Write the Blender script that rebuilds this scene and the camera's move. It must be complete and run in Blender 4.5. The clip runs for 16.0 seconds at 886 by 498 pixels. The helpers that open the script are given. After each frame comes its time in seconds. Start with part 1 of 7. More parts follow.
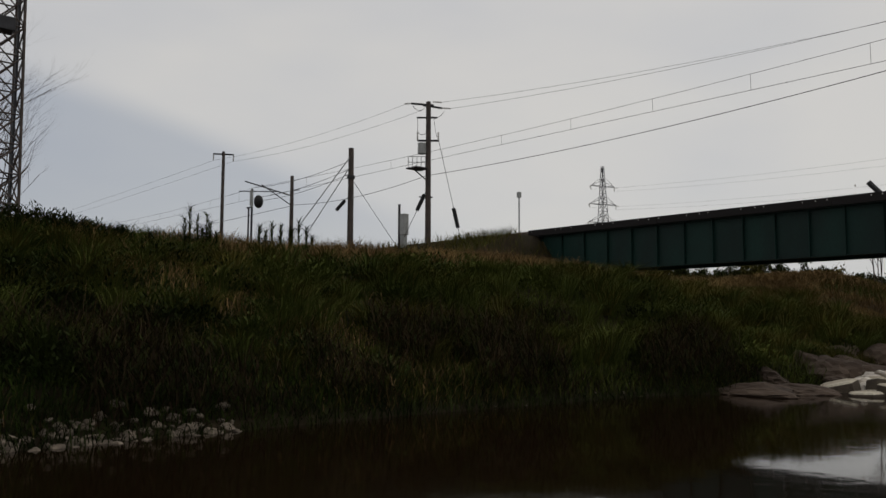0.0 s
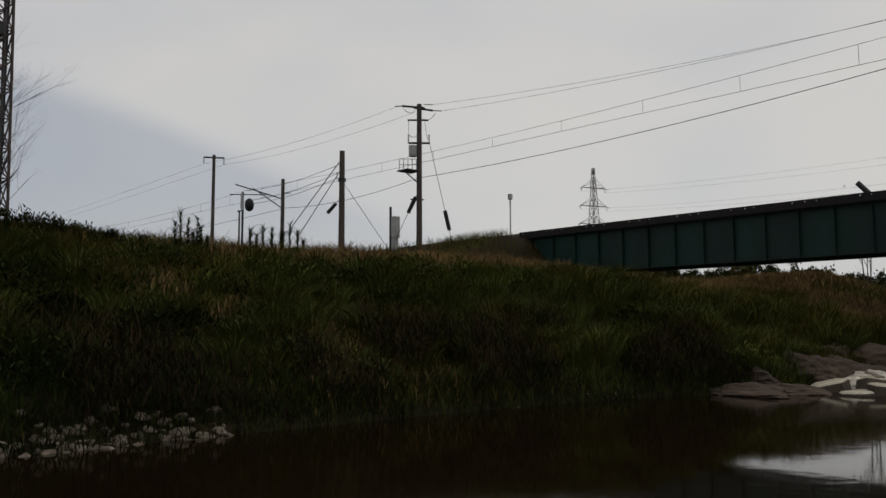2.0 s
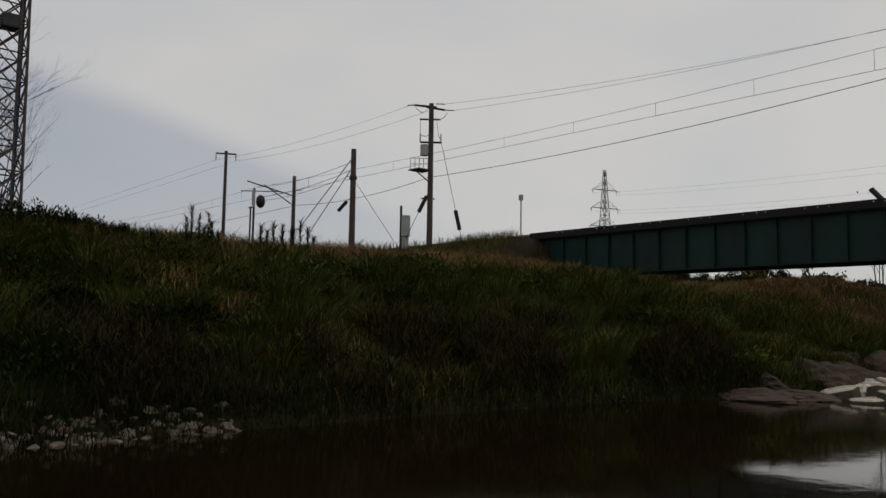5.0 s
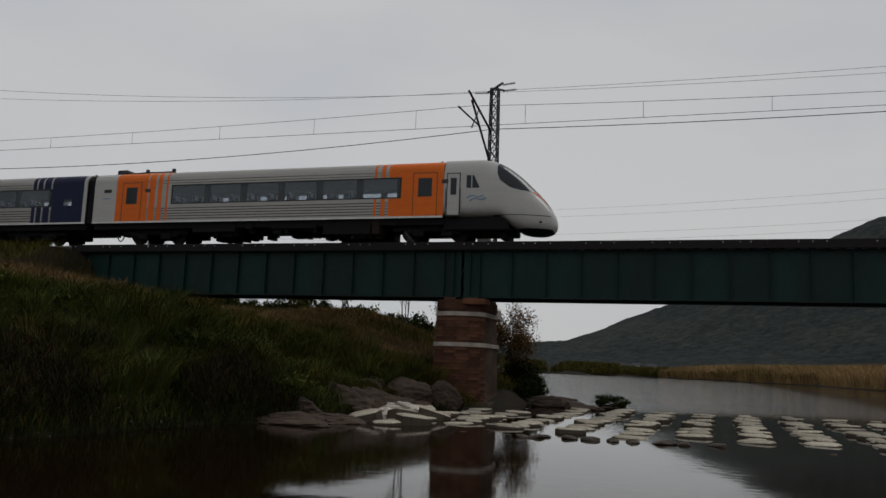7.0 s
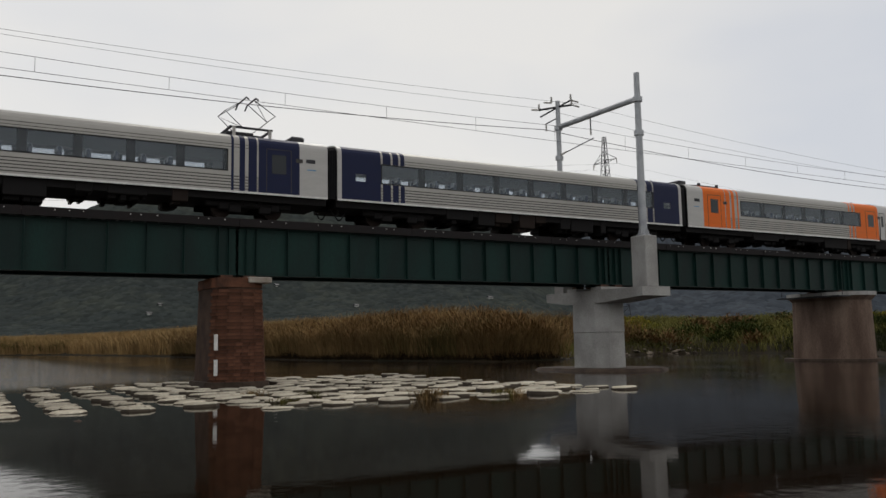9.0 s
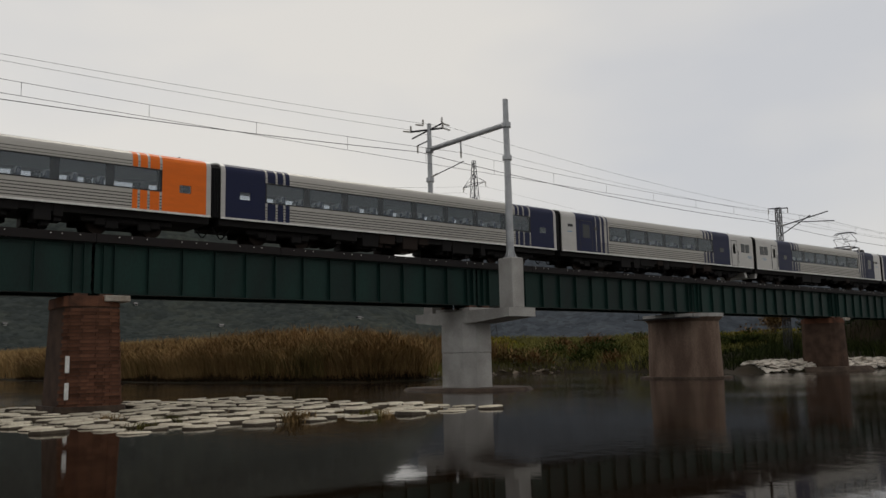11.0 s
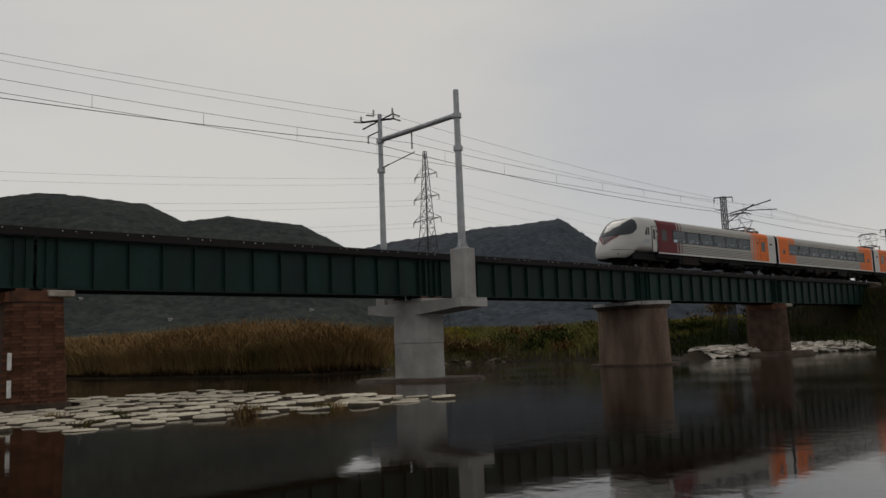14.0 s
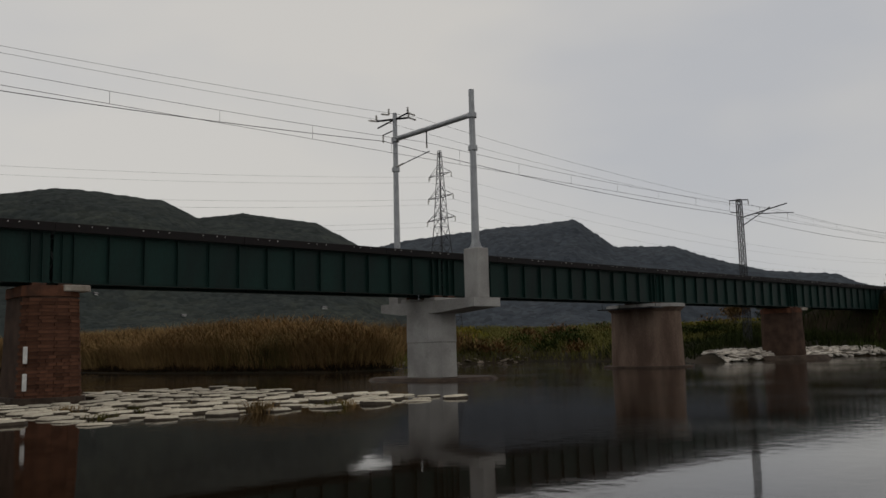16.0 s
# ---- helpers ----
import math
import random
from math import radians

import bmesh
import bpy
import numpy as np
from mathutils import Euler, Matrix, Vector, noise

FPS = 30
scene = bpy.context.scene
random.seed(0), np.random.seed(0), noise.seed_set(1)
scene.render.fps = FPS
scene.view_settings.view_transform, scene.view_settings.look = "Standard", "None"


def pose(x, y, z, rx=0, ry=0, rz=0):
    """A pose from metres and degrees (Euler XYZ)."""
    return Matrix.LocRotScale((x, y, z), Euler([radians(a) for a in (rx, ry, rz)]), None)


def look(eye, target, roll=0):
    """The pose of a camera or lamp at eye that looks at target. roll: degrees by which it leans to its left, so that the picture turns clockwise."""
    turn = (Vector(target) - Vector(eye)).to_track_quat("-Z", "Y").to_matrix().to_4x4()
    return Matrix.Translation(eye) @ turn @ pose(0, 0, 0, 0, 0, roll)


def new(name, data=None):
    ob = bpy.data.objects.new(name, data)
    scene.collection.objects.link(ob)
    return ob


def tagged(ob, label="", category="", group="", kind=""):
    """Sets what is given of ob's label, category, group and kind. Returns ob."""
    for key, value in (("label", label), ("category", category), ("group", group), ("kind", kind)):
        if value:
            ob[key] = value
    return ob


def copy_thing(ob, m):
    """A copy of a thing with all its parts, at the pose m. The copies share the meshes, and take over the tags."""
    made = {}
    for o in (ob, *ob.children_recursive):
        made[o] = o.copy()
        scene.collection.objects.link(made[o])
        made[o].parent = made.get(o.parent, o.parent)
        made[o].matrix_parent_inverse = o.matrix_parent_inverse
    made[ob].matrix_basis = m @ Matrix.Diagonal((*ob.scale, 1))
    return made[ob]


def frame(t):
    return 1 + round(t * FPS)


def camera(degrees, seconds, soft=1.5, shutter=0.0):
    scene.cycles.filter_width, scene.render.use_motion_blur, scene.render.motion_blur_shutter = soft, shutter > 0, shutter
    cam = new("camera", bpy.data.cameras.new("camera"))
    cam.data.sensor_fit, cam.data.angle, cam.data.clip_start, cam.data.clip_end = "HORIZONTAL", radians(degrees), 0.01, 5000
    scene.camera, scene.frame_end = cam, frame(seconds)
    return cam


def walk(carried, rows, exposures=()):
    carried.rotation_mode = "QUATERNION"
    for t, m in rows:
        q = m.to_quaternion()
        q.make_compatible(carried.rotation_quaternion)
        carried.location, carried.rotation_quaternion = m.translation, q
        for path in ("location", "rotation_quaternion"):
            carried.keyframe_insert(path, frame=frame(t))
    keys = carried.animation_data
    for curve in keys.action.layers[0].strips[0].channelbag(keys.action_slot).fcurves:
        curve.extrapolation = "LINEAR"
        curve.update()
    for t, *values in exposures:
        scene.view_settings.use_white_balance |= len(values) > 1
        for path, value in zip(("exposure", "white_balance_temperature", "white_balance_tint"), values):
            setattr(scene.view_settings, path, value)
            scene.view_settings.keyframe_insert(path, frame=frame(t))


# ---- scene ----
cam = camera(55.67, 16.0, soft=1.5, shutter=0.0)
# seconds, heading, tilt, lean
VIEW = [
    (0.0, 47.57, 5.37, -0.17),
    (0.5, 47.33, 5.55, 0.03),
    (1.0, 47.57, 5.68, 0.26),
    (1.5, 47.13, 5.82, 0.10),
    (2.0, 47.02, 5.53, 0.19),
    (2.5, 46.85, 5.14, -0.29),
    (3.0, 46.97, 5.83, -0.36),
    (3.5, 46.79, 5.89, -0.57),
    (3.7, 47.17, 6.15, -0.57),
    (5.8, 47.60, 5.25, -0.80),
    (6.0, 46.21, 5.84, -0.92),
    (6.5, 35.12, 6.77, -2.15),
    (7.0, 17.43, 7.93, -2.18),
    (7.5, 0.14, 8.91, -2.14),
    (8.0, -10.39, 9.12, 0.59),
    (8.5, -19.26, 7.54, 1.42),
    (9.0, -30.41, 6.35, 1.03),
    (9.5, -34.80, 7.25, 2.26),
    (9.7, -35.91, 7.81, 1.82),
    (11.8, -42.04, 6.75, 2.09),
    (12.0, -43.25, 6.76, 2.26),
    (12.5, -45.60, 6.67, 2.90),
    (13.0, -44.03, 7.22, 2.25),
    (13.5, -43.63, 7.02, 2.14),
    (14.0, -42.49, 6.82, 2.20),
    (14.5, -41.62, 6.76, 1.88),
    (15.0, -41.05, 7.03, 1.55),
    (15.5, -41.43, 6.83, 1.48),
    (16.0, -41.65, 6.81, 1.42),
]
EYE = (0.0, 0.0, 1.55)
walk(cam, [(t, pose(*EYE, 90 + p, r, y)) for t, y, p, r in VIEW],
     [(0, 0.03, 6650, 10), (6, -0.1, 6650, 10), (7, -0.15, 6380, 10), (8, 0.15, 6400, 10), (9.5, 0.5, 6680, 10), (12, 0.15, 6800, 10), (13, 0.08, 6800, 10), (16, 0.0, 6750, 10)])

# ---- sky, sun ----
SKY_STRENGTH, CLOUD = 0.08, 0.60
world = bpy.data.worlds.new("overcast_sky")
scene.world = world
world.use_nodes = True
wn, wl = world.node_tree.nodes, world.node_tree.links
wn.clear()
w_out = wn.new("ShaderNodeOutputWorld")
w_sky = wn.new("ShaderNodeTexSky")
w_sky.sky_type, w_sky.sun_disc = "NISHITA", False
w_sky.sun_elevation, w_sky.sun_rotation = radians(48), radians(-35)
w_bg = wn.new("ShaderNodeBackground")
w_bg.inputs["Strength"].default_value = SKY_STRENGTH
wl.new(w_sky.outputs[0], w_bg.inputs["Color"])
w_tc = wn.new("ShaderNodeTexCoord")
w_map = wn.new("ShaderNodeMapping")
w_map.inputs["Scale"].default_value = (1.0, 1.0, 2.6)
wl.new(w_tc.outputs["Generated"], w_map.inputs["Vector"])
w_noise = wn.new("ShaderNodeTexNoise")
w_noise.inputs["Scale"].default_value, w_noise.inputs["Detail"].default_value = 1.7, 4.0
w_noise.inputs["Roughness"].default_value = 0.45
wl.new(w_map.outputs[0], w_noise.inputs["Vector"])
w_ramp = wn.new("ShaderNodeValToRGB")
w_ramp.color_ramp.elements[0].position, w_ramp.color_ramp.elements[1].position = 0.33, 0.62
w_ramp.color_ramp.elements[0].color = (0.79, 0.82, 0.88, 1)
w_ramp.color_ramp.elements[1].color = (1.0, 0.985, 0.955, 1)
wl.new(w_noise.outputs["Fac"], w_ramp.inputs[0])
w_cloud = wn.new("ShaderNodeBackground")
w_cloud.inputs["Strength"].default_value = CLOUD
# a blue-grey cloud bank low in the west: below a slanting edge, fading out to the north


def w_ramp_of(axis, lo, hi, wobble):
    dot, add_n, ramp_n = wn.new("ShaderNodeVectorMath"), wn.new("ShaderNodeMath"), wn.new("ShaderNodeMapRange")
    dot.operation, add_n.operation, ramp_n.interpolation_type = "DOT_PRODUCT", "MULTIPLY_ADD", "SMOOTHSTEP"
    dot.inputs[1].default_value = axis
    wl.new(w_tc.outputs["Generated"], dot.inputs[0])
    wl.new(w_noise.outputs["Fac"], add_n.inputs[0])
    add_n.inputs[1].default_value = wobble
    wl.new(dot.outputs["Value"], add_n.inputs[2])
    ramp_n.inputs["From Min"].default_value, ramp_n.inputs["From Max"].default_value = lo, hi
    wl.new(add_n.outputs[0], ramp_n.inputs["Value"])
    return ramp_n.outputs[0]


def sky_dir(bearing, up):
    return Vector((-math.sin(radians(bearing)) * math.cos(radians(up)), math.cos(radians(bearing)) * math.cos(radians(up)), math.sin(radians(up))))


bank_axis = sky_dir(75, 15.8).cross(sky_dir(60, 11.2)).normalized()
bank_axis = bank_axis if bank_axis.z < 0 else -bank_axis
w_bank = wn.new("ShaderNodeMath")
w_bank.operation = "MULTIPLY"
wl.new(w_ramp_of(tuple(bank_axis), 0.022, 0.062, 0.08), w_bank.inputs[0])
wl.new(w_ramp_of(tuple(sky_dir(85, 3)), 0.74, 0.97, 0.03), w_bank.inputs[1])
w_dark = wn.new("ShaderNodeMix")
w_dark.data_type, w_dark.blend_type = "RGBA", "MULTIPLY"
w_dark.inputs[7].default_value = (0.72, 0.765, 0.84, 1)
wl.new(w_bank.outputs[0], w_dark.inputs[0])
wl.new(w_ramp.outputs[0], w_dark.inputs[6])
wl.new(w_dark.outputs[2], w_cloud.inputs["Color"])
w_mix = wn.new("ShaderNodeMixShader")
w_mix.inputs[0].default_value = 0.92
wl.new(w_bg.outputs[0], w_mix.inputs[1])
wl.new(w_cloud.outputs[0], w_mix.inputs[2])
wl.new(w_mix.outputs[0], w_out.inputs["Surface"])

sun = new("sun", bpy.data.lights.new("sun", "SUN"))
sun.data.energy, sun.data.angle, sun.data.color = 0.5, radians(25), (1.0, 0.96, 0.9)
sun.matrix_world = look((60, 90, 120), (0, 0, 0))


# ---- materials ----
def mat(name, a, b=None, scale=3.0, rough=0.7, metal=0.0, bump=0.15, fine=40.0, vary=0.0, stretch=(1, 1, 1), spec=0.4, grain_=0.18, depth=0.02):
    """Two tones mixed by broad and fine noise, with fine relief; vary: random value from piece to piece."""
    m = bpy.data.materials.new(name)
    m.use_nodes = True
    n, l = m.node_tree.nodes, m.node_tree.links
    p = n["Principled BSDF"]
    p.inputs["Metallic"].default_value = metal
    p.inputs["Specular IOR Level"].default_value = spec
    b = b or tuple(c * 0.75 for c in a)
    tc, mp = n.new("ShaderNodeTexCoord"), n.new("ShaderNodeMapping")
    mp.inputs["Scale"].default_value = stretch
    l.new(tc.outputs["Object"], mp.inputs["Vector"])
    broad, grain = n.new("ShaderNodeTexNoise"), n.new("ShaderNodeTexNoise")
    broad.inputs["Scale"].default_value, broad.inputs["Detail"].default_value = scale, 5
    grain.inputs["Scale"].default_value, grain.inputs["Detail"].default_value = fine, 4
    l.new(mp.outputs[0], broad.inputs["Vector"])
    l.new(mp.outputs[0], grain.inputs["Vector"])
    ramp = n.new("ShaderNodeValToRGB")
    ramp.color_ramp.elements[0].position, ramp.color_ramp.elements[1].position = 0.36, 0.64
    ramp.color_ramp.elements[0].color, ramp.color_ramp.elements[1].color = (*b, 1), (*a, 1)
    l.new(broad.outputs["Fac"], ramp.inputs[0])
    hsv = n.new("ShaderNodeHueSaturation")
    l.new(ramp.outputs[0], hsv.inputs["Color"])
    val = n.new("ShaderNodeMapRange")
    val.inputs["From Min"].default_value, val.inputs["From Max"].default_value = 0.3, 0.7
    val.inputs["To Min"].default_value, val.inputs["To Max"].default_value = 1 - grain_, 1 + grain_
    l.new(grain.outputs["Fac"], val.inputs["Value"])
    last = val.outputs[0]
    if vary:
        src = n.new("ShaderNodeNewGeometry") if vary < 0 else n.new("ShaderNodeObjectInfo")
        rnd = n.new("ShaderNodeMapRange")
        rnd.inputs["To Min"].default_value, rnd.inputs["To Max"].default_value = 1 - abs(vary), 1 + abs(vary)
        l.new(src.outputs["Random Per Island" if vary < 0 else "Random"], rnd.inputs["Value"])
        mul = n.new("ShaderNodeMath")
        mul.operation = "MULTIPLY"
        l.new(last, mul.inputs[0])
        l.new(rnd.outputs[0], mul.inputs[1])
        last = mul.outputs[0]
    l.new(last, hsv.inputs["Value"])
    l.new(hsv.outputs[0], p.inputs["Base Color"])
    rr = n.new("ShaderNodeMapRange")
    rr.inputs["To Min"].default_value, rr.inputs["To Max"].default_value = max(rough - 0.12, 0.02), min(rough + 0.12, 1)
    l.new(broad.outputs["Fac"], rr.inputs["Value"])
    l.new(rr.outputs[0], p.inputs["Roughness"])
    if bump:
        bu = n.new("ShaderNodeBump")
        bu.inputs["Strength"].default_value, bu.inputs["Distance"].default_value = bump, depth
        l.new(grain.outputs["Fac"], bu.inputs["Height"])
        l.new(bu.outputs[0], p.inputs["Normal"])
    return m


M = {
    "soil": mat("bank_soil", (0.028, 0.020, 0.011), (0.014, 0.012, 0.006), 0.25, 0.95, bump=0.6, fine=6, spec=0.1),
    "grass": mat("green_grass", (0.037, 0.056, 0.010), (0.016, 0.028, 0.006), 0.35, 0.95, bump=0, fine=3, vary=-0.25, spec=0.03),
    "olive": mat("olive_grass", (0.098, 0.084, 0.020), (0.048, 0.047, 0.011), 0.5, 0.95, bump=0, fine=3, vary=-0.25, spec=0.03),
    "straw": mat("dry_grass", (0.26, 0.17, 0.075), (0.14, 0.09, 0.04), 0.5, 0.95, bump=0, fine=3, vary=-0.35, spec=0.03),
    "reed": mat("dry_reed", (0.34, 0.225, 0.10), (0.20, 0.13, 0.058), 0.12, 0.95, bump=0, fine=2, vary=-0.14, spec=0.03),
    "yellow": mat("yellow_blossom", (0.24, 0.19, 0.025), (0.11, 0.11, 0.015), 0.3, 0.95, bump=0, fine=3, vary=-0.3, spec=0.03),
    "leaf": mat("shrub_leaf", (0.028, 0.036, 0.010), (0.014, 0.020, 0.006), 0.6, 0.95, bump=0, fine=3, vary=-0.45, spec=0.03),
    "russet": mat("russet_leaf", (0.17, 0.095, 0.042), (0.09, 0.062, 0.026), 0.6, 0.95, bump=0, fine=3, vary=-0.4, spec=0.03),
    "bark": mat("bark", (0.10, 0.075, 0.06), (0.05, 0.04, 0.032), 4, 0.9, bump=0.5, fine=30, spec=0.15),
    "green": mat("dark_green_paint", (0.005, 0.026, 0.021), (0.003, 0.014, 0.012), 0.7, 0.55, bump=0.12, fine=18, vary=0.15, stretch=(1, 1, 0.35), spec=0.22),
    "timber": mat("creosoted_timber", (0.010, 0.007, 0.007), (0.006, 0.0045, 0.0045), 2.5, 0.85, bump=0.5, fine=40, vary=0.3),
    "rust": mat("rusty_steel", (0.11, 0.045, 0.025), (0.05, 0.028, 0.02), 3, 0.8, 0.2, bump=0.4, fine=50),
    "rail": mat("rail_steel", (0.30, 0.27, 0.25), (0.16, 0.11, 0.08), 2, 0.4, 0.8, bump=0.1),
    "bolt": mat("galvanised_bolt", (0.75, 0.74, 0.7), (0.6, 0.58, 0.55), 5, 0.5, 0.3, bump=0),
    "brick": mat("red_brick", (0.150, 0.064, 0.037), (0.055, 0.029, 0.020), 1.5, 0.9, bump=0.4, fine=35, vary=0.4, spec=0.15),
    "mortar": mat("mortar", (0.095, 0.06, 0.044), (0.05, 0.032, 0.024), 1.2, 0.95, bump=0.4, fine=40, spec=0.1),
    "stone": mat("pale_stone_band", (0.42, 0.38, 0.33), (0.27, 0.23, 0.19), 2, 0.9, bump=0.4, fine=30, spec=0.15),
    "concrete": mat("pale_concrete", (0.38, 0.37, 0.35), (0.27, 0.26, 0.245), 0.8, 0.9, bump=0.25, fine=25, spec=0.2),
    "old_concrete": mat("stained_concrete", (0.20, 0.142, 0.108), (0.10, 0.066, 0.05), 0.9, 0.92, bump=0.35, fine=25, stretch=(1, 1, 0.3), spec=0.15),
    "block": mat("weir_concrete", (0.50, 0.455, 0.36), (0.33, 0.285, 0.22), 1.2, 0.9, bump=0.4, fine=20, vary=0.25, spec=0.15),
    # block sides: wet stains, with the shade of the sides put into the colour
    "wet_shaded_block": mat("wet_stained_shaded_concrete", (0.085, 0.068, 0.05), (0.045, 0.036, 0.027), 1.5, 0.7, bump=0.4, fine=20, spec=0.2),
    "rock": mat("brown_rock", (0.080, 0.057, 0.042), (0.038, 0.026, 0.019), 1.3, 0.9, bump=0.6, fine=9, spec=0.2),
    "rubble": mat("whitish_rubble", (0.62, 0.57, 0.50), (0.42, 0.38, 0.33), 1.2, 0.9, bump=0.4, fine=14, vary=0.2, spec=0.15),
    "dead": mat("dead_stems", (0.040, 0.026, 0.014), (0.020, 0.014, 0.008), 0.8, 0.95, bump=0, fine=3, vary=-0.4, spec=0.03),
    "pale_rock": mat("pale_rubble", (0.22, 0.18, 0.14), (0.11, 0.09, 0.07), 2, 0.9, bump=0.4, fine=20, vary=0.3, spec=0.15),
    "galv": mat("galvanised_steel", (0.42, 0.43, 0.44), (0.30, 0.31, 0.32), 1.5, 0.5, 0.5, bump=0.05),
    "dark_steel": mat("dark_steel", (0.045, 0.045, 0.05), (0.028, 0.028, 0.03), 3, 0.6, 0.4, bump=0.1),
    "pole": mat("brown_pole", (0.085, 0.065, 0.055), (0.05, 0.04, 0.036), 2, 0.8, bump=0.3),
    "wire": mat("dark_wire", (0.06, 0.06, 0.06), (0.04, 0.04, 0.04), 2, 0.6, 0.3, bump=0),
    "cream": mat("porcelain", (0.5, 0.48, 0.44), (0.35, 0.33, 0.3), 6, 0.4, bump=0),
    "black": mat("black_rubber", (0.012, 0.012, 0.013), (0.008, 0.008, 0.009), 4, 0.7, bump=0.1),
    "greybox": mat("grey_cabinet_paint", (0.36, 0.37, 0.36), (0.28, 0.29, 0.28), 2, 0.6, bump=0.05),
    "white": mat("white_paint", (0.72, 0.71, 0.68), (0.6, 0.59, 0.56), 2, 0.6, bump=0.05),
    "ballast": mat("ballast", (0.16, 0.125, 0.10), (0.08, 0.065, 0.055), 1.5, 0.95, bump=0.9, fine=12, spec=0.1),
}


def woodland(name, dark, mid, light, cell, broad):
    """Closed tree crowns seen from afar: each crown has its own tone, with dark gaps and broad patches of other growth."""
    m = bpy.data.materials.new(name)
    m.use_nodes = True
    n, l = m.node_tree.nodes, m.node_tree.links
    p = n["Principled BSDF"]
    p.inputs["Roughness"].default_value, p.inputs["Specular IOR Level"].default_value = 0.95, 0.03
    tc = n.new("ShaderNodeTexCoord")
    vo, no, fi = n.new("ShaderNodeTexVoronoi"), n.new("ShaderNodeTexNoise"), n.new("ShaderNodeTexNoise")
    vo.inputs["Scale"].default_value, no.inputs["Scale"].default_value, fi.inputs["Scale"].default_value = cell, broad, cell * 0.35
    no.inputs["Detail"].default_value, fi.inputs["Detail"].default_value = 4, 4
    for t in (vo, no, fi):
        l.new(tc.outputs["Object"], t.inputs["Vector"])
    ramp = n.new("ShaderNodeValToRGB")
    ramp.color_ramp.elements[0].position, ramp.color_ramp.elements[1].position = 0.30, 0.70
    ramp.color_ramp.elements[0].color, ramp.color_ramp.elements[1].color = (*dark, 1), (*light, 1)
    ramp.color_ramp.elements.new(0.5).color = (*mid, 1)
    mixv = n.new("ShaderNodeMath")
    mixv.operation = "MULTIPLY_ADD"
    mixv.inputs[1].default_value = 0.5
    half = n.new("ShaderNodeMath")
    half.operation = "MULTIPLY"
    half.inputs[1].default_value = 0.5
    l.new(no.outputs["Fac"], half.inputs[0])
    l.new(fi.outputs["Fac"], mixv.inputs[0])
    l.new(half.outputs[0], mixv.inputs[2])
    l.new(mixv.outputs[0], ramp.inputs[0])
    sep = n.new("ShaderNodeSeparateColor")
    l.new(vo.outputs["Color"], sep.inputs[0])
    tone = n.new("ShaderNodeMapRange")
    tone.inputs["To Min"].default_value, tone.inputs["To Max"].default_value = 0.75, 1.25
    l.new(sep.outputs[0], tone.inputs["Value"])
    hsv = n.new("ShaderNodeHueSaturation")
    l.new(ramp.outputs[0], hsv.inputs["Color"])
    l.new(tone.outputs[0], hsv.inputs["Value"])
    l.new(hsv.outputs[0], p.inputs["Base Color"])
    bu = n.new("ShaderNodeBump")
    bu.invert = True
    bu.inputs["Strength"].default_value, bu.inputs["Distance"].default_value = 0.3, 1.6
    l.new(vo.outputs["Distance"], bu.inputs["Height"])
    l.new(bu.outputs[0], p.inputs["Normal"])
    return m


# distance haze is put into these colours: grey-blue tones in place of leaf green
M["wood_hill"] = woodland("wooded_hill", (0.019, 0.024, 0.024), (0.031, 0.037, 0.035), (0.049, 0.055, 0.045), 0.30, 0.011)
M["hazed_hill"] = woodland("hazed_far_woodland", (0.034, 0.041, 0.050), (0.045, 0.053, 0.063), (0.056, 0.064, 0.072), 0.16, 0.006)


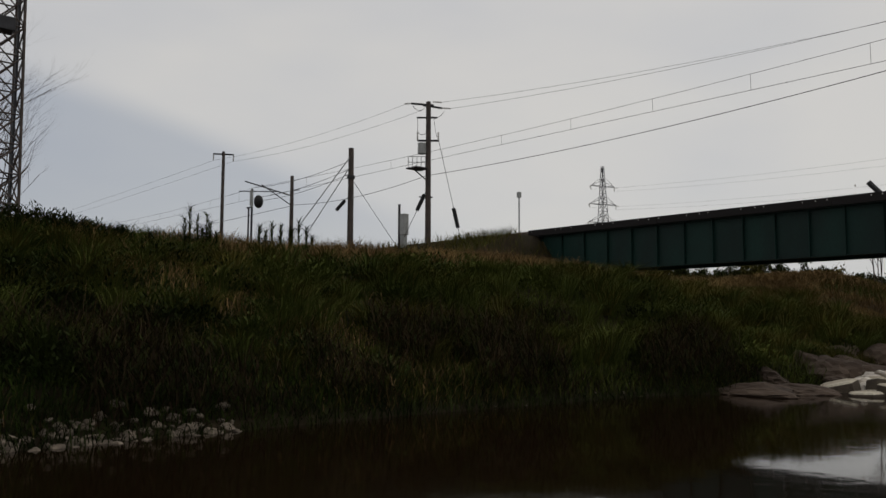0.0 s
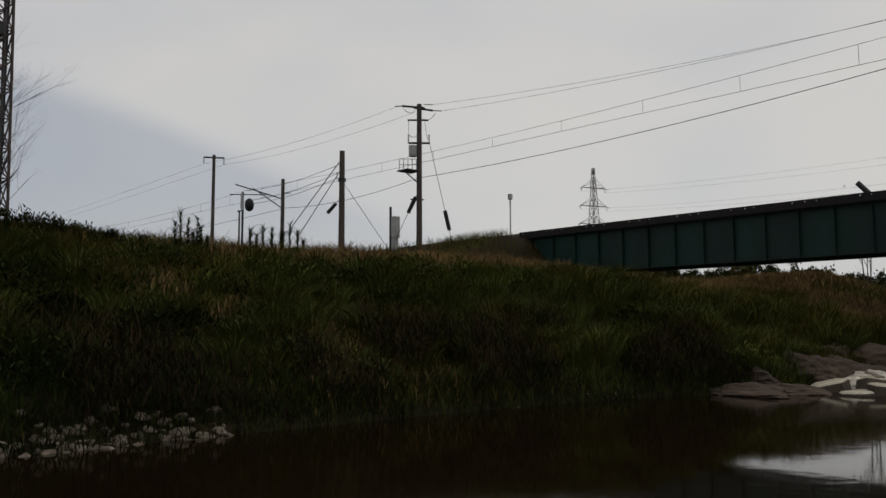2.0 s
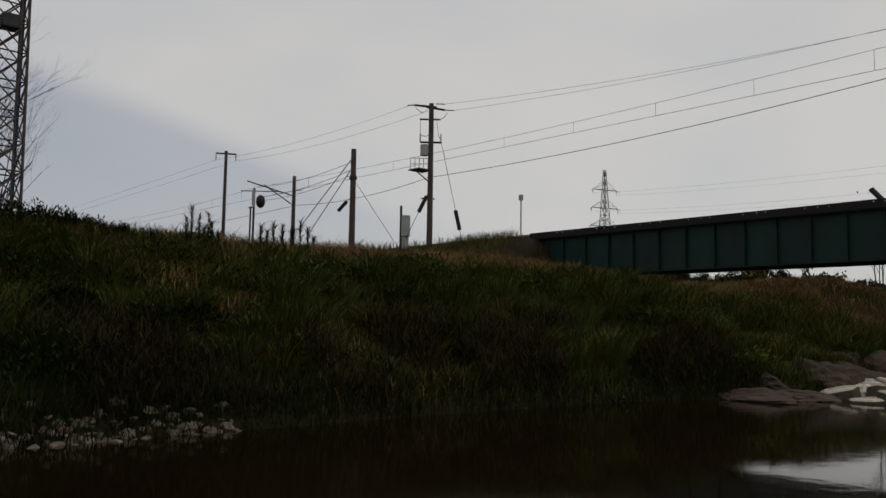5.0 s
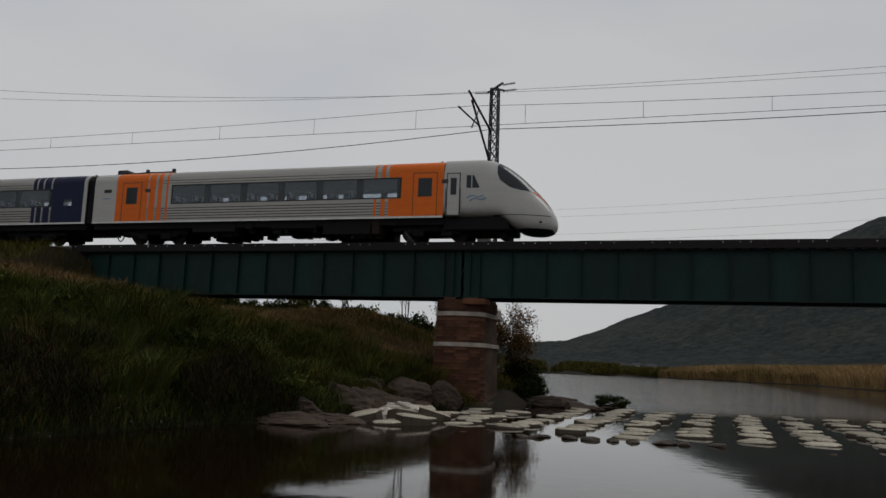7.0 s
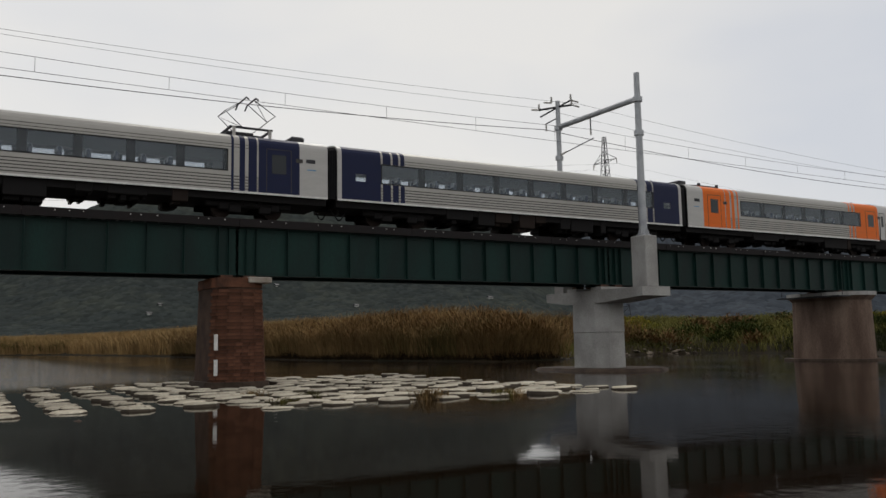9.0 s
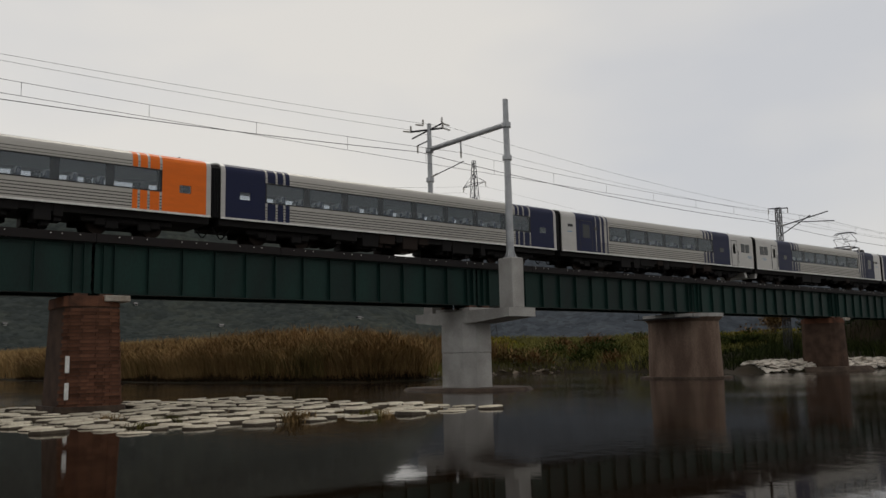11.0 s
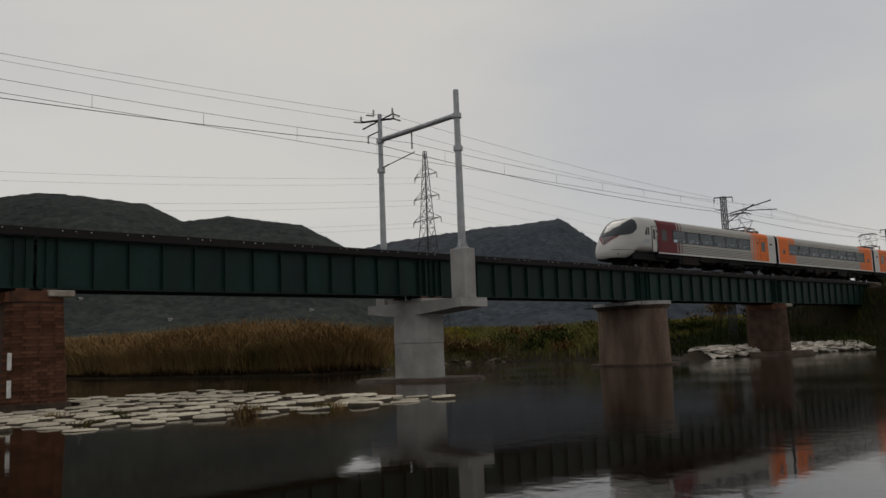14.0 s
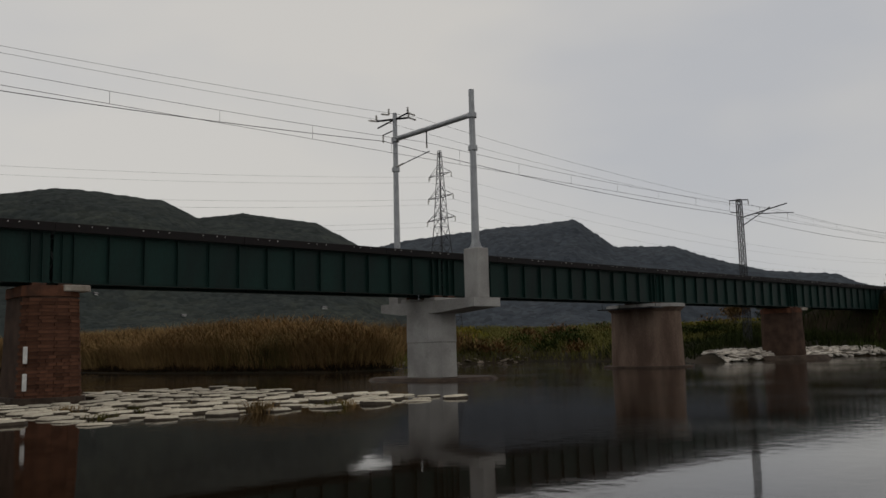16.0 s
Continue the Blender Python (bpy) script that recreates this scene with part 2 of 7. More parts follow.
def water_material():
    m = bpy.data.materials.new("river_water")
    m.use_nodes = True
    n, l = m.node_tree.nodes, m.node_tree.links
    p = n["Principled BSDF"]
    p.inputs["Base Color"].default_value = (0.009, 0.0048, 0.002, 1)
    p.inputs["IOR"].default_value = 1.33
    tc = n.new("ShaderNodeTexCoord")
    big, small = n.new("ShaderNodeTexNoise"), n.new("ShaderNodeTexNoise")
    big.inputs["Scale"].default_value, small.inputs["Scale"].default_value = 0.16, 3.2
    small.inputs["Detail"].default_value = 3
    l.new(tc.outputs["Object"], big.inputs["Vector"])
    l.new(tc.outputs["Object"], small.inputs["Vector"])
    calm = n.new("ShaderNodeMapRange")
    calm.inputs["From Min"].default_value, calm.inputs["From Max"].default_value = 0.42, 0.66
    calm.inputs["To Min"].default_value, calm.inputs["To Max"].default_value = 0.012, 0.075
    l.new(big.outputs["Fac"], calm.inputs["Value"])
    bu = n.new("ShaderNodeBump")
    bu.inputs["Distance"].default_value = 0.06
    sep, far = n.new("ShaderNodeSeparateXYZ"), n.new("ShaderNodeMapRange")
    l.new(tc.outputs["Object"], sep.inputs[0])
    far.inputs["From Min"].default_value, far.inputs["From Max"].default_value = 33.0, 44.0
    far.inputs["To Min"].default_value, far.inputs["To Max"].default_value = 0.0, 1.0
    l.new(sep.outputs["Y"], far.inputs["Value"])
    # a light breeze roughens the open reach in the east
    breeze = n.new("ShaderNodeMapRange")
    breeze.inputs["From Min"].default_value, breeze.inputs["From Max"].default_value = 6.0, 24.0
    breeze.inputs["To Min"].default_value, breeze.inputs["To Max"].default_value = 0.0, 0.05
    l.new(sep.outputs["X"], breeze.inputs["Value"])
    airy = n.new("ShaderNodeMath")
    l.new(calm.outputs[0], airy.inputs[0])
    l.new(breeze.outputs[0], airy.inputs[1])
    add_ = n.new("ShaderNodeMath")
    l.new(airy.outputs[0], add_.inputs[0])
    # the shallow reach above the weir ripples; the deep pool under the east spans lies still
    pool = n.new("ShaderNodeMapRange")
    pool.inputs["From Min"].default_value, pool.inputs["From Max"].default_value = 8.0, 15.0
    pool.inputs["To Min"].default_value, pool.inputs["To Max"].default_value = 1.0, 0.0
    l.new(sep.outputs["X"], pool.inputs["Value"])
    reach = n.new("ShaderNodeMath")
    reach.operation = "MULTIPLY"
    l.new(far.outputs[0], reach.inputs[0])
    l.new(pool.outputs[0], reach.inputs[1])
    l.new(reach.outputs[0], add_.inputs[1])
    add_.use_clamp = True
    l.new(add_.outputs[0], bu.inputs["Strength"])
    l.new(small.outputs["Fac"], bu.inputs["Height"])
    l.new(bu.outputs[0], p.inputs["Normal"])
    ro = n.new("ShaderNodeMapRange")
    ro.inputs["From Min"].default_value, ro.inputs["From Max"].default_value = 0.42, 0.66
    ro.inputs["To Min"].default_value, ro.inputs["To Max"].default_value = 0.04, 0.08
    l.new(big.outputs["Fac"], ro.inputs["Value"])
    blur = n.new("ShaderNodeMath")
    blur.operation = "MULTIPLY_ADD"
    blur.inputs[1].default_value = 0.6
    l.new(breeze.outputs[0], blur.inputs[0])
    l.new(ro.outputs[0], blur.inputs[2])
    l.new(blur.outputs[0], p.inputs["Roughness"])
    return m


M["water"] = water_material()

# ---- mesh tools ----
BASE = {}


def thing(name, at, label, category, group="", kind=""):
    ob = new(name)
    ob.location = at
    BASE[ob.name] = Vector(at)
    return tagged(ob, label, category, group, kind)


def mesh_of(name, bm, material, smooth=False):
    me = bpy.data.meshes.new(name)
    bmesh.ops.recalc_face_normals(bm, faces=bm.faces)
    bm.to_mesh(me)
    bm.free()
    for m in material if isinstance(material, (list, tuple)) else [material]:
        me.materials.append(m)
    if smooth:
        me.polygons.foreach_set("use_smooth", [True] * len(me.polygons))
    return me


def part(name, bm, material, parent, label="", smooth=False):
    """Links a bmesh given in world space as one mesh under a thing or a part."""
    at = BASE[parent.name]
    bmesh.ops.translate(bm, verts=bm.verts, vec=-at)
    ob = new(name, mesh_of(name, bm, material, smooth))
    ob.parent = parent
    BASE[ob.name] = at
    return tagged(ob, label)


def solid(name, bm, material, label, category, group="", kind="", at=(0, 0, 0), smooth=False):
    bmesh.ops.translate(bm, verts=bm.verts, vec=-Vector(at))
    ob = new(name, mesh_of(name, bm, material, smooth))
    ob.location = at
    BASE[ob.name] = Vector(at)
    return tagged(ob, label, category, group, kind)


def bx(bm, x0, x1, y0, y1, z0, z1, bevel=0.0):
    r = bmesh.ops.create_cube(bm, size=1.0)
    m = Matrix.Translation(((x0 + x1) / 2, (y0 + y1) / 2, (z0 + z1) / 2)) @ Matrix.Diagonal((x1 - x0, y1 - y0, z1 - z0, 1))
    bmesh.ops.transform(bm, matrix=m, verts=r["verts"])
    if bevel:
        es = list({e for v in r["verts"] for e in v.link_edges})
        bmesh.ops.bevel(bm, geom=es, offset=bevel, segments=1, affect="EDGES")
    return bm


def tube(bm, p, q, r0, r1=None, n=8):
    p, q = Vector(p), Vector(q)
    d = q - p
    r = bmesh.ops.create_cone(bm, cap_ends=True, segments=n, radius1=r0, radius2=r0 if r1 is None else r1, depth=d.length)
    m = Matrix.Translation((p + q) / 2) @ d.to_track_quat("Z", "Y").to_matrix().to_4x4()
    bmesh.ops.transform(bm, matrix=m, verts=r["verts"])
    return bm


def prism(bm, pts, axis, a, b):
    """A closed outline pushed along an axis from a to b."""
    def at(u, v, w):
        return {"x": (w, u, v), "y": (u, w, v), "z": (u, v, w)}[axis]
    lo = [bm.verts.new(at(u, v, a)) for u, v in pts]
    hi = [bm.verts.new(at(u, v, b)) for u, v in pts]
    n = len(pts)
    bm.faces.new(lo[::-1])
    bm.faces.new(hi)
    for i in range(n):
        bm.faces.new((lo[i], lo[(i + 1) % n], hi[(i + 1) % n], hi[i]))
    return bm


def frustum(bm, lo_pts, z0, hi_pts, z1):
    lo = [bm.verts.new((x, y, z0)) for x, y in lo_pts]
    hi = [bm.verts.new((x, y, z1)) for x, y in hi_pts]
    n = len(lo)
    bm.faces.new(lo[::-1])
    bm.faces.new(hi)
    for i in range(n):
        bm.faces.new((lo[i], lo[(i + 1) % n], hi[(i + 1) % n], hi[i]))
    return bm


def B():
    return bmesh.new()


def sweep(bm, pts, r, sides=4):
    """One tube that runs through all the points."""
    pts = [Vector(p) for p in pts]
    rings = []
    for i, p in enumerate(pts):
        d = (pts[min(i + 1, len(pts) - 1)] - pts[max(i - 1, 0)]).normalized()
        u = d.cross(Vector((0, 0, 1)) if abs(d.z) < 0.95 else Vector((1, 0, 0))).normalized()
        v = u.cross(d)
        rings.append([bm.verts.new(p + (u * math.cos(2 * math.pi * k / sides) + v * math.sin(2 * math.pi * k / sides)) * r) for k in range(sides)])
    for a, b in zip(rings, rings[1:]):
        for k in range(sides):
            bm.faces.new((a[k], a[(k + 1) % sides], b[(k + 1) % sides], b[k]))
    bm.faces.new(rings[0])
    bm.faces.new(rings[-1])
    return bm


def sagging(bm, p, q, sag, r=0.012, n=14, sides=4):
    """A wire that hangs between two points."""
    p, q = Vector(p), Vector(q)
    return sweep(bm, [p.lerp(q, i / n) - Vector((0, 0, sag * 4 * (i / n) * (1 - i / n))) for i in range(n + 1)], r, sides)


# ---- ground and river ----
RIVER = np.array([(-11, -90), (-11.5, 0), (-11.7, 10), (-11.3, 17), (-9.4, 20.5), (-9.2, 28), (-7.4, 36), (-9.5, 48), (-24, 110), (-70, 320),
                  (-88, 388), (-72, 394), (-20, 352), (8, 300), (26, 238), (31, 140), (31, 77), (36, 53), (42, 53), (52, 62), (66, 61), (65, 42), (57, 35.2),
                  (62, 34), (76, 32), (92, 25), (110, -90), (13, -90), (9, -4), (4, 0.6), (-3.5, 0.8), (-6, -3), (-7.5, -90)], float)


def river_distance(x, y):
    """Metres from the water's edge: positive on land, negative in the river."""
    p = np.stack([x, y], -1)
    best, inside = np.full(x.shape, 1e9), np.zeros(x.shape, bool)
    for a, b in zip(RIVER, np.roll(RIVER, -1, 0)):
        ab = b - a
        t = np.clip(((p - a) @ ab) / (ab @ ab), 0, 1)
        best = np.minimum(best, np.hypot(*np.moveaxis(p - a - t[..., None] * ab, -1, 0)))
        cross = ((a[1] > y) != (b[1] > y)) & (x < (b[0] - a[0]) * (y - a[1]) / (b[1] - a[1] + 1e-12) + a[0])
        inside ^= cross
    return np.where(inside, -best, best)


def smooth(e0, e1, v):
    t = np.clip((v - e0) / (e1 - e0), 0, 1)
    return t * t * (3 - 2 * t)


def waves(x, y, s, k):
    return (np.sin(x * s + 1.3 * k) * np.cos(y * s * 1.13 - 0.7 * k) + np.sin((x + y) * s * 0.61 + k) + np.sin((x - 1.7 * y) * s * 0.43 - k)) / 3


TRACK_Y, RAIL_Z = 33.4, 6.6
WEST, EAST, SPAN = -28.7, 86.5, 19.2
PIERS = [-9.5, 9.7, 28.9, 48.1, 67.3]


def land(x, y):
    """Height of the ground."""
    x, y = np.asarray(x, float), np.asarray(y, float)
    d = river_distance(x, y)
    uneven = 0.5 * waves(x, y, 0.55, 1) + 0.25 * waves(x, y, 1.7, 2)
    west = x < np.where(y < 40, -5.5, -0.1 * y)
    left = np.interp(d, [0, 0.5, 2, 4.5, 7.2, 9, 30], [0.0, 0.4, 1.15, 2.45, 3.35, 3.65, 3.75]) + uneven * smooth(0.3, 4, d) * 0.4 + 0.4 * waves(x, y, 0.95, 5) * smooth(0.4, 2.0, d) * (1 - smooth(4.5, 7, d))
    left = left * (1 - 0.14 * smooth(21, 28, y) * (1 - smooth(35.5, 39, y))) + 0.35 * np.exp(-((x + 18) / 4) ** 2 - ((y - 41.5) / 3) ** 2)
    right = np.interp(d, [0, 1, 4, 15, 40, 200], [0.0, 0.6, 1.4, 2.5, 4.0, 6.0]) + uneven * smooth(0.5, 6, d) * 0.3
    spit = np.interp(d, [0, 2, 6], [0, 0.12, 0.25]) + 0.03 * uneven
    z = np.where(west, left, right)
    z = np.where((y < 3) & (x > -9) & (x < 14), spit, z)
    off = np.maximum(np.abs(y - TRACK_Y) - 3.0, 0)
    ends = np.maximum(WEST + 0.6 - x, x - EAST + 0.6)
    dike = np.where(x < 0, 6.22, 5.95) - off * np.where((x > 0) & (y < TRACK_Y), 0.85, 0.42) - np.maximum(-ends, 0) * 1.5
    z = np.where(d > 0, np.maximum(z, dike + uneven * smooth(0.2, 3, off) * 0.4), -np.minimum(-d * 0.35, 1.4))
    return z


def axis_grid(lo, a, b, hi, step, grow=1.25):
    mid = list(np.arange(a, b + step / 2, step))
    s, v, up = step, b, []
    while v < hi:
        s *= grow
        v += s
        up.append(v)
    s, v, down = step, a, []
    while v > lo:
        s *= grow
        v -= s
        down.append(v)
    return np.array(down[::-1] + mid + up)


def grid_object(name, X, Y, Z, material, label, category, kind, smooth_shade=True):
    ny, nx = X.shape
    v = np.stack([X, Y, Z], -1).reshape(-1, 3)
    i = np.arange(nx * ny).reshape(ny, nx)
    f = np.stack([i[:-1, :-1], i[:-1, 1:], i[1:, 1:], i[1:, :-1]], -1).reshape(-1, 4)
    me = bpy.data.meshes.new(name)
    me.from_pydata(v.tolist(), [], f.tolist())
    me.materials.append(material)
    if smooth_shade:
        me.polygons.foreach_set("use_smooth", [True] * len(me.polygons))
    return tagged(new(name, me), label, category, "", kind)


gx, gy = np.meshgrid(axis_grid(-2500, -42, 96, 2500, 0.6, 1.08), axis_grid(-2500, -8, 74, 2500, 0.6, 1.08))
ground = grid_object("ground", gx, gy, land(gx, gy), M["soil"], "dark soil river bank and fields under grass", "ground", "structure")
wb = B()
wv = [wb.verts.new(p) for p in ((-900, -400, 0), (900, -400, 0), (900, 1200, 0), (-900, 1200, 0))]
wb.faces.new(wv)
river = solid("water", wb, M["water"], "calm brown river water reflecting the grey sky", "river", kind="structure")


# ---- hills ----
def hills(name, bearings, r0, r1, r2, material, label, rough, drop=0.03):
    """A wooded ridge: (bearing to the left of the river's far end in degrees, height of the crest as seen in degrees)."""
    b = np.array(bearings, float)
    a = np.arange(b[0, 0], b[-1, 0], -0.13)
    el = np.interp(-a, -b[:, 0], b[:, 1])
    r = np.concatenate([np.linspace(r0, r1, 60), np.linspace(r1, r2, 8)[1:]])
    A, Rr = np.meshgrid(np.radians(a), r)
    crest = np.tan(np.radians(np.maximum(el - drop * smooth(0, 8, -a), 0.1)))[None, :] * r1 + 1.5
    up = np.where(Rr < r1, smooth(r0 - 0.15 * (r1 - r0), r1, Rr) ** 1.5, 1 - 0.6 * smooth(r1, r2, Rr))
    X, Y = -np.sin(A) * Rr, np.cos(A) * Rr
    bumps = waves(X, Y, 0.02, 3) * 0.02 * crest * np.sin(np.clip((Rr - r0) / (r1 - r0), 0, 1) * np.pi)
    bumps = bumps + waves(X, Y, 0.055, 6) * 0.035 * crest * np.sin(np.clip((Rr - r0) / (r1 - r0), 0, 1) * np.pi)
    crowns = waves(X, Y, 0.62, 1) + 0.8 * waves(X + 0.3 * Y, Y, 0.97, 4) + 0.9 * waves(X, Y - 0.4 * X, 0.31, 2)
    rng = np.random.default_rng(5)
    Z = crest * up + bumps + (rough * crowns + rng.uniform(-0.3, 0.3, X.shape) * rough) * np.clip(up * 3, 0, 1)
    Z[0] = -3.0
    return grid_object(name, X, Y, Z, material, label, "hill", "structure", True)


hill_near = hills("hill_near", [(16, 0.2), (12.2, 1.7), (9.2, 1.95), (6.8, 2.75), (5.5, 3.4), (2.2, 4.6), (1.1, 4.9), (-7.6, 8.8), (-10.2, 9.8), (-13.7, 9.85),
                    (-16.8, 10.4), (-19.4, 10.3), (-23.2, 9.9), (-25.4, 8.8), (-28.3, 9.2), (-33.2, 8.6), (-35.9, 7.15), (-40, 3), (-44, 0.3)],
      400, 720, 980, M["wood_hill"], "dark wooded hill beyond the river", 0.55)
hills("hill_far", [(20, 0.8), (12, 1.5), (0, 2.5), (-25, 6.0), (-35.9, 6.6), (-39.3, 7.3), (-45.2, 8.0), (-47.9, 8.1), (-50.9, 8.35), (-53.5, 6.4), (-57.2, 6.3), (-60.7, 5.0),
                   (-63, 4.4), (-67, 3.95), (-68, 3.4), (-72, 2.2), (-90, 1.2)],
      620, 1250, 1650, M["hazed_hill"], "distant wooded mountain ridge tinted blue-grey for haze", 1.3)
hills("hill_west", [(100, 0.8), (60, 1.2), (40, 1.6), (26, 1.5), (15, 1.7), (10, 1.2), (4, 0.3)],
      700, 1500, 1800, M["hazed_hill"], "low distant wooded ridge up the valley", 2.5)

# ---- bridge ----
GIRDER_TOP, GIRDER_LOW = 6.20, 4.30


def girder_span():
    """A deck span of two riveted plate girders, 19.2 m long."""
    x0 = WEST
    g = thing("bridge_girder", (x0, TRACK_Y, GIRDER_LOW), "dark green riveted steel plate girder span on piers", "bridge girder", "spans of the bridge")
    for y in (TRACK_Y - 0.95, TRACK_Y + 0.95):
        web = part("web", bx(B(), x0 + 0.06, x0 + SPAN - 0.06, y - 0.008, y + 0.008, GIRDER_LOW + 0.02, GIRDER_TOP - 0.02), M["green"], g)
        for nm, z0, z1 in (("top_flange", GIRDER_TOP - 0.03, GIRDER_TOP), ("bottom_flange", GIRDER_LOW, GIRDER_LOW + 0.03)):
            fb = bx(B(), x0 + 0.05, x0 + SPAN - 0.05, y - 0.17, y + 0.17, z0, z1)
            for s in (-1, 1):
                za, zb = (z0 - 0.1, z0) if nm[0] == "t" else (z1, z1 + 0.1)
                bx(fb, x0 + 0.05, x0 + SPAN - 0.05, y + s * 0.02 - 0.01, y + s * 0.02 + 0.01, za, zb)
            fl = part(nm, fb, M["green"], g)
        sb = None
        xs = [0.35, 0.75] + [1.37 * i + 0.69 for i in range(1, 13)] + [SPAN - 0.75, SPAN - 0.35]
        for x in xs:
            for s in ((-1, 1) if y < TRACK_Y else (-1,)):
                if sb is None:
                    sb = bx(B(), x0 - 0.012, x0 + 0.012, y - 0.008 - 0.15, y - 0.008, GIRDER_LOW + 0.03, GIRDER_TOP - 0.03)
                    bx(sb, x0 - 0.07, x0 + 0.012, y - 0.03, y - 0.008, GIRDER_LOW + 0.03, GIRDER_TOP - 0.03)
                    first = part("stiffener", sb, M["green"], web)
                    first.location.x = x
                else:
                    c = first.copy()
                    scene.collection.objects.link(c)
                    c.parent = web
                    c.location = (x, 0 if y < TRACK_Y and s < 0 else (0.166 if y < TRACK_Y else 0), 0)
                    BASE[c.name] = BASE[web.name]
    for x in (0.4, 5.0, 9.6, 14.2, 18.8):
        db = B()
        tube(db, (x0 + x, TRACK_Y - 0.94, GIRDER_LOW + 0.2), (x0 + x, TRACK_Y + 0.94, GIRDER_TOP - 0.2), 0.05, n=6)
        tube(db, (x0 + x, TRACK_Y + 0.94, GIRDER_LOW + 0.2), (x0 + x, TRACK_Y - 0.94, GIRDER_TOP - 0.2), 0.05, n=6)
        part("cross_brace", db, M["green"], g)
    for x in (0.45, SPAN - 0.45):
        for y in (TRACK_Y - 0.95, TRACK_Y + 0.95):
            part("bearing", bx(B(), x0 + x - 0.25, x0 + x + 0.25, y - 0.2, y + 0.2, GIRDER_LOW - 0.12, GIRDER_LOW - 0.002, 0.02), M["rust"], g)
    return g


span = girder_span()
for i in range(1, 6):
    copy_thing(span, Matrix.Translation((WEST + SPAN * i, TRACK_Y, GIRDER_LOW)))

# timbers and rails
deck = thing("bridge_deck", (WEST, TRACK_Y, GIRDER_TOP), "dark timber sleepers and guard timbers on the girders", "railway track")
first = None
for i in range(int((EAST - WEST) / 0.5)):
    x = WEST + 0.25 + 0.5 * i
    if first is None:
        first = part("sleeper", bx(B(), x - 0.1, x + 0.1, TRACK_Y - 1.15, TRACK_Y + 1.15, GIRDER_TOP + 0.003, GIRDER_TOP + 0.2, 0.012), M["timber"], deck)
        head = part("bolt", tube(B(), (x, TRACK_Y - 1.29, GIRDER_TOP + 0.25), (x, TRACK_Y - 1.264, GIRDER_TOP + 0.25), 0.022, n=6), M["bolt"], deck)
    else:
        for src in (first, head):
            if src is head and (i * 7) % 5 in (2, 4):
                continue
            c = src.copy()
            scene.collection.objects.link(c)
            c.location.x = 0.5 * i + (0.07 * math.sin(i * 2.7) if src is head else 0)
for y in (TRACK_Y - 1.21, TRACK_Y + 1.21):
    for k in range(15):
        a = WEST + k * (EAST - WEST) / 15
        part("guard_timber", bx(B(), a + 0.006, a + (EAST - WEST) / 15 - 0.006, y - 0.055, y + 0.055, GIRDER_TOP + 0.01, GIRDER_TOP + 0.34, 0.01), M["timber"], deck)


def rail_profile(bm, y, x0, x1, z):
    prism(bm, [(y - 0.065, z - 0.15), (y + 0.065, z - 0.15), (y + 0.012, z - 0.12), (y + 0.012, z - 0.04), (y + 0.033, z - 0.035),
               (y + 0.033, z), (y - 0.033, z), (y - 0.033, z - 0.035), (y - 0.012, z - 0.04), (y - 0.012, z - 0.12)], "x", x0, x1)
    return bm


track = thing("railway_track", (0, TRACK_Y, GIRDER_TOP), "single narrow-gauge steel railway track", "railway track")
for y in (TRACK_Y - 0.55, TRACK_Y + 0.55):
    part("rail", rail_profile(B(), y, -420, 460, RAIL_Z), M["rail"], track)
for x0, x1 in ((-420, WEST), (EAST, 460)):
    part("ballast", prism(B(), [(TRACK_Y - 2.6, 5.86), (TRACK_Y + 2.6, 5.86), (TRACK_Y + 1.55, 6.42), (TRACK_Y - 1.55, 6.42)], "x", x0, x1), M["ballast"], track)
    sl = B()
    n = int((x1 - x0) / 0.62)
    for i in range(n):
        x = x0 + 0.3 + i * 0.62
        bx(sl, x - 0.11, x + 0.11, TRACK_Y - 1.05, TRACK_Y + 1.05, 6.38, 6.45)
    tagged(part("sleepers", sl, M["timber"], track), kind="stuff")


# piers
def pier_ring(cx, cy, w, d, nose, n=6):
    near = [(cx + w * math.cos(math.pi + math.pi * i / n), cy - d + nose * math.sin(math.pi + math.pi * i / n)) for i in range(n + 1)]
    far = [(cx + w * math.cos(math.pi * i / n), cy + d + nose * math.sin(math.pi * i / n)) for i in range(n + 1)]
    return near + far


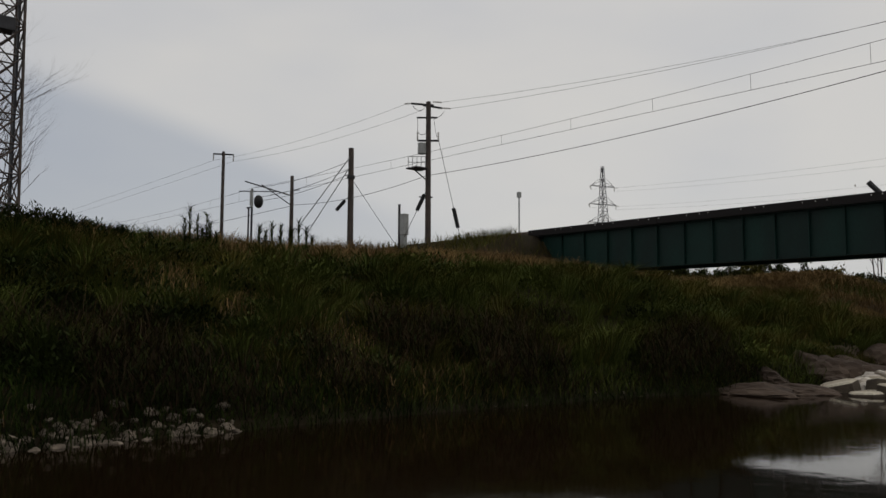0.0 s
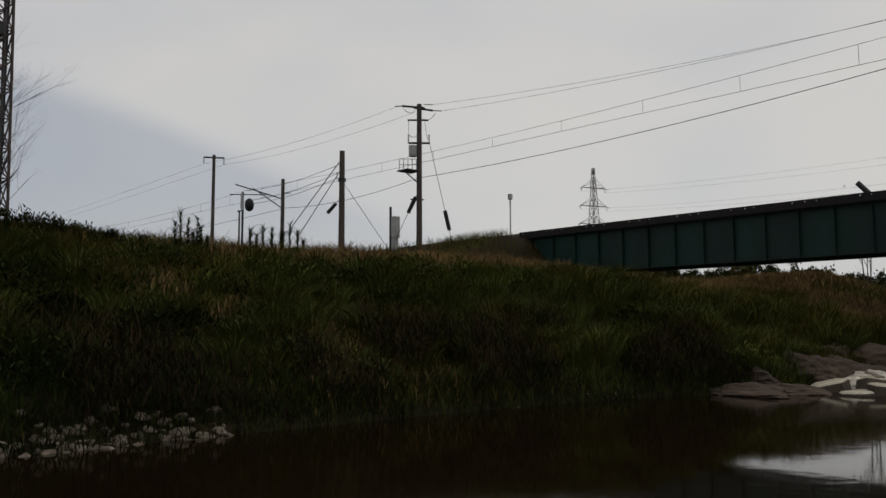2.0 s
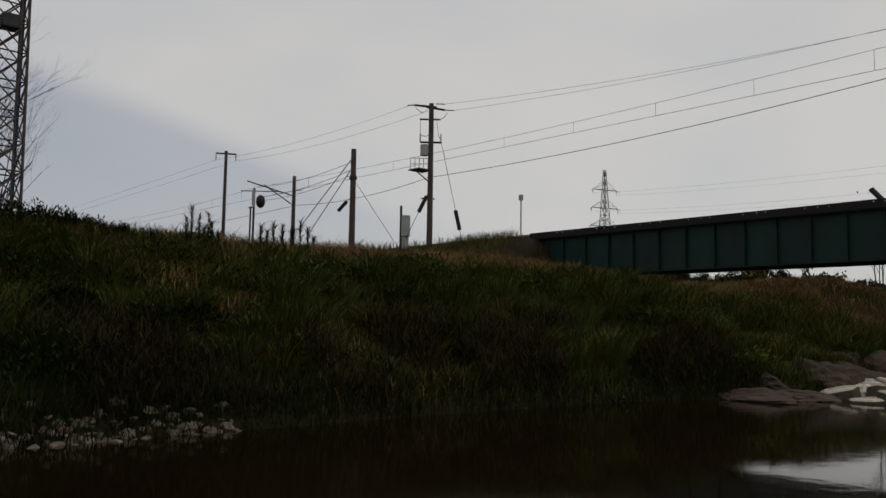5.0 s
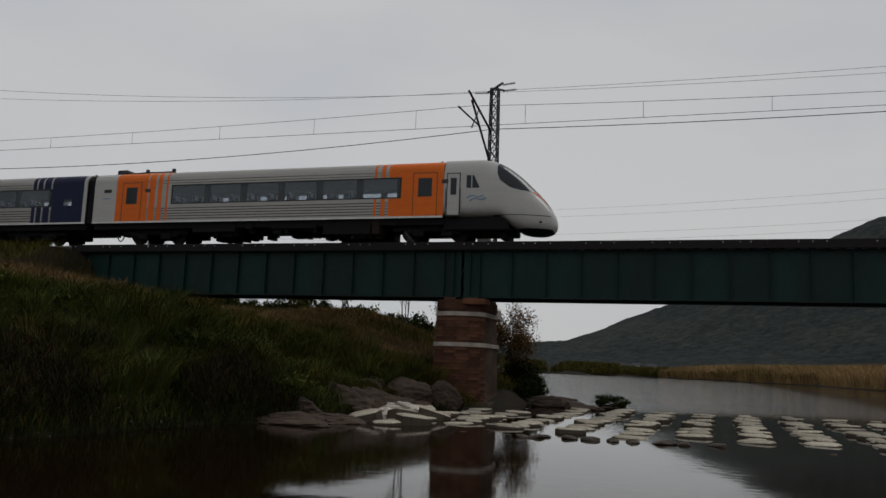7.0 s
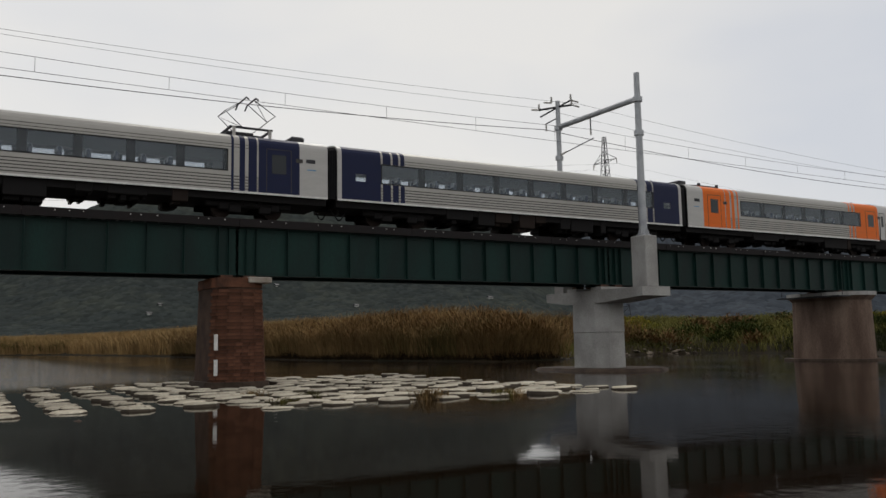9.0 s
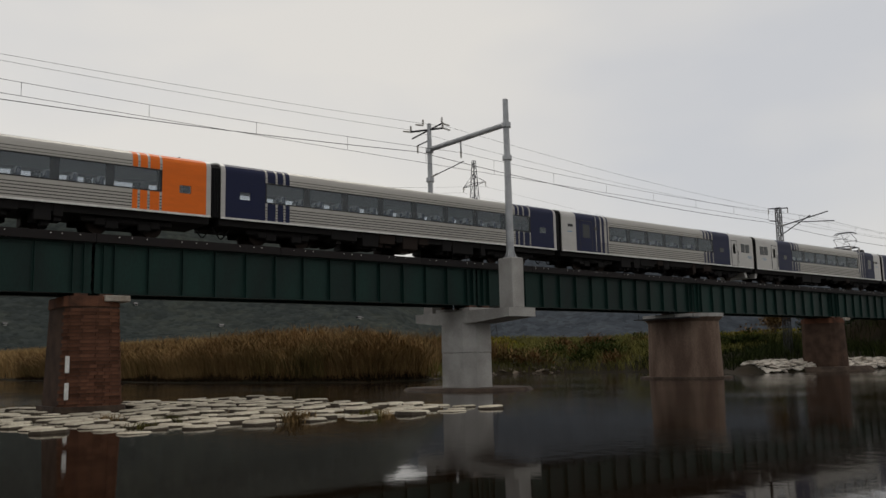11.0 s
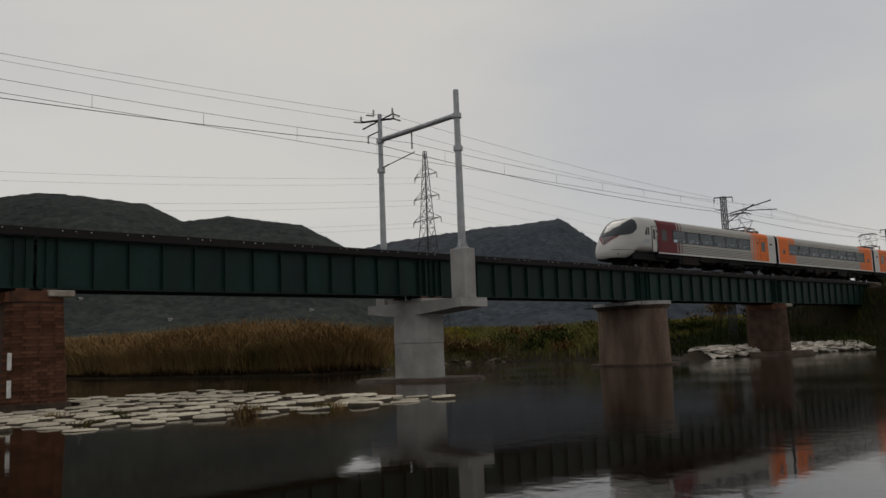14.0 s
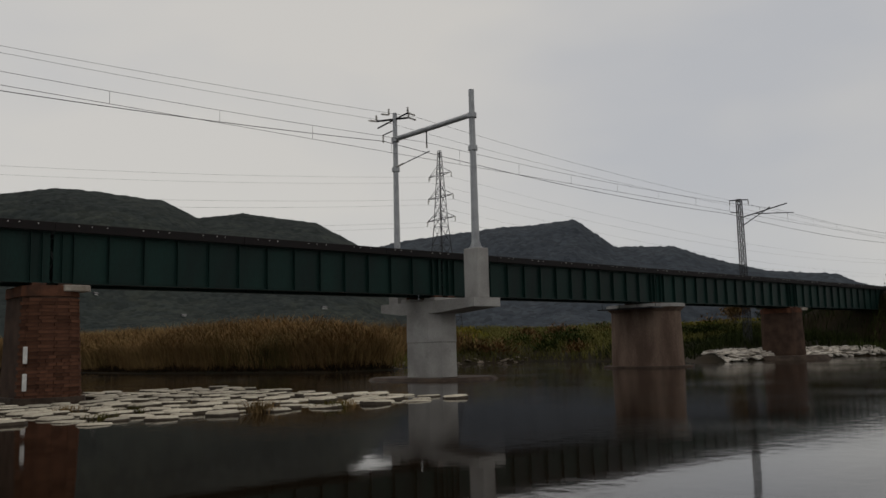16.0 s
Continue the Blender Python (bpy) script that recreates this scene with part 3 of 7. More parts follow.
def brick_pier(x, bands, gauge=False):
    """A tapering brick pier with blunt noses, pale stone courses and a pale bearing block."""
    z0, z1 = -0.6, GIRDER_LOW - 0.12
    p = thing("bridge_pier", (x, TRACK_Y, 0), "weathered dark red brick bridge pier standing in the river" if not bands else
              "weathered red brick bridge pier with two pale stone bands", "bridge pier", "piers of the bridge")
    rings = lambda z, off=0.0: pier_ring(x, TRACK_Y, 1.13 - 0.036 * max(z, 0) + off, 1.15 - 0.03 * max(z, 0), 0.6 + off)
    part("core", frustum(B(), rings(z0, -0.03), z0, rings(z1, -0.03), z1), M["mortar"], p)
    part("cap", frustum(B(), rings(z1 - 0.4, 0.02), z1 - 0.38, rings(z1, 0.02), z1 + 0.002), M["brick"], p)
    part("bearing_block", bx(B(), x + 0.25, x + 1.18, TRACK_Y - 1.72, TRACK_Y - 0.9, z1 - 0.2, z1 + 0.03, 0.03), M["stone"] if not bands else M["brick"], p)
    part("footing", frustum(B(), rings(-0.7, 0.25), -0.7, rings(0.2, 0.14), 0.2), M["rock"], p)
    for z in bands:
        part("stone_band", frustum(B(), rings(z, 0.045), z, rings(z + 0.16, 0.045), z + 0.16), M["stone"], p)
    if gauge:
        for z in (0.45, 1.4):
            part("gauge_board", bx(B(), x - 1.02, x - 0.88, TRACK_Y - 1.56, TRACK_Y - 1.50, z, z + 0.6, 0.01), M["white"], p, "white painted water gauge board")
    return p, rings, z0, z1


brick_walls = []
brick_walls.append(brick_pier(PIERS[0], (2.33, 3.54)))
brick_walls.append(brick_pier(PIERS[1], (), True))
brick_walls.append(brick_pier(PIERS[4], ()))

far_pier = brick_walls[2][0]
part("rubble_footing", frustum(B(), pier_ring(PIERS[4], TRACK_Y, 3.4, 2.4, 1.8), -0.7, pier_ring(PIERS[4], TRACK_Y, 2.5, 1.9, 1.3), 0.35), M["rock"], far_pier, "dark stone footing at the water")

# new concrete pier that carries the portal
px = PIERS[2]
cp = thing("bridge_pier", (px, TRACK_Y, 0), "pale new concrete bridge pier with a wide cantilevered cap", "bridge pier", "piers of the bridge")
hexa = lambda w, d, k: [(px - w, TRACK_Y - d + k), (px - w + k * 0.8, TRACK_Y - d), (px + w - k * 0.8, TRACK_Y - d), (px + w, TRACK_Y - d + k),
                        (px + w, TRACK_Y + d - k), (px + w - k * 0.8, TRACK_Y + d), (px - w + k * 0.8, TRACK_Y + d), (px - w, TRACK_Y + d - k)]
for z0, z1 in ((-0.8, 1.9), (1.92, 3.45)):
    part("shaft_lift", frustum(B(), hexa(0.95, 1.4, 0.55), z0, hexa(0.93, 1.38, 0.55), z1), M["concrete"], cp)
part("cap", prism(B(), [(29.15, 3.58), (TRACK_Y - 1.45, 3.38), (TRACK_Y + 1.45, 3.38), (36.5, 3.58), (36.5, 4.02), (29.15, 4.02)], "x", px - 0.9, px + 0.9), M["concrete"], cp)
part("pedestal", bx(B(), px - 0.4, px + 0.4, 29.35, 30.35, 4.02, 6.5, 0.04), M["concrete"], cp)
part("pedestal", bx(B(), px - 0.4, px + 0.4, 35.65, 36.45, 4.02, 6.2, 0.04), M["concrete"], cp)
for y in (TRACK_Y - 0.95, TRACK_Y + 0.95):
    part("bearing_block", bx(B(), px - 0.9, px + 0.9, y - 0.4, y + 0.4, 4.02, GIRDER_LOW - 0.12, 0.02), M["concrete"], cp)
part("footing", frustum(B(), pier_ring(px, TRACK_Y, 3.2, 2.6, 1.9), -0.8, pier_ring(px, TRACK_Y, 2.2, 2.0, 1.4), 0.14), M["rock"], cp, "dark rubble footing")

# round old concrete pier with a railing platform
ox = PIERS[3]
op = thing("bridge_pier", (ox, TRACK_Y, 0), "stained old concrete bridge pier with a corbelled top", "bridge pier", "piers of the bridge")
orr = lambda w: pier_ring(ox, TRACK_Y, w, 1.05, w, 9)
part("shaft", frustum(B(), orr(1.55), -0.8, orr(1.42), 3.7), M["old_concrete"], op, smooth=False)
part("corbel", frustum(B(), orr(1.44), 3.68, orr(1.7), 3.95), M["old_concrete"], op)
part("top_slab", frustum(B(), orr(1.74), 3.95, orr(1.74), GIRDER_LOW - 0.12), M["concrete"], op)
pf = bx(B(), ox - 2.6, ox - 1.5, TRACK_Y - 2.4, TRACK_Y + 2.0, 3.86, 3.93)
part("platform", pf, M["dark_steel"], op)
for yy in (-2.6, -1.2, 0.2, 1.6):
    part("rail_post", tube(B(), (ox - 2.58, TRACK_Y + yy, 3.93), (ox - 2.58, TRACK_Y + yy, 4.25), 0.025, n=6), M["dark_steel"], op)
part("footing", frustum(B(), orr(2.3), -0.8, orr(2.1), 0.12), M["rock"], op)

# abutments
for x0, x1, face in ((WEST - 5.0, WEST + 0.9, 1), (EAST - 0.9, EAST + 5.0, -1)):
    ab = thing("bridge_abutment", ((x0 + x1) / 2, TRACK_Y, 0), "dark rusty brick abutment at the end of the bridge", "abutment", "abutments of the bridge")
    bs = x1 if face > 0 else x0
    part("wall", bx(B(), x0, x1, TRACK_Y - 1.9, TRACK_Y + 1.9, 1.0, GIRDER_LOW - 0.12, 0.05), M["brick"], ab)
    part("back_wall", bx(B(), x0 if face > 0 else x0 + 0.95, x1 - 0.95 if face > 0 else x1, TRACK_Y - 1.7, TRACK_Y + 1.7, GIRDER_LOW - 0.118, 6.18, 0.04), M["rust"], ab)
    part("coping", bx(B(), x0 if face > 0 else x0 + 0.93, x1 - 0.93 if face > 0 else x1, TRACK_Y - 1.8, TRACK_Y + 1.8, 6.18, 6.36, 0.03), M["rust"], ab)


# ---- train ----
def paint(name, c, rough, metal=0.0, scale=1.5, spec=0.22):
    return mat(name, c, tuple(v * 0.92 for v in c), scale, rough, metal, bump=0.0, fine=12, stretch=(0.4, 1, 2.5), spec=spec, grain_=0.035)


M.update({
    "stainless": paint("stainless_steel", (0.385, 0.37, 0.34), 0.42, 0.45),
    "groove": paint("dark_trim_and_groove_shade", (0.07, 0.065, 0.06), 0.6, 0.3),
    "orange": paint("orange_film", (0.78, 0.155, 0.012), 0.5),
    "blue": paint("navy_film", (0.0065, 0.011, 0.046), 0.5),
    "red": paint("wine_red_film", (0.135, 0.007, 0.014), 0.5),
    "pearl": paint("warm_white_paint", (0.47, 0.455, 0.43), 0.32, 0.0, 1.5, 0.45),
    "under": paint("underfloor_black", (0.009, 0.008, 0.008), 0.8),
    "under_brown": paint("underfloor_grime", (0.022, 0.015, 0.012), 0.85),
    "sky_blue": paint("pale_blue_mark", (0.10, 0.28, 0.48), 0.5),
    "cowl": paint("dark_violet_panel", (0.075, 0.055, 0.07), 0.4),
    "seat": paint("seat_cloth", (0.06, 0.065, 0.10), 0.9),
    "cover": paint("headrest_cover", (0.55, 0.55, 0.55), 0.9),
    "inner": paint("cabin_lining", (0.55, 0.56, 0.56), 0.8),
})


def glass(name, tint, through_, body=(0.02, 0.025, 0.03)):
    """Tinted glass: part of the light goes straight through, the rest meets a glossy dark surface."""
    m = bpy.data.materials.new(name)
    m.use_nodes = True
    n, l = m.node_tree.nodes, m.node_tree.links
    p = n["Principled BSDF"]
    p.inputs["Base Color"].default_value = (*body, 1)
    p.inputs["Roughness"].default_value = 0.06
    t, mix = n.new("ShaderNodeBsdfTransparent"), n.new("ShaderNodeMixShader")
    t.inputs["Color"].default_value = (*tint, 1)
    mix.inputs[0].default_value = through_
    l.new(p.outputs[0], mix.inputs[1])
    l.new(t.outputs[0], mix.inputs[2])
    l.new(mix.outputs[0], n["Material Output"].inputs["Surface"])
    return m


# the grey body colour stands in for cabin light and dirt on the panes
M["glass"] = glass("tinted_window_glass", (0.94, 0.97, 1.0), 0.76, (0.25, 0.285, 0.31))
M["screen"] = glass("dark_windscreen_glass", (0.6, 0.65, 0.7), 0.02)
M["screen"].node_tree.nodes["Principled BSDF"].inputs["Specular IOR Level"].default_value = 0.28
HW, FLOOR, W_LO, W_HI = 1.42, 0.95, 1.78, 2.62
ROOF = [(1.42, 2.90), (1.405, 3.02), (1.34, 3.15), (1.2, 3.25), (0.9, 3.345), (0.5, 3.41), (0.0, 3.43)]


def roof_outline(off):
    half = [(y + off * (0.9 if y > 1.3 else 0.5 * y), z + off * (0.2 if y > 1.38 else 0.9)) for y, z in ROOF]
    return half + [(-y, z) for y, z in half[-2::-1]]


def roof_shell(bm, x0, x1, off=0.0, low=W_HI):
    o, i = roof_outline(off), roof_outline(off - 0.07)
    outer = [(HW + off, low)] + o + [(-HW - off, low)]
    inner = [(HW + off - 0.07, low)] + i + [(-HW - off + 0.07, low)]
    loop = outer + inner[::-1]
    n = len(loop)
    ends = [[bm.verts.new((x, y, z)) for y, z in loop] for x in (x0, x1)]
    for k in range(n):
        bm.faces.new((ends[0][k], ends[0][(k + 1) % n], ends[1][(k + 1) % n], ends[1][k]))
    for r in ends:
        for k in range(n // 2 - 1):
            bm.faces.new((r[k], r[k + 1], r[n - 2 - k], r[n - 1 - k]))
    return bm


def wall(s, x0, x1, z0, z1, off=0.0):
    """One flank of the body: s is the side."""
    a, b = s * (HW + off), s * (HW + off - 0.06)
    return bx(B(), x0, x1, min(a, b), max(a, b), z0, z1)


def flanks(name, x0, x1, z0, z1, material, car, label="", off=0.0):
    for s in (-1, 1):
        part(name, wall(s, x0, x1, z0, z1, off), material, car, label)


def wheelset(parent, x):
    bb = B()
    bx(bb, x - 1.75, x + 1.75, -0.98, -0.80, 0.42, 0.66, 0.04)
    bx(bb, x - 1.75, x + 1.75, 0.80, 0.98, 0.42, 0.66, 0.04)
    bx(bb, x - 0.3, x + 0.3, -1.0, 1.0, 0.45, 0.9, 0.04)
    for s in (-1, 1):
        tube(bb, (x + s * 0.38, -0.93, 0.6), (x + s * 0.38, -0.93, 0.95), 0.16, n=10)
        for e in (-1.05, 1.05):
            bx(bb, x + e - 0.2, x + e + 0.2, s * 0.9 - 0.12, s * 0.9 + 0.12, 0.3, 0.62, 0.04)
    for k in (-0.62, 0.62):
        bx(bb, x + k - 0.25, x + k + 0.25, -1.05, -0.9, 0.2, 0.5, 0.04)
    bogie = part("bogie", bb, M["under"], parent, "black steel bogie")
    for e in (-1.05, 1.05):
        wb_ = B()
        for s in (-1, 1):
            tube(wb_, (x + e, s * 0.50, 0.41), (x + e, s * 0.63, 0.41), 0.41, 0.40, 20)
        tube(wb_, (x + e, -0.8, 0.41), (x + e, 0.8, 0.41), 0.08, n=8)
        part("wheelset", wb_, M["under_brown"], bogie)


def pantograph(parent, x):
    """A raised lozenge pantograph on its insulators."""
    b = B()
    for s in (-1, 1):
        bx(b, x - 0.9, x + 0.9, s * 0.62 - 0.04, s * 0.62 + 0.04, 3.72, 3.80)
        bx(b, x + s * 0.85 - 0.04, x + s * 0.85 + 0.04, -0.66, 0.66, 3.72, 3.80)
    pg = part("pantograph", b, M["dark_steel"], parent, "raised dark steel pantograph")
    for s in (-1, 1):
        for e in (-0.75, 0.75):
            part("insulator", tube(B(), (x + s * 0.75, e, 3.35), (x + s * 0.75, e, 3.74), 0.07, n=8), M["cream"], pg)
        for y in (-0.55, 0.55):
            part("arm", sweep(B(), [(x + s * 0.35, y, 3.8), (x + s * 1.05, y * 0.95, 4.42), (x + s * 0.2, y * 0.75, 5.02)], 0.022, 6), M["dark_steel"], pg)
        part("cross_tube", tube(B(), (x + s * 1.05, -0.53, 4.42), (x + s * 1.05, 0.53, 4.42), 0.02, n=6), M["dark_steel"], pg)
        part("brace", sweep(B(), [(x + s * 0.35, -0.55, 3.8), (x + s * 1.05, 0.53, 4.42), (x + s * 0.2, -0.42, 5.02)], 0.014, 5), M["dark_steel"], pg)
        part("contact_strip", sweep(B(), [(x + s * 0.2, -0.9, 4.9), (x + s * 0.2, -0.6, 5.06), (x + s * 0.2, 0.6, 5.06), (x + s * 0.2, 0.9, 4.9)], 0.035, 6), M["dark_steel"], pg)
    part("roof_insulator_box", bx(B(), x - 0.95, x + 0.2, -0.35, 0.35, 3.44, 3.66, 0.05), M["dark_steel"], parent)


NOSE_X = [17.45, 18.2, 19.0, 19.5, 19.95, 20.3, 20.7, 21.05, 21.4, 21.7, 21.95, 22.12, 22.22, 22.27]
NOSE_TOP = [3.43, 3.43, 3.42, 3.36, 3.18, 2.98, 2.70, 2.40, 2.08, 1.78, 1.50, 1.27, 1.08, 0.92]
NOSE_LOW = [0.95, 0.95, 0.95, 0.95, 0.90, 0.62, 0.44, 0.36, 0.33, 0.33, 0.37, 0.44, 0.54, 0.66]
NOSE_W = [1.42, 1.42, 1.42, 1.41, 1.38, 1.34, 1.27, 1.18, 1.06, 0.93, 0.78, 0.62, 0.45, 0.25]


def nose_point(x, a, off=0.0):
    """A point of the streamlined nose: a runs from 0 on one flank over the top (90) round to 360."""
    top, low, w = (float(np.interp(x, NOSE_X, v)) for v in (NOSE_TOP, NOSE_LOW, NOSE_W))
    k = min(max((x - 19.0) / 3.0, 0), 1)
    mid = (1.9 - 1.0 * k) if top > 1.5 else (top + low) / 2
    mid = min(mid, (top + low) / 2 + 0.35)
    c, s = math.cos(radians(a)), math.sin(radians(a))
    e = 0.42 + 0.43 * k
    y = (w + off) * math.copysign(abs(c) ** e, c)
    e2 = e if s > 0 else 0.35 + 0.3 * k
    z = mid + ((top - mid + off) if s > 0 else (mid - low + off)) * math.copysign(abs(s) ** e2, s)
    x = x if x < 19 else 19 + (x - 19) * 0.887
    return (x + off * k, y, z)


def nose_sheet(xs, lo, hi, off, n=14):
    b = B()
    rows = []
    for x in xs:
        a0, a1 = lo(x), hi(x)
        rows.append([b.verts.new(nose_point(x, a0 + (a1 - a0) * i / n, off)) for i in range(n + 1)])
    for r, q in zip(rows, rows[1:]):
        for i in range(n):
            b.faces.new((r[i], r[i + 1], q[i + 1], q[i]))
    return b


def level(x, z):
    """The angle at which the nose's flank has a given height."""
    lo, hi = -85.0, 85.0
    for _ in range(40):
        m = (lo + hi) / 2
        lo, hi = (m, hi) if nose_point(x, m)[2] < z else (lo, m)
    return lo


def streamlined_nose(car, colour):
    b = B()
    xs = np.concatenate([np.linspace(17.45, 19, 4), np.linspace(19.2, 22.0, 20), [22.08, 22.15, 22.21, 22.25, 22.27]])
    n = 40
    rows = [[b.verts.new(nose_point(x, 360 * i / n)) for i in range(n)] for x in xs]
    for r, q in zip(rows, rows[1:]):
        for i in range(n):
            b.faces.new((r[i], r[(i + 1) % n], q[(i + 1) % n], q[i]))
    b.faces.new(rows[-1])
    part("nose", b, M["pearl"], car, "pearl white streamlined nose", True)
    rim = lambda x: min(level(x, float(np.interp(x, [19.72, 19.76, 19.90, 20.35, 20.8, 21.47], [3.0, 2.68, 2.42, 2.13, 2.03, 1.99]))), 89.5)
    part("windscreen", nose_sheet(np.concatenate([[19.72, 19.74, 19.76, 19.8, 19.85], np.linspace(19.9, 21.47, 22)]), rim, lambda x: 180 - rim(x), 0.012, 18), M["screen"], car, "dark wraparound windscreen", True)
    tip = lambda x: max(rim(min(x, 21.4)), float(np.interp(x, [21.4, 22.0], [rim(21.4), 89.0])))
    for side in (1, -1):
        turn_ = lambda a, side=side: a if side > 0 else 180 - a
        part("nose_stripe", nose_sheet(np.linspace(20.45, 22.0, 16), lambda x: turn_(tip(x) - 2 - 13 * min((x - 20.4) / 0.8, 1) * (22.05 - x) ** 0.5), lambda x: turn_(tip(x) - 1.5), 0.008, 4), M[colour], car, "", True)
    part("nose_cowl", nose_sheet(np.linspace(21.38, 22.0, 8), tip, lambda x: 180 - tip(x), 0.009, 6), M["cowl"], car, "dark grey panel below the windscreen", True)
    part("seam", nose_sheet(np.linspace(19.6, 22.1, 18), lambda x: level(x, 1.0), lambda x: level(x, 1.03), 0.006, 1), M["groove"], car)
    part("seam", nose_sheet(np.linspace(19.6, 22.1, 18), lambda x: 180 - level(x, 1.0), lambda x: 180 - level(x, 1.03), 0.006, 1), M["groove"], car)
    part("front_lip", nose_sheet(np.linspace(20.6, 22.15, 12), lambda x: 180 - level(x, 0.52), lambda x: 360 + level(x, 0.52), 0.01, 10), M["under"], car, "", True)
    part("nose_underframe", bx(B(), 17.4, 20.15, -1.15, 1.15, 0.42, 0.96, 0.05), M["under"], car)
    part("rail_guard", bx(B(), 19.7, 19.95, -0.75, 0.75, 0.12, 0.5, 0.03), M["under"], car)
    for s in (-1, 1):
        sy = s * HW
        y0, y1 = (sy, sy + 0.012) if s > 0 else (sy - 0.012, sy)
        part("door_seam", bx(B(), 17.58, 18.16, *sorted((s * (HW - 0.003), s * (HW + 0.007))), 0.98, 2.76), M["dark_steel"], car)
        part("cab_door", bx(B(), 17.62, 18.12, y0, y1, 1.02, 2.72, 0.004), M["pearl"], car)
        part("cab_door_glass", bx(B(), 17.75, 18.0, y0 - 0.004, y1 + 0.006, 1.85, 2.55), M["screen"], car)
        for xx in (17.56, 18.18):
            part("handrail", tube(B(), (xx, s * (HW + 0.05), 1.25), (xx, s * (HW + 0.05), 2.1), 0.015, n=6), M["dark_steel"], car)
        wb_ = prism(B(), [(18.42, 2.12), (18.98, 2.12), (18.72, 2.64), (18.42, 2.64)], "y", y0, y1)
        part("cab_window", wb_, M["screen"], car, "dark triangular cab window")
        part("cab_window_bar", bx(B(), 18.62, 18.66, y0 - 0.006, y1 + 0.006, 2.12, 2.64), M["pearl"], car)
        for k in (0, 1):
            sw = sweep(B(), [(18.45 + i * 0.085 + k * 0.12, s * (HW + 0.006), 1.70 + 0.07 * math.sin(i * 0.75) + i * 0.018 - k * 0.12) for i in range(9)], 0.016, 5)
            part("swoosh", sw, M["sky_blue"], car, "pale blue wave mark")
        part("headlamp", bx(B(), 21.25, 21.45, s * 0.88 - 0.06, s * 0.88 + 0.06, 0.72, 0.80, 0.02), M["screen"], car)


def pierced(name, x0, x1, hole, material, car, off):
    """The window strip of both flanks between x0 and x1 with a small opening through it."""
    h0, h1, z0, z1 = hole
    for s in (-1, 1):
        if s > 0:   # unseen far opening, enlarged so that sky shows through the near window
            h0, h1, z0, z1 = h0 - 0.22, h1 + 0.22, z0 + 0.06, W_HI - 0.02
        a, b = sorted((s * (HW + off), s * (HW + off - 0.06)))
        pb_ = bx(B(), x0, h0, a, b, W_LO, W_HI)
        bx(pb_, h1, x1, a, b, W_LO, W_HI)
        bx(pb_, h0, h1, a, b, W_LO, z0)
        bx(pb_, h0, h1, a, b, z1, W_HI)
        part(name, pb_, material, car)


def band(car, colour, x0, x1, mid=True, hole=None):
    """A band of coloured film round the body."""
    if hole:
        flanks(colour + "_band", x0, x1, FLOOR - 0.004, W_LO, M[colour], car, "", 0.006)
        pierced(colour + "_band", x0, x1, hole, M[colour], car, 0.006)
        return part(colour + "_band", roof_shell(B(), x0, x1, 0.006, W_HI), M[colour], car)
    if mid:
        return part(colour + "_band", roof_shell(B(), x0, x1, 0.006, FLOOR - 0.004), M[colour], car)
    flanks(colour + "_stripe", x0, x1, FLOOR - 0.004, W_LO - 0.03, M[colour], car, "", 0.006)
    return part(colour + "_stripe", roof_shell(B(), x0, x1, 0.006, W_HI + 0.03), M[colour], car)


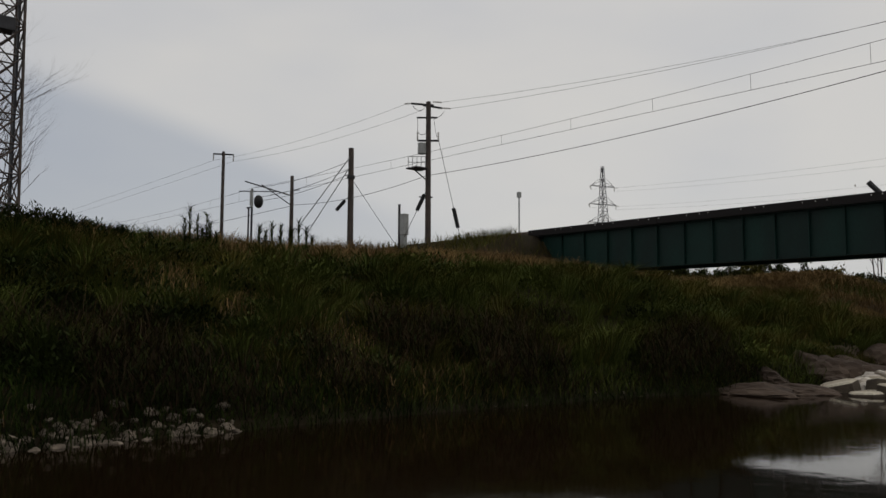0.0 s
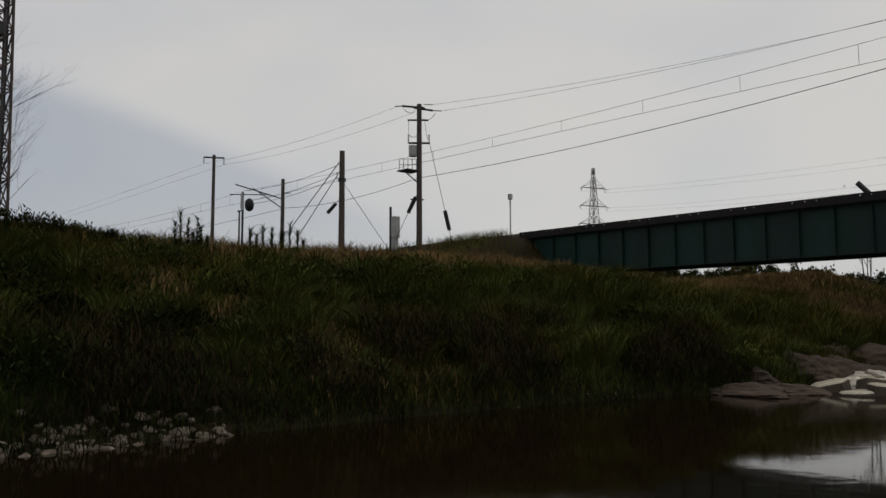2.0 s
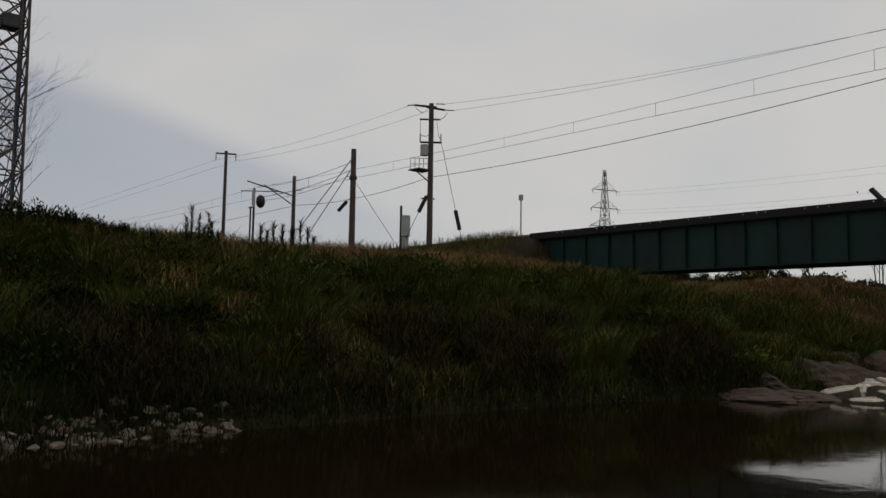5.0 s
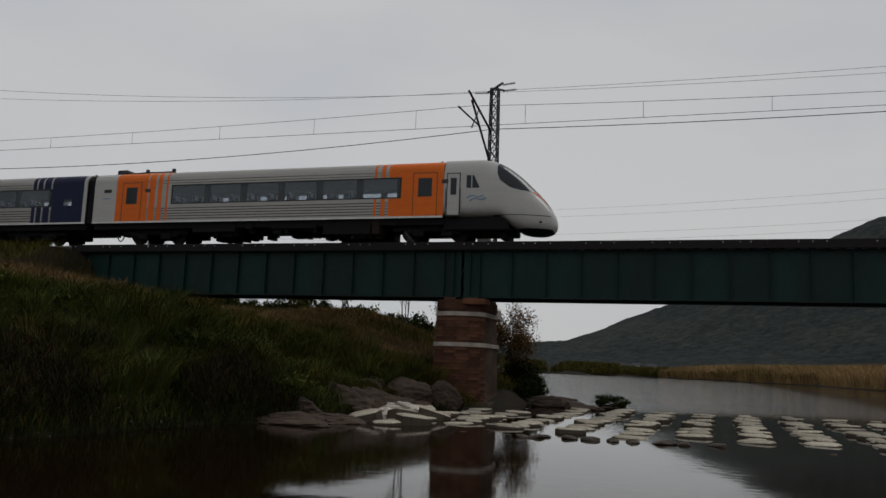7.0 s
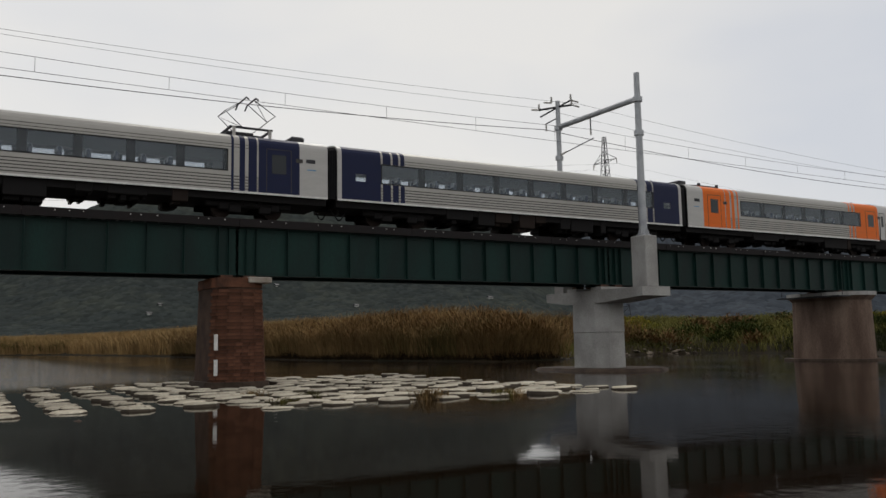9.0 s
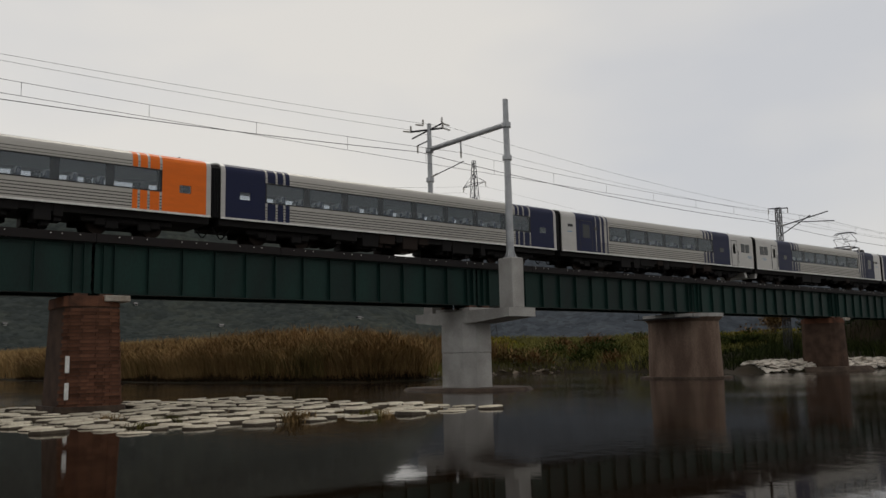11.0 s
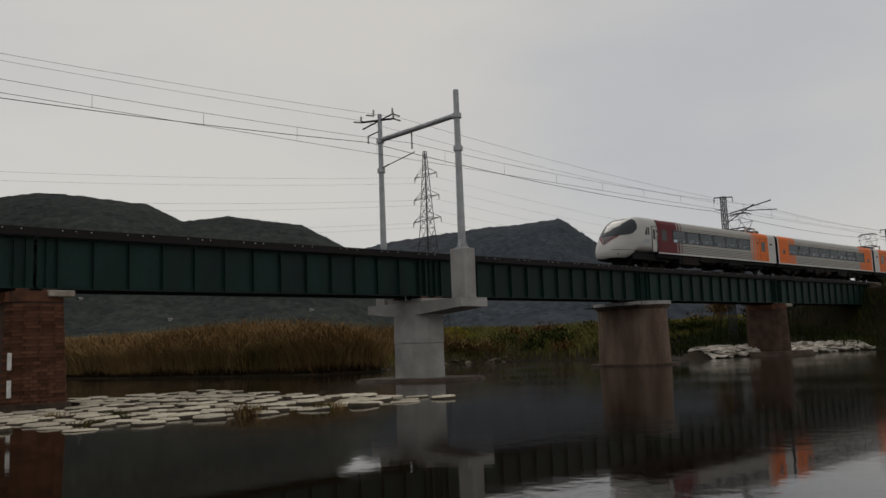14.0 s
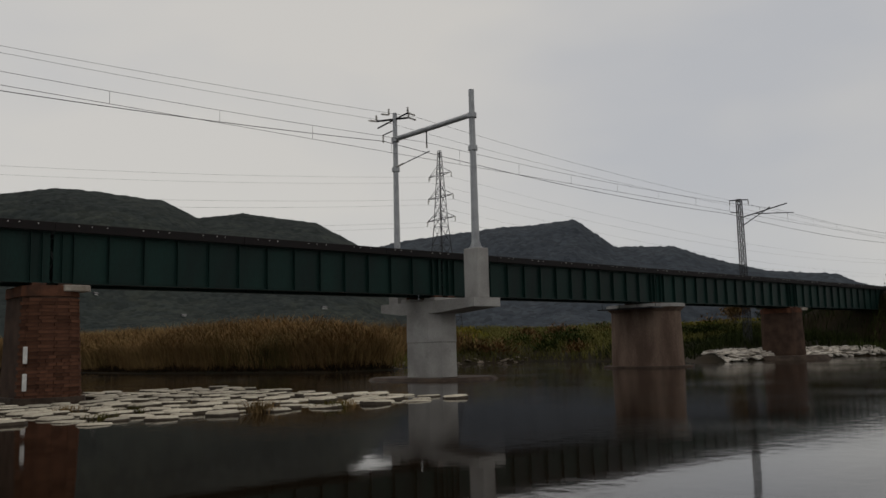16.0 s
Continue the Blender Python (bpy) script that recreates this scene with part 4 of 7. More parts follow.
def carriage(front, rear, fc, rc, pant=None, cooler=None, at=(0, 0, 0), label=""):
    """An express carriage, x from its rear coupling plane to its front: ends are nose, cab, strip or plain."""
    car = thing("train_carriage", at, label, "train carriage", "carriages of the train")
    L = 17.45 if front == "nose" else 20.48
    a, e = 0.22, (L if front == "nose" else L - 0.22)
    if front == "nose":
        wins = [4.48 + 1.85 * i for i in range(7)]
    else:
        lo = {"plain": 2.27, "strip": 4.42, "cab": 5.25}[rear]
        hi = 20.48 - {"plain": 2.27, "strip": 4.42, "cab": 5.25}[front]
        wins = list(np.linspace(lo, hi, round((hi - lo) / 1.95) + 1))
    w0, w1 = wins[0], wins[-1]
    flanks("lower_body", a, e, FLOOR, W_LO, M["stainless"], car, "ribbed stainless steel lower side")
    part("roof", roof_shell(B(), a, e), M["stainless"], car, "ribbed stainless steel roof")
    port = {}
    for key, kind_, x0, x1, xc in (("rear", rear, a, w0, a + 1.08), ("front", front, w1, e, e - 1.08)):
        if kind_ == "plain":
            port[key] = (xc - 0.24, xc + 0.24, 1.80, 2.12)
            pierced("end_wall", x0, x1, port[key], M["stainless"], car, 0.0)
            for s in (-1, 1):
                w_ = 0.24 if s < 0 else 0.46
                pane = part("port_window", bx(B(), xc - w_, xc + w_, *sorted((s * (HW - 0.02), s * (HW - 0.012))), 1.80 if s < 0 else 1.86, 2.12 if s < 0 else 2.6), M["glass"], car, "small square end window")
                pane.visible_shadow = False
        else:
            flanks("end_wall", x0, x1, W_LO, W_HI, M["stainless"], car)
    part("floor", bx(B(), a, e, -1.34, 1.34, FLOOR, FLOOR + 0.12), M["under"], car)
    part("lining", bx(B(), a + 0.5, e - 0.5, -1.3, 1.3, 2.72, 2.78), M["inner"], car)
    for k in (a, e - 0.06):
        if not (front == "nose" and k > a):
            part("end_panel", prism(B(), [(HW - 0.02, FLOOR), (HW - 0.02, 2.9), (1.2, 3.22), (0.5, 3.38), (-0.5, 3.38), (-1.2, 3.22), (-HW + 0.02, 2.9), (-HW + 0.02, FLOOR)], "x", k, k + 0.06), M["under"], car)
    for k, x in enumerate(wins):
        if k:
            flanks("window_pillar", x - 0.16, x + 0.16, W_LO, W_HI, M["under"], car, "", -0.004)
    for s in (-1, 1):
        y0, y1 = sorted((s * (HW - 0.012), s * (HW - 0.002)))
        for x, x2 in zip(wins, wins[1:]):
            gl = part("window", bx(B(), x, x2, y0, y1, W_LO, W_HI), M["glass"], car, "dark tinted window")
            gl.visible_shadow = False
        fr = B()
        for z in (W_LO, W_HI):
            bx(fr, w0 - 0.03, w1 + 0.03, s * HW - 0.008, s * HW + 0.008, z - 0.025, z + 0.025)
        for x in (w0, w1):
            bx(fr, x - 0.03, x + 0.03, s * HW - 0.008, s * HW + 0.008, W_LO, W_HI)
        part("window_frame", fr, M["black"], car)
        # thin dark strips on the skin; their colour stands for shade in the pressings
        rib = B()
        for z in (1.07, 1.19, 1.31, 1.43, 1.55):
            bx(rib, a, e, s * HW - 0.004, s * HW + 0.0045, z, z + 0.04)
        for z in (2.72, 2.84):
            bx(rib, a, e, s * HW - 0.004, s * HW + 0.0045, z, z + 0.022)
        part("rib", rib, M["groove"], car, "dark strip painted as the shade of a pressed groove")
        part("sill_line", bx(B(), a, e, s * (HW + 0.002) - 0.012, s * (HW + 0.002) + 0.012, FLOOR - 0.03, FLOOR + 0.05), M["white"], car, "pale sill line")
    seat0 = None
    for i in range(int((w1 - w0 - 0.5) / 0.965)):
        x = w0 + 0.55 + 0.965 * i
        for s in (-1, 1):
            if seat0 is None:
                sb = bx(B(), x - 0.45, x, s * 0.25 - 0.0, s * 1.28, 1.3, 1.5, 0.03) if s > 0 else bx(B(), x - 0.45, x, -1.28, -0.25, 1.3, 1.5, 0.03)
                for yc in (-0.52, -1.03):
                    bx(sb, x - 0.62, x - 0.46, yc - 0.22, yc + 0.22, 1.4, 2.16, 0.05)
                bx(sb, x - 0.4, x - 0.1, -0.9, -0.6, 1.07, 1.3)
                seat0 = part("double_seat", sb, M["seat"], car, "dark blue double seat")
                cb = B()
                for yc in (-0.52, -1.03):
                    bx(cb, x - 0.635, x - 0.445, yc - 0.16, yc + 0.16, 1.95, 2.19, 0.03)
                cov0 = part("headrest_cover", cb, M["cover"], seat0, "white headrest cover")
                sx0 = x
            else:
                c = seat0.copy()
                k = cov0.copy()
                for o_, p_ in ((c, car), (k, c)):
                    scene.collection.objects.link(o_)
                    o_.parent = p_
                c.location = (x - sx0, 1.55 if s > 0 else 0, 0)
    # ends
    def stripes(colour, base, sgn, spans, mids):
        for (u, v), m_ in zip(spans, mids):
            x0, x1 = sorted((base + sgn * u, base + sgn * v))
            band(car, colour, x0, x1, m_)

    def doors(xc, colour):
        for s in (-1, 1):
            y0, y1 = sorted((s * (HW + 0.004), s * (HW + 0.016)))
            part("door", bx(B(), xc - 0.5, xc + 0.5, y0, y1, 1.0, 2.78, 0.004), M[colour], car)
            y0, y1 = sorted((s * (HW + 0.004), s * (HW + 0.022)))
            part("door_window", bx(B(), xc - 0.3, xc + 0.3, y0, y1, 1.8, 2.58, 0.004), M["screen"], car, "dark door window")
            seam = B()
            for q0, q1, z0, z1 in ((xc - 0.53, xc - 0.505, 0.99, 2.8), (xc + 0.505, xc + 0.53, 0.99, 2.8), (xc - 0.53, xc + 0.53, 2.785, 2.81)):
                bx(seam, q0, q1, *sorted((s * (HW + 0.004), s * (HW + 0.012))), z0, z1)
            part("door_seam", seam, M["groove"], car)
            part("sign_panel", bx(B(), xc + 0.72, xc + 1.0, y0, y1, 2.34, 2.5), M["groove"], car)
    for sgn, base, kind_, col in ((1, a, rear, rc), (-1, e, front, fc)):
        if kind_ == "nose":
            b = 17.45
            band(car, col, 15.6, b)
            stripes(col, 0, 1, [(14.40, 14.50), (14.72, 14.90), (15.05, 15.60)], (False, False, False))
            doors(16.65, col)
        elif kind_ == "strip":
            stripes("pearl", base, sgn, [(0, 1.23)], (True,))
            stripes(col, base, sgn, [(1.23, 2.95), (3.02, 3.36), (3.50, 3.72), (3.95, 4.05)], (True, True, True, True))
            doors(base + sgn * 2.1, col)
            for s in (-1, 1):
                y0, y1 = sorted((s * (HW + 0.004), s * (HW + 0.016)))
                xa = sorted((base + sgn * 0.55, base + sgn * 0.95))
                part("vent_panel", bx(B(), *xa, y0, y1, 2.36, 2.52), M["dark_steel"], car)
                part("swoosh", bx(B(), *sorted((base + sgn * 0.5, base + sgn * 0.9)), y0, y1, 2.06, 2.10), M["sky_blue"], car)
        elif kind_ == "cab":
            stripes("pearl", base, sgn, [(0, 3.0)], (True,))
            for s in (-1, 1):
                part("port_window", bx(B(), base + sgn * 4.0 - 0.24, base + sgn * 4.0 + 0.24, *sorted((s * (HW + 0.002), s * (HW + 0.016))), 1.84, 2.16, 0.004), M["screen"], car, "small dark end window")
            stripes(col, base, sgn, [(3.0, 5.0), (5.12, 5.42), (5.55, 5.75), (5.95, 6.1)], (True, False, False, False))
            for s in (-1, 1):
                y0, y1 = sorted((s * (HW + 0.004), s * (HW + 0.018)))
                part("cab_window", bx(B(), *sorted((base + sgn * 0.5, base + sgn * 1.0)), y0, y1, 2.0, 2.6, 0.01), M["screen"], car)
                part("cab_window", bx(B(), *sorted((base + sgn * 1.08, base + sgn * 1.55)), y0, y1, 2.0, 2.6, 0.01), M["screen"], car)
                part("cab_door", bx(B(), *sorted((base + sgn * 2.1, base + sgn * 2.75)), y0, y1 - 0.004 * s, 1.02, 2.75, 0.01), M["pearl"], car)
                part("cab_door_glass", bx(B(), *sorted((base + sgn * 2.28, base + sgn * 2.6)), y0, y1, 1.85, 2.55, 0.01), M["screen"], car)
                for k in (0, 1):
                    part("swoosh", sweep(B(), [(base + sgn * 0.75 + 0.06 * i + 0.08 * k, s * (HW + 0.012), 1.7 + 0.05 * math.sin(i * 0.8) + 0.012 * i - 0.1 * k) for i in range(9)], 0.014, 5), M["sky_blue"], car)
                part("door_seam", bx(B(), *sorted((base + sgn * 2.06, base + sgn * 2.79)), *sorted((s * (HW + 0.003), s * (HW + 0.010))), 0.99, 2.79), M["dark_steel"], car)
                for xx in (2.0, 2.85):
                    part("handrail", tube(B(), (base + sgn * xx, s * (HW + 0.05), 1.2), (base + sgn * xx, s * (HW + 0.05), 2.1), 0.018, n=6), M["dark_steel"], car)
            part("obstacle_guard", prism(B(), [(base + sgn * 0.25, 0.3), (base + sgn * 0.5, 0.3), (base + sgn * 0.85, 0.95), (base + sgn * 0.5, 0.95)], "y", -1.0, 1.0), M["pearl"], car)
        else:
            key = "rear" if sgn > 0 else "front"
            x0, x1 = sorted((base + sgn * 0.2, base + sgn * 2.02))
            stripes("pearl", base, sgn, [(0, 0.19)], (True,))
            band(car, col, x0, x1, True, port[key])
            stripes(col, base, sgn, [(2.12, 2.5), (2.6, 2.88), (2.98, 3.18)], (False, False, False))
    if front == "nose":
        streamlined_nose(car, fc)
    # underfloor
    for x in ((3.4, 16.9) if front == "nose" else (3.35, 17.1)):
        wheelset(car, x)
    rng = random.Random(int(10 * w0) + len(front))
    x = 5.6
    while x < (14.6 if front == "nose" else 14.8):
        w = rng.choice((0.35, 0.6, 0.9, 1.4, 2.2))
        zlo = rng.choice((0.16, 0.24, 0.34, 0.45))
        for s in (-1, 1):
            y0, y1 = sorted((s * rng.uniform(0.35, 0.5), s * 1.28))
            box = bx(B(), x, x + w, y0, y1, zlo + 0.12, FLOOR, 0.03)
            k = x + 0.05
            while k < x + w - 0.12:
                ww = min(rng.uniform(0.12, 0.5), x + w - 0.03 - k)
                bx(box, k, k + ww, *sorted((s * 0.6, s * rng.uniform(1.0, 1.2))), zlo + rng.uniform(-0.08, 0.08), zlo + 0.2, 0.015)
                k += ww + rng.uniform(0.02, 0.2)
            part("equipment_box", box, M["under_brown"] if rng.random() < 0.3 else M["under"], car)
        x += w + rng.choice((0.06, 0.3, 0.5, 0.9))
    part("under_frame", bx(B(), a, e, -1.25, 1.25, 0.66, FLOOR - 0.002), M["under"], car)
    for k, s in ((0.05, 1), (0.5, -1), (0.9, 1), (0.2, -1)):
        part("hose", sweep(B(), [(k + 0.5 * i / 6, s * 0.6, 0.7 - 0.32 * math.sin(math.pi * i / 6)) for i in range(7)], 0.03, 5), M["black"], car)
    part("coupler", bx(B(), -0.25, 0.5, -0.16, 0.16, 0.6, 0.9, 0.03), M["under"], car)
    if rear != "cab":
        gb = B()
        rings = []
        for i in range(13):
            w = 1.25 - 0.05 * (i % 2)
            rings.append([gb.verts.new((-0.22 + i * 0.44 / 12, y, z)) for y, z in ((-w, 0.98), (w, 0.98), (w, 3.1 - 0.05 * (i % 2)), (-w, 3.1 - 0.05 * (i % 2)))])
        for p_, q_ in zip(rings, rings[1:]):
            for k in range(4):
                gb.faces.new((p_[k], p_[(k + 1) % 4], q_[(k + 1) % 4], q_[k]))
        part("gangway_bellows", gb, M["black"], car, "black rubber gangway bellows")
    # roof gear
    if pant is not None:
        pantograph(car, pant)
    for x in cooler or ():
        cb = bx(B(), x, x + 0.6, -0.5, 0.5, 3.42, 3.68, 0.06)
        tube(cb, (x - 0.3, -0.3, 3.4), (x, -0.3, 3.55), 0.05, n=6)
        part("roof_unit", cb, M["dark_steel"], car)
    if front == "nose" and pant is None:
        rr_ = sweep(B(), [(1.3, -0.4, 3.46), (1.6, -0.45, 3.47), (2.1, -0.4, 3.52), (3.75, -0.4, 3.52)], 0.035, 6)
        tube(rr_, (2.3, -0.4, 3.38), (2.3, -0.4, 3.66), 0.09, n=8)
        tube(rr_, (3.75, -0.4, 3.38), (3.75, -0.4, 3.66), 0.09, n=8)
        part("roof_cable", rr_, M["dark_steel"], car, "dark roof cable with end insulators")
    part("antenna", tube(B(), ((L if front != "nose" else 17.9) - 1.0, 0, 3.4), ((L if front != "nose" else 17.9) - 1.0, 0, 3.62), 0.04, n=8), M["dark_steel"], car)
    return car


PITCH = 20.48
LOOK_O = "stainless steel express carriage with orange end bands and tinted windows"
LOOK_B = "stainless steel express carriage with navy blue end bands and tinted windows"
TRAIN = []   # carriage, offset of its coupling plane from the joint behind the first carriage, turned about


def add(car, offset, turned=False):
    TRAIN.append((car, offset, turned))


add(carriage("nose", "strip", "orange", "orange", None, (0.62,), label="stainless steel express carriage with orange bands and streamlined white nose"), 0)
mid_b = carriage("plain", "plain", "blue", "blue", None, None, label=LOOK_B)
add(mid_b, -PITCH)
add(carriage("strip", "cab", "blue", "blue", 17.25, (19.0,), label="navy and steel express carriage with white cab and raised pantograph"), -2 * PITCH)
add(carriage("cab", "strip", "blue", "blue", None, None, label="navy and steel express carriage with a white driving cab end"), -3 * PITCH)
add(copy_thing(mid_b, Matrix()), -4 * PITCH)
add(carriage("plain", "strip", "orange", "orange", 3.0, (0.7,), label="stainless steel express carriage with orange bands and a raised pantograph"), -5 * PITCH)
add(carriage("plain", "plain", "orange", "orange", None, None, label=LOOK_O), -6 * PITCH)
add(carriage("nose", "strip", "red", "orange", 3.0, (1.0,), label="stainless steel express carriage with wine red band and white nose"), -6 * PITCH, True)
# seconds, joint behind the first carriage
RUN = [(0.0, -241.0), (3.7, -128.6), (6.0, -58.55), (6.5, -43.2), (7.0, -27.75), (7.5, -12.35), (8.0, 3.1), (8.5, 18.6), (9.0, 34.05), (9.5, 49.55), (12.0, 127.4), (12.5, 143.0),
       (13.0, 158.75), (13.5, 174.4), (14.0, 190.0), (14.5, 206.3), (16.0, 253.6)]


def motions():
    for car, off, turned in TRAIN:
        walk(car, [(t, pose(x + off, TRACK_Y, RAIL_Z, 0, 0, 180 if turned else 0)) for t, x in RUN])



# ---- masts, poles and wires ----
def lattice(bm, base, top, w0, w1, n, r=0.03, rb=0.018):
    """A square lattice mast of four legs with crossed bracing."""
    base, top = Vector(base), Vector(top)
    corner = lambda t, i: base.lerp(top, t) + Vector((((-1, 1, 1, -1)[i]) * (w0 + (w1 - w0) * t) / 2, ((-1, -1, 1, 1)[i]) * (w0 + (w1 - w0) * t) / 2, 0))
    for i in range(4):
        tube(bm, corner(0, i), corner(1, i), r, n=5)
        for k in range(n):
            a, b = k / n, (k + 1) / n
            j = (i + 1) % 4
            tube(bm, corner(a, i), corner(b, j), rb, n=4)
            tube(bm, corner(a, j), corner(b, i), rb, n=4)
            tube(bm, corner(b, i), corner(b, j), rb, n=4)
    return bm


def insulator(name, parent, p, q, r=0.06):
    p, q = Vector(p), Vector(q)
    b = B()
    n = 5
    for i in range(n):
        c, d = p.lerp(q, (i + 0.15) / n), p.lerp(q, (i + 0.7) / n)
        tube(b, c, d, r, r * 0.6, 8)
    tube(b, p, q, r * 0.35, n=6)
    return part(name, b, M["cream"], parent, "ribbed porcelain insulator")


def arm(parent, p, q, r=0.045, name="crossarm", material="dark_steel"):
    return part(name, tube(B(), p, q, r, n=6), M[material], parent)


MAST_Y = 36.8
# lattice mast on the first pier
mE = thing("catenary_mast", (-9.5, MAST_Y, 4.2), "grey steel lattice catenary mast behind the bridge", "catenary mast", "masts of the line")
part("lattice_column", lattice(B(), (-9.5, MAST_Y, 4.1), (-9.5, MAST_Y, 14.5), 0.50, 0.34, 18, 0.04, 0.02), M["dark_steel"], mE)
part("mast_foot", bx(B(), -10.0, -9.0, MAST_Y - 1.6, MAST_Y + 0.45, 3.7, 4.12, 0.03), M["concrete"], mE)
part("sign_box", bx(B(), -10.0, -9.4, MAST_Y - 0.5, MAST_Y - 0.28, 6.9, 7.4, 0.02), M["greybox"], mE)
arm(mE, (-10.0, MAST_Y + 0.6, 14.55), (-9.0, MAST_Y - 0.6, 14.55), 0.06)
arm(mE, (-9.5, MAST_Y - 0.1, 14.5), (-8.9, MAST_Y - 0.7, 14.15), 0.05)
for p, q in (((-10.0, MAST_Y + 0.5, 14.5), (-10.6, MAST_Y + 0.4, 14.5)), ((-9.0, MAST_Y - 0.5, 14.5), (-8.4, MAST_Y - 0.6, 14.52)), ((-8.9, MAST_Y - 0.7, 14.15), (-8.3, MAST_Y - 0.75, 14.15))):
    insulator("insulator", mE, p, q)
arm(mE, (-9.6, MAST_Y - 0.2, 10.9), (-9.9, TRACK_Y + 0.9, 13.2), 0.05, "bracket")
arm(mE, (-9.6, MAST_Y - 0.2, 12.4), (-9.9, TRACK_Y + 0.4, 13.45), 0.05, "bracket")
arm(mE, (-9.7, TRACK_Y + 1.6, 12.2), (-10.2, TRACK_Y - 0.1, 12.6), 0.04, "bracket")
arm(mE, (-9.7, TRACK_Y + 1.3, 12.8), (-9.75, TRACK_Y + 0.5, 11.8), 0.03, "steady_arm")

# tubular portal on the concrete pier
P3 = PIERS[2]
for nm, y, top, r in (("near", 29.85, 14.65, 0.17), ("far", 36.1, 14.85, 0.15)):
    pm = thing("portal_mast", (P3, y, 6.2), "galvanised steel tube mast of the catenary portal", "catenary mast", "masts of the line")
    part("tube", tube(B(), (P3, y, 6.2 if nm == "far" else 6.5), (P3, y, top), r + 0.03, r - 0.03, 14), M["galv"], pm, smooth=False)
    fl = tube(B(), (P3, y, 6.5 if nm == "near" else 6.2), (P3, y, 6.56 if nm == "near" else 6.26), 0.36, n=14)
    for i in range(4):
        a = math.pi * i / 2 + 0.4
        tube(fl, (P3 + 0.3 * math.cos(a), y + 0.3 * math.sin(a), 6.5), (P3 + 0.15 * math.cos(a), y + 0.15 * math.sin(a), 6.95), 0.035, n=5)
    part("foot_flange", fl, M["galv"], pm)
    for z in (11.6, 13.3):
        part("clamp_ring", tube(B(), (P3, y, z - 0.12), (P3, y, z + 0.12), r + 0.07, n=14), M["galv"], pm)
    if nm == "near":
        beam = tube(B(), (P3, y + 0.1, 13.35), (P3, 36.0, 13.35), 0.14, n=12)
        part("portal_beam", beam, M["galv"], pm, "galvanised tube beam across the track")
        part("hanger", tube(B(), (P3, TRACK_Y, 13.3), (P3, TRACK_Y, 12.55), 0.035, n=6), M["dark_steel"], pm)
        insulator("insulator", pm, (P3, TRACK_Y, 12.6), (P3, TRACK_Y, 12.3))
    else:
        arm(pm, (P3 - 0.7, y + 0.8, 14.45), (P3 + 0.5, y - 0.6, 14.55), 0.06)
        arm(pm, (P3 - 0.3, y + 1.2, 14.2), (P3 + 0.2, y - 0.9, 14.7), 0.05)
        for p in ((P3 - 0.7, y + 0.8, 14.45), (P3 + 0.5, y - 0.6, 14.55), (P3 - 0.2, y + 0.3, 14.8), (P3 + 0.2, y - 0.9, 14.7)):
            insulator("insulator", pm, p, Vector(p) + Vector((0, 0, 0.35)), 0.07)
            insulator("insulator", pm, p, Vector(p) + Vector((0.55 if p[0] > P3 else -0.55, 0, -0.05)), 0.06)
        arm(pm, (P3, y, 13.9), (P3 - 0.15, y + 0.9, 13.75), 0.04, "bracket")
        insulator("insulator", pm, (P3 - 0.15, y + 0.9, 13.75), (P3 - 0.15, y + 0.9, 13.3))
        arm(pm, (P3, y - 0.1, 11.75), (P3, TRACK_Y - 0.2, 12.1), 0.03, "steady_arm")
        insulator("insulator", pm, (P3, y - 0.2, 11.76), (P3, y - 0.7, 11.85))


def bracket_mast(x, top, solid_pole=False, tee=True):
    """A mast behind the track whose hinged bracket reaches over it."""
    m = thing("catenary_mast", (x, MAST_Y, 4.0), "grey catenary mast with a steel bracket over the track", "catenary mast", "masts of the line")
    z0 = float(land(x, MAST_Y)) - 0.5
    if solid_pole:
        part("pole", tube(B(), (x, MAST_Y, z0), (x, MAST_Y, top), 0.19, 0.14, 12), M["pole"], m)
    else:
        part("lattice_column", lattice(B(), (x, MAST_Y, z0), (x, MAST_Y, top), 0.50, 0.36, 20, 0.04, 0.02), M["dark_steel"], m)
    if tee:
        arm(m, (x - 0.5, MAST_Y + 0.6, top - 0.05), (x + 0.5, MAST_Y - 0.6, top - 0.05), 0.05)
        for s in (-1, 1):
            insulator("insulator", m, (x + 0.5 * s, MAST_Y - 0.6 * s, top - 0.08), (x + 0.5 * s, MAST_Y - 0.6 * s, top - 0.5))
    arm(m, (x, MAST_Y, 12.3), (x, TRACK_Y - 0.9, 13.0), 0.05, "bracket")
    arm(m, (x, MAST_Y, 11.5), (x, TRACK_Y + 0.6, 12.9), 0.045, "bracket")
    arm(m, (x, MAST_Y - 1.4, 12.5), (x, TRACK_Y - 1.4, 12.15), 0.04, "bracket")
    insulator("insulator", m, (x, MAST_Y - 0.2, 12.34), (x, MAST_Y - 0.7, 12.44))
    arm(m, (x, MAST_Y, 12.75), (x - 0.1, MAST_Y + 0.8, 12.9), 0.035, "bracket")
    return m


bracket_mast(67.9, 13.95)
bracket_mast(106.0, 13.7)
bracket_mast(-58.7, 13.95, True, False)


def wooden_pole(x, y, top, r=0.15):
    p = thing("utility_pole", (x, y, float(land(x, y))), "brown weathered utility pole on the railway bank", "utility pole", "poles on the bank")
    part("shaft", tube(B(), (x, y, float(land(x, y)) - 0.4), (x, y, top), r, r * 0.8, 12), M["pole"], p)
    return p


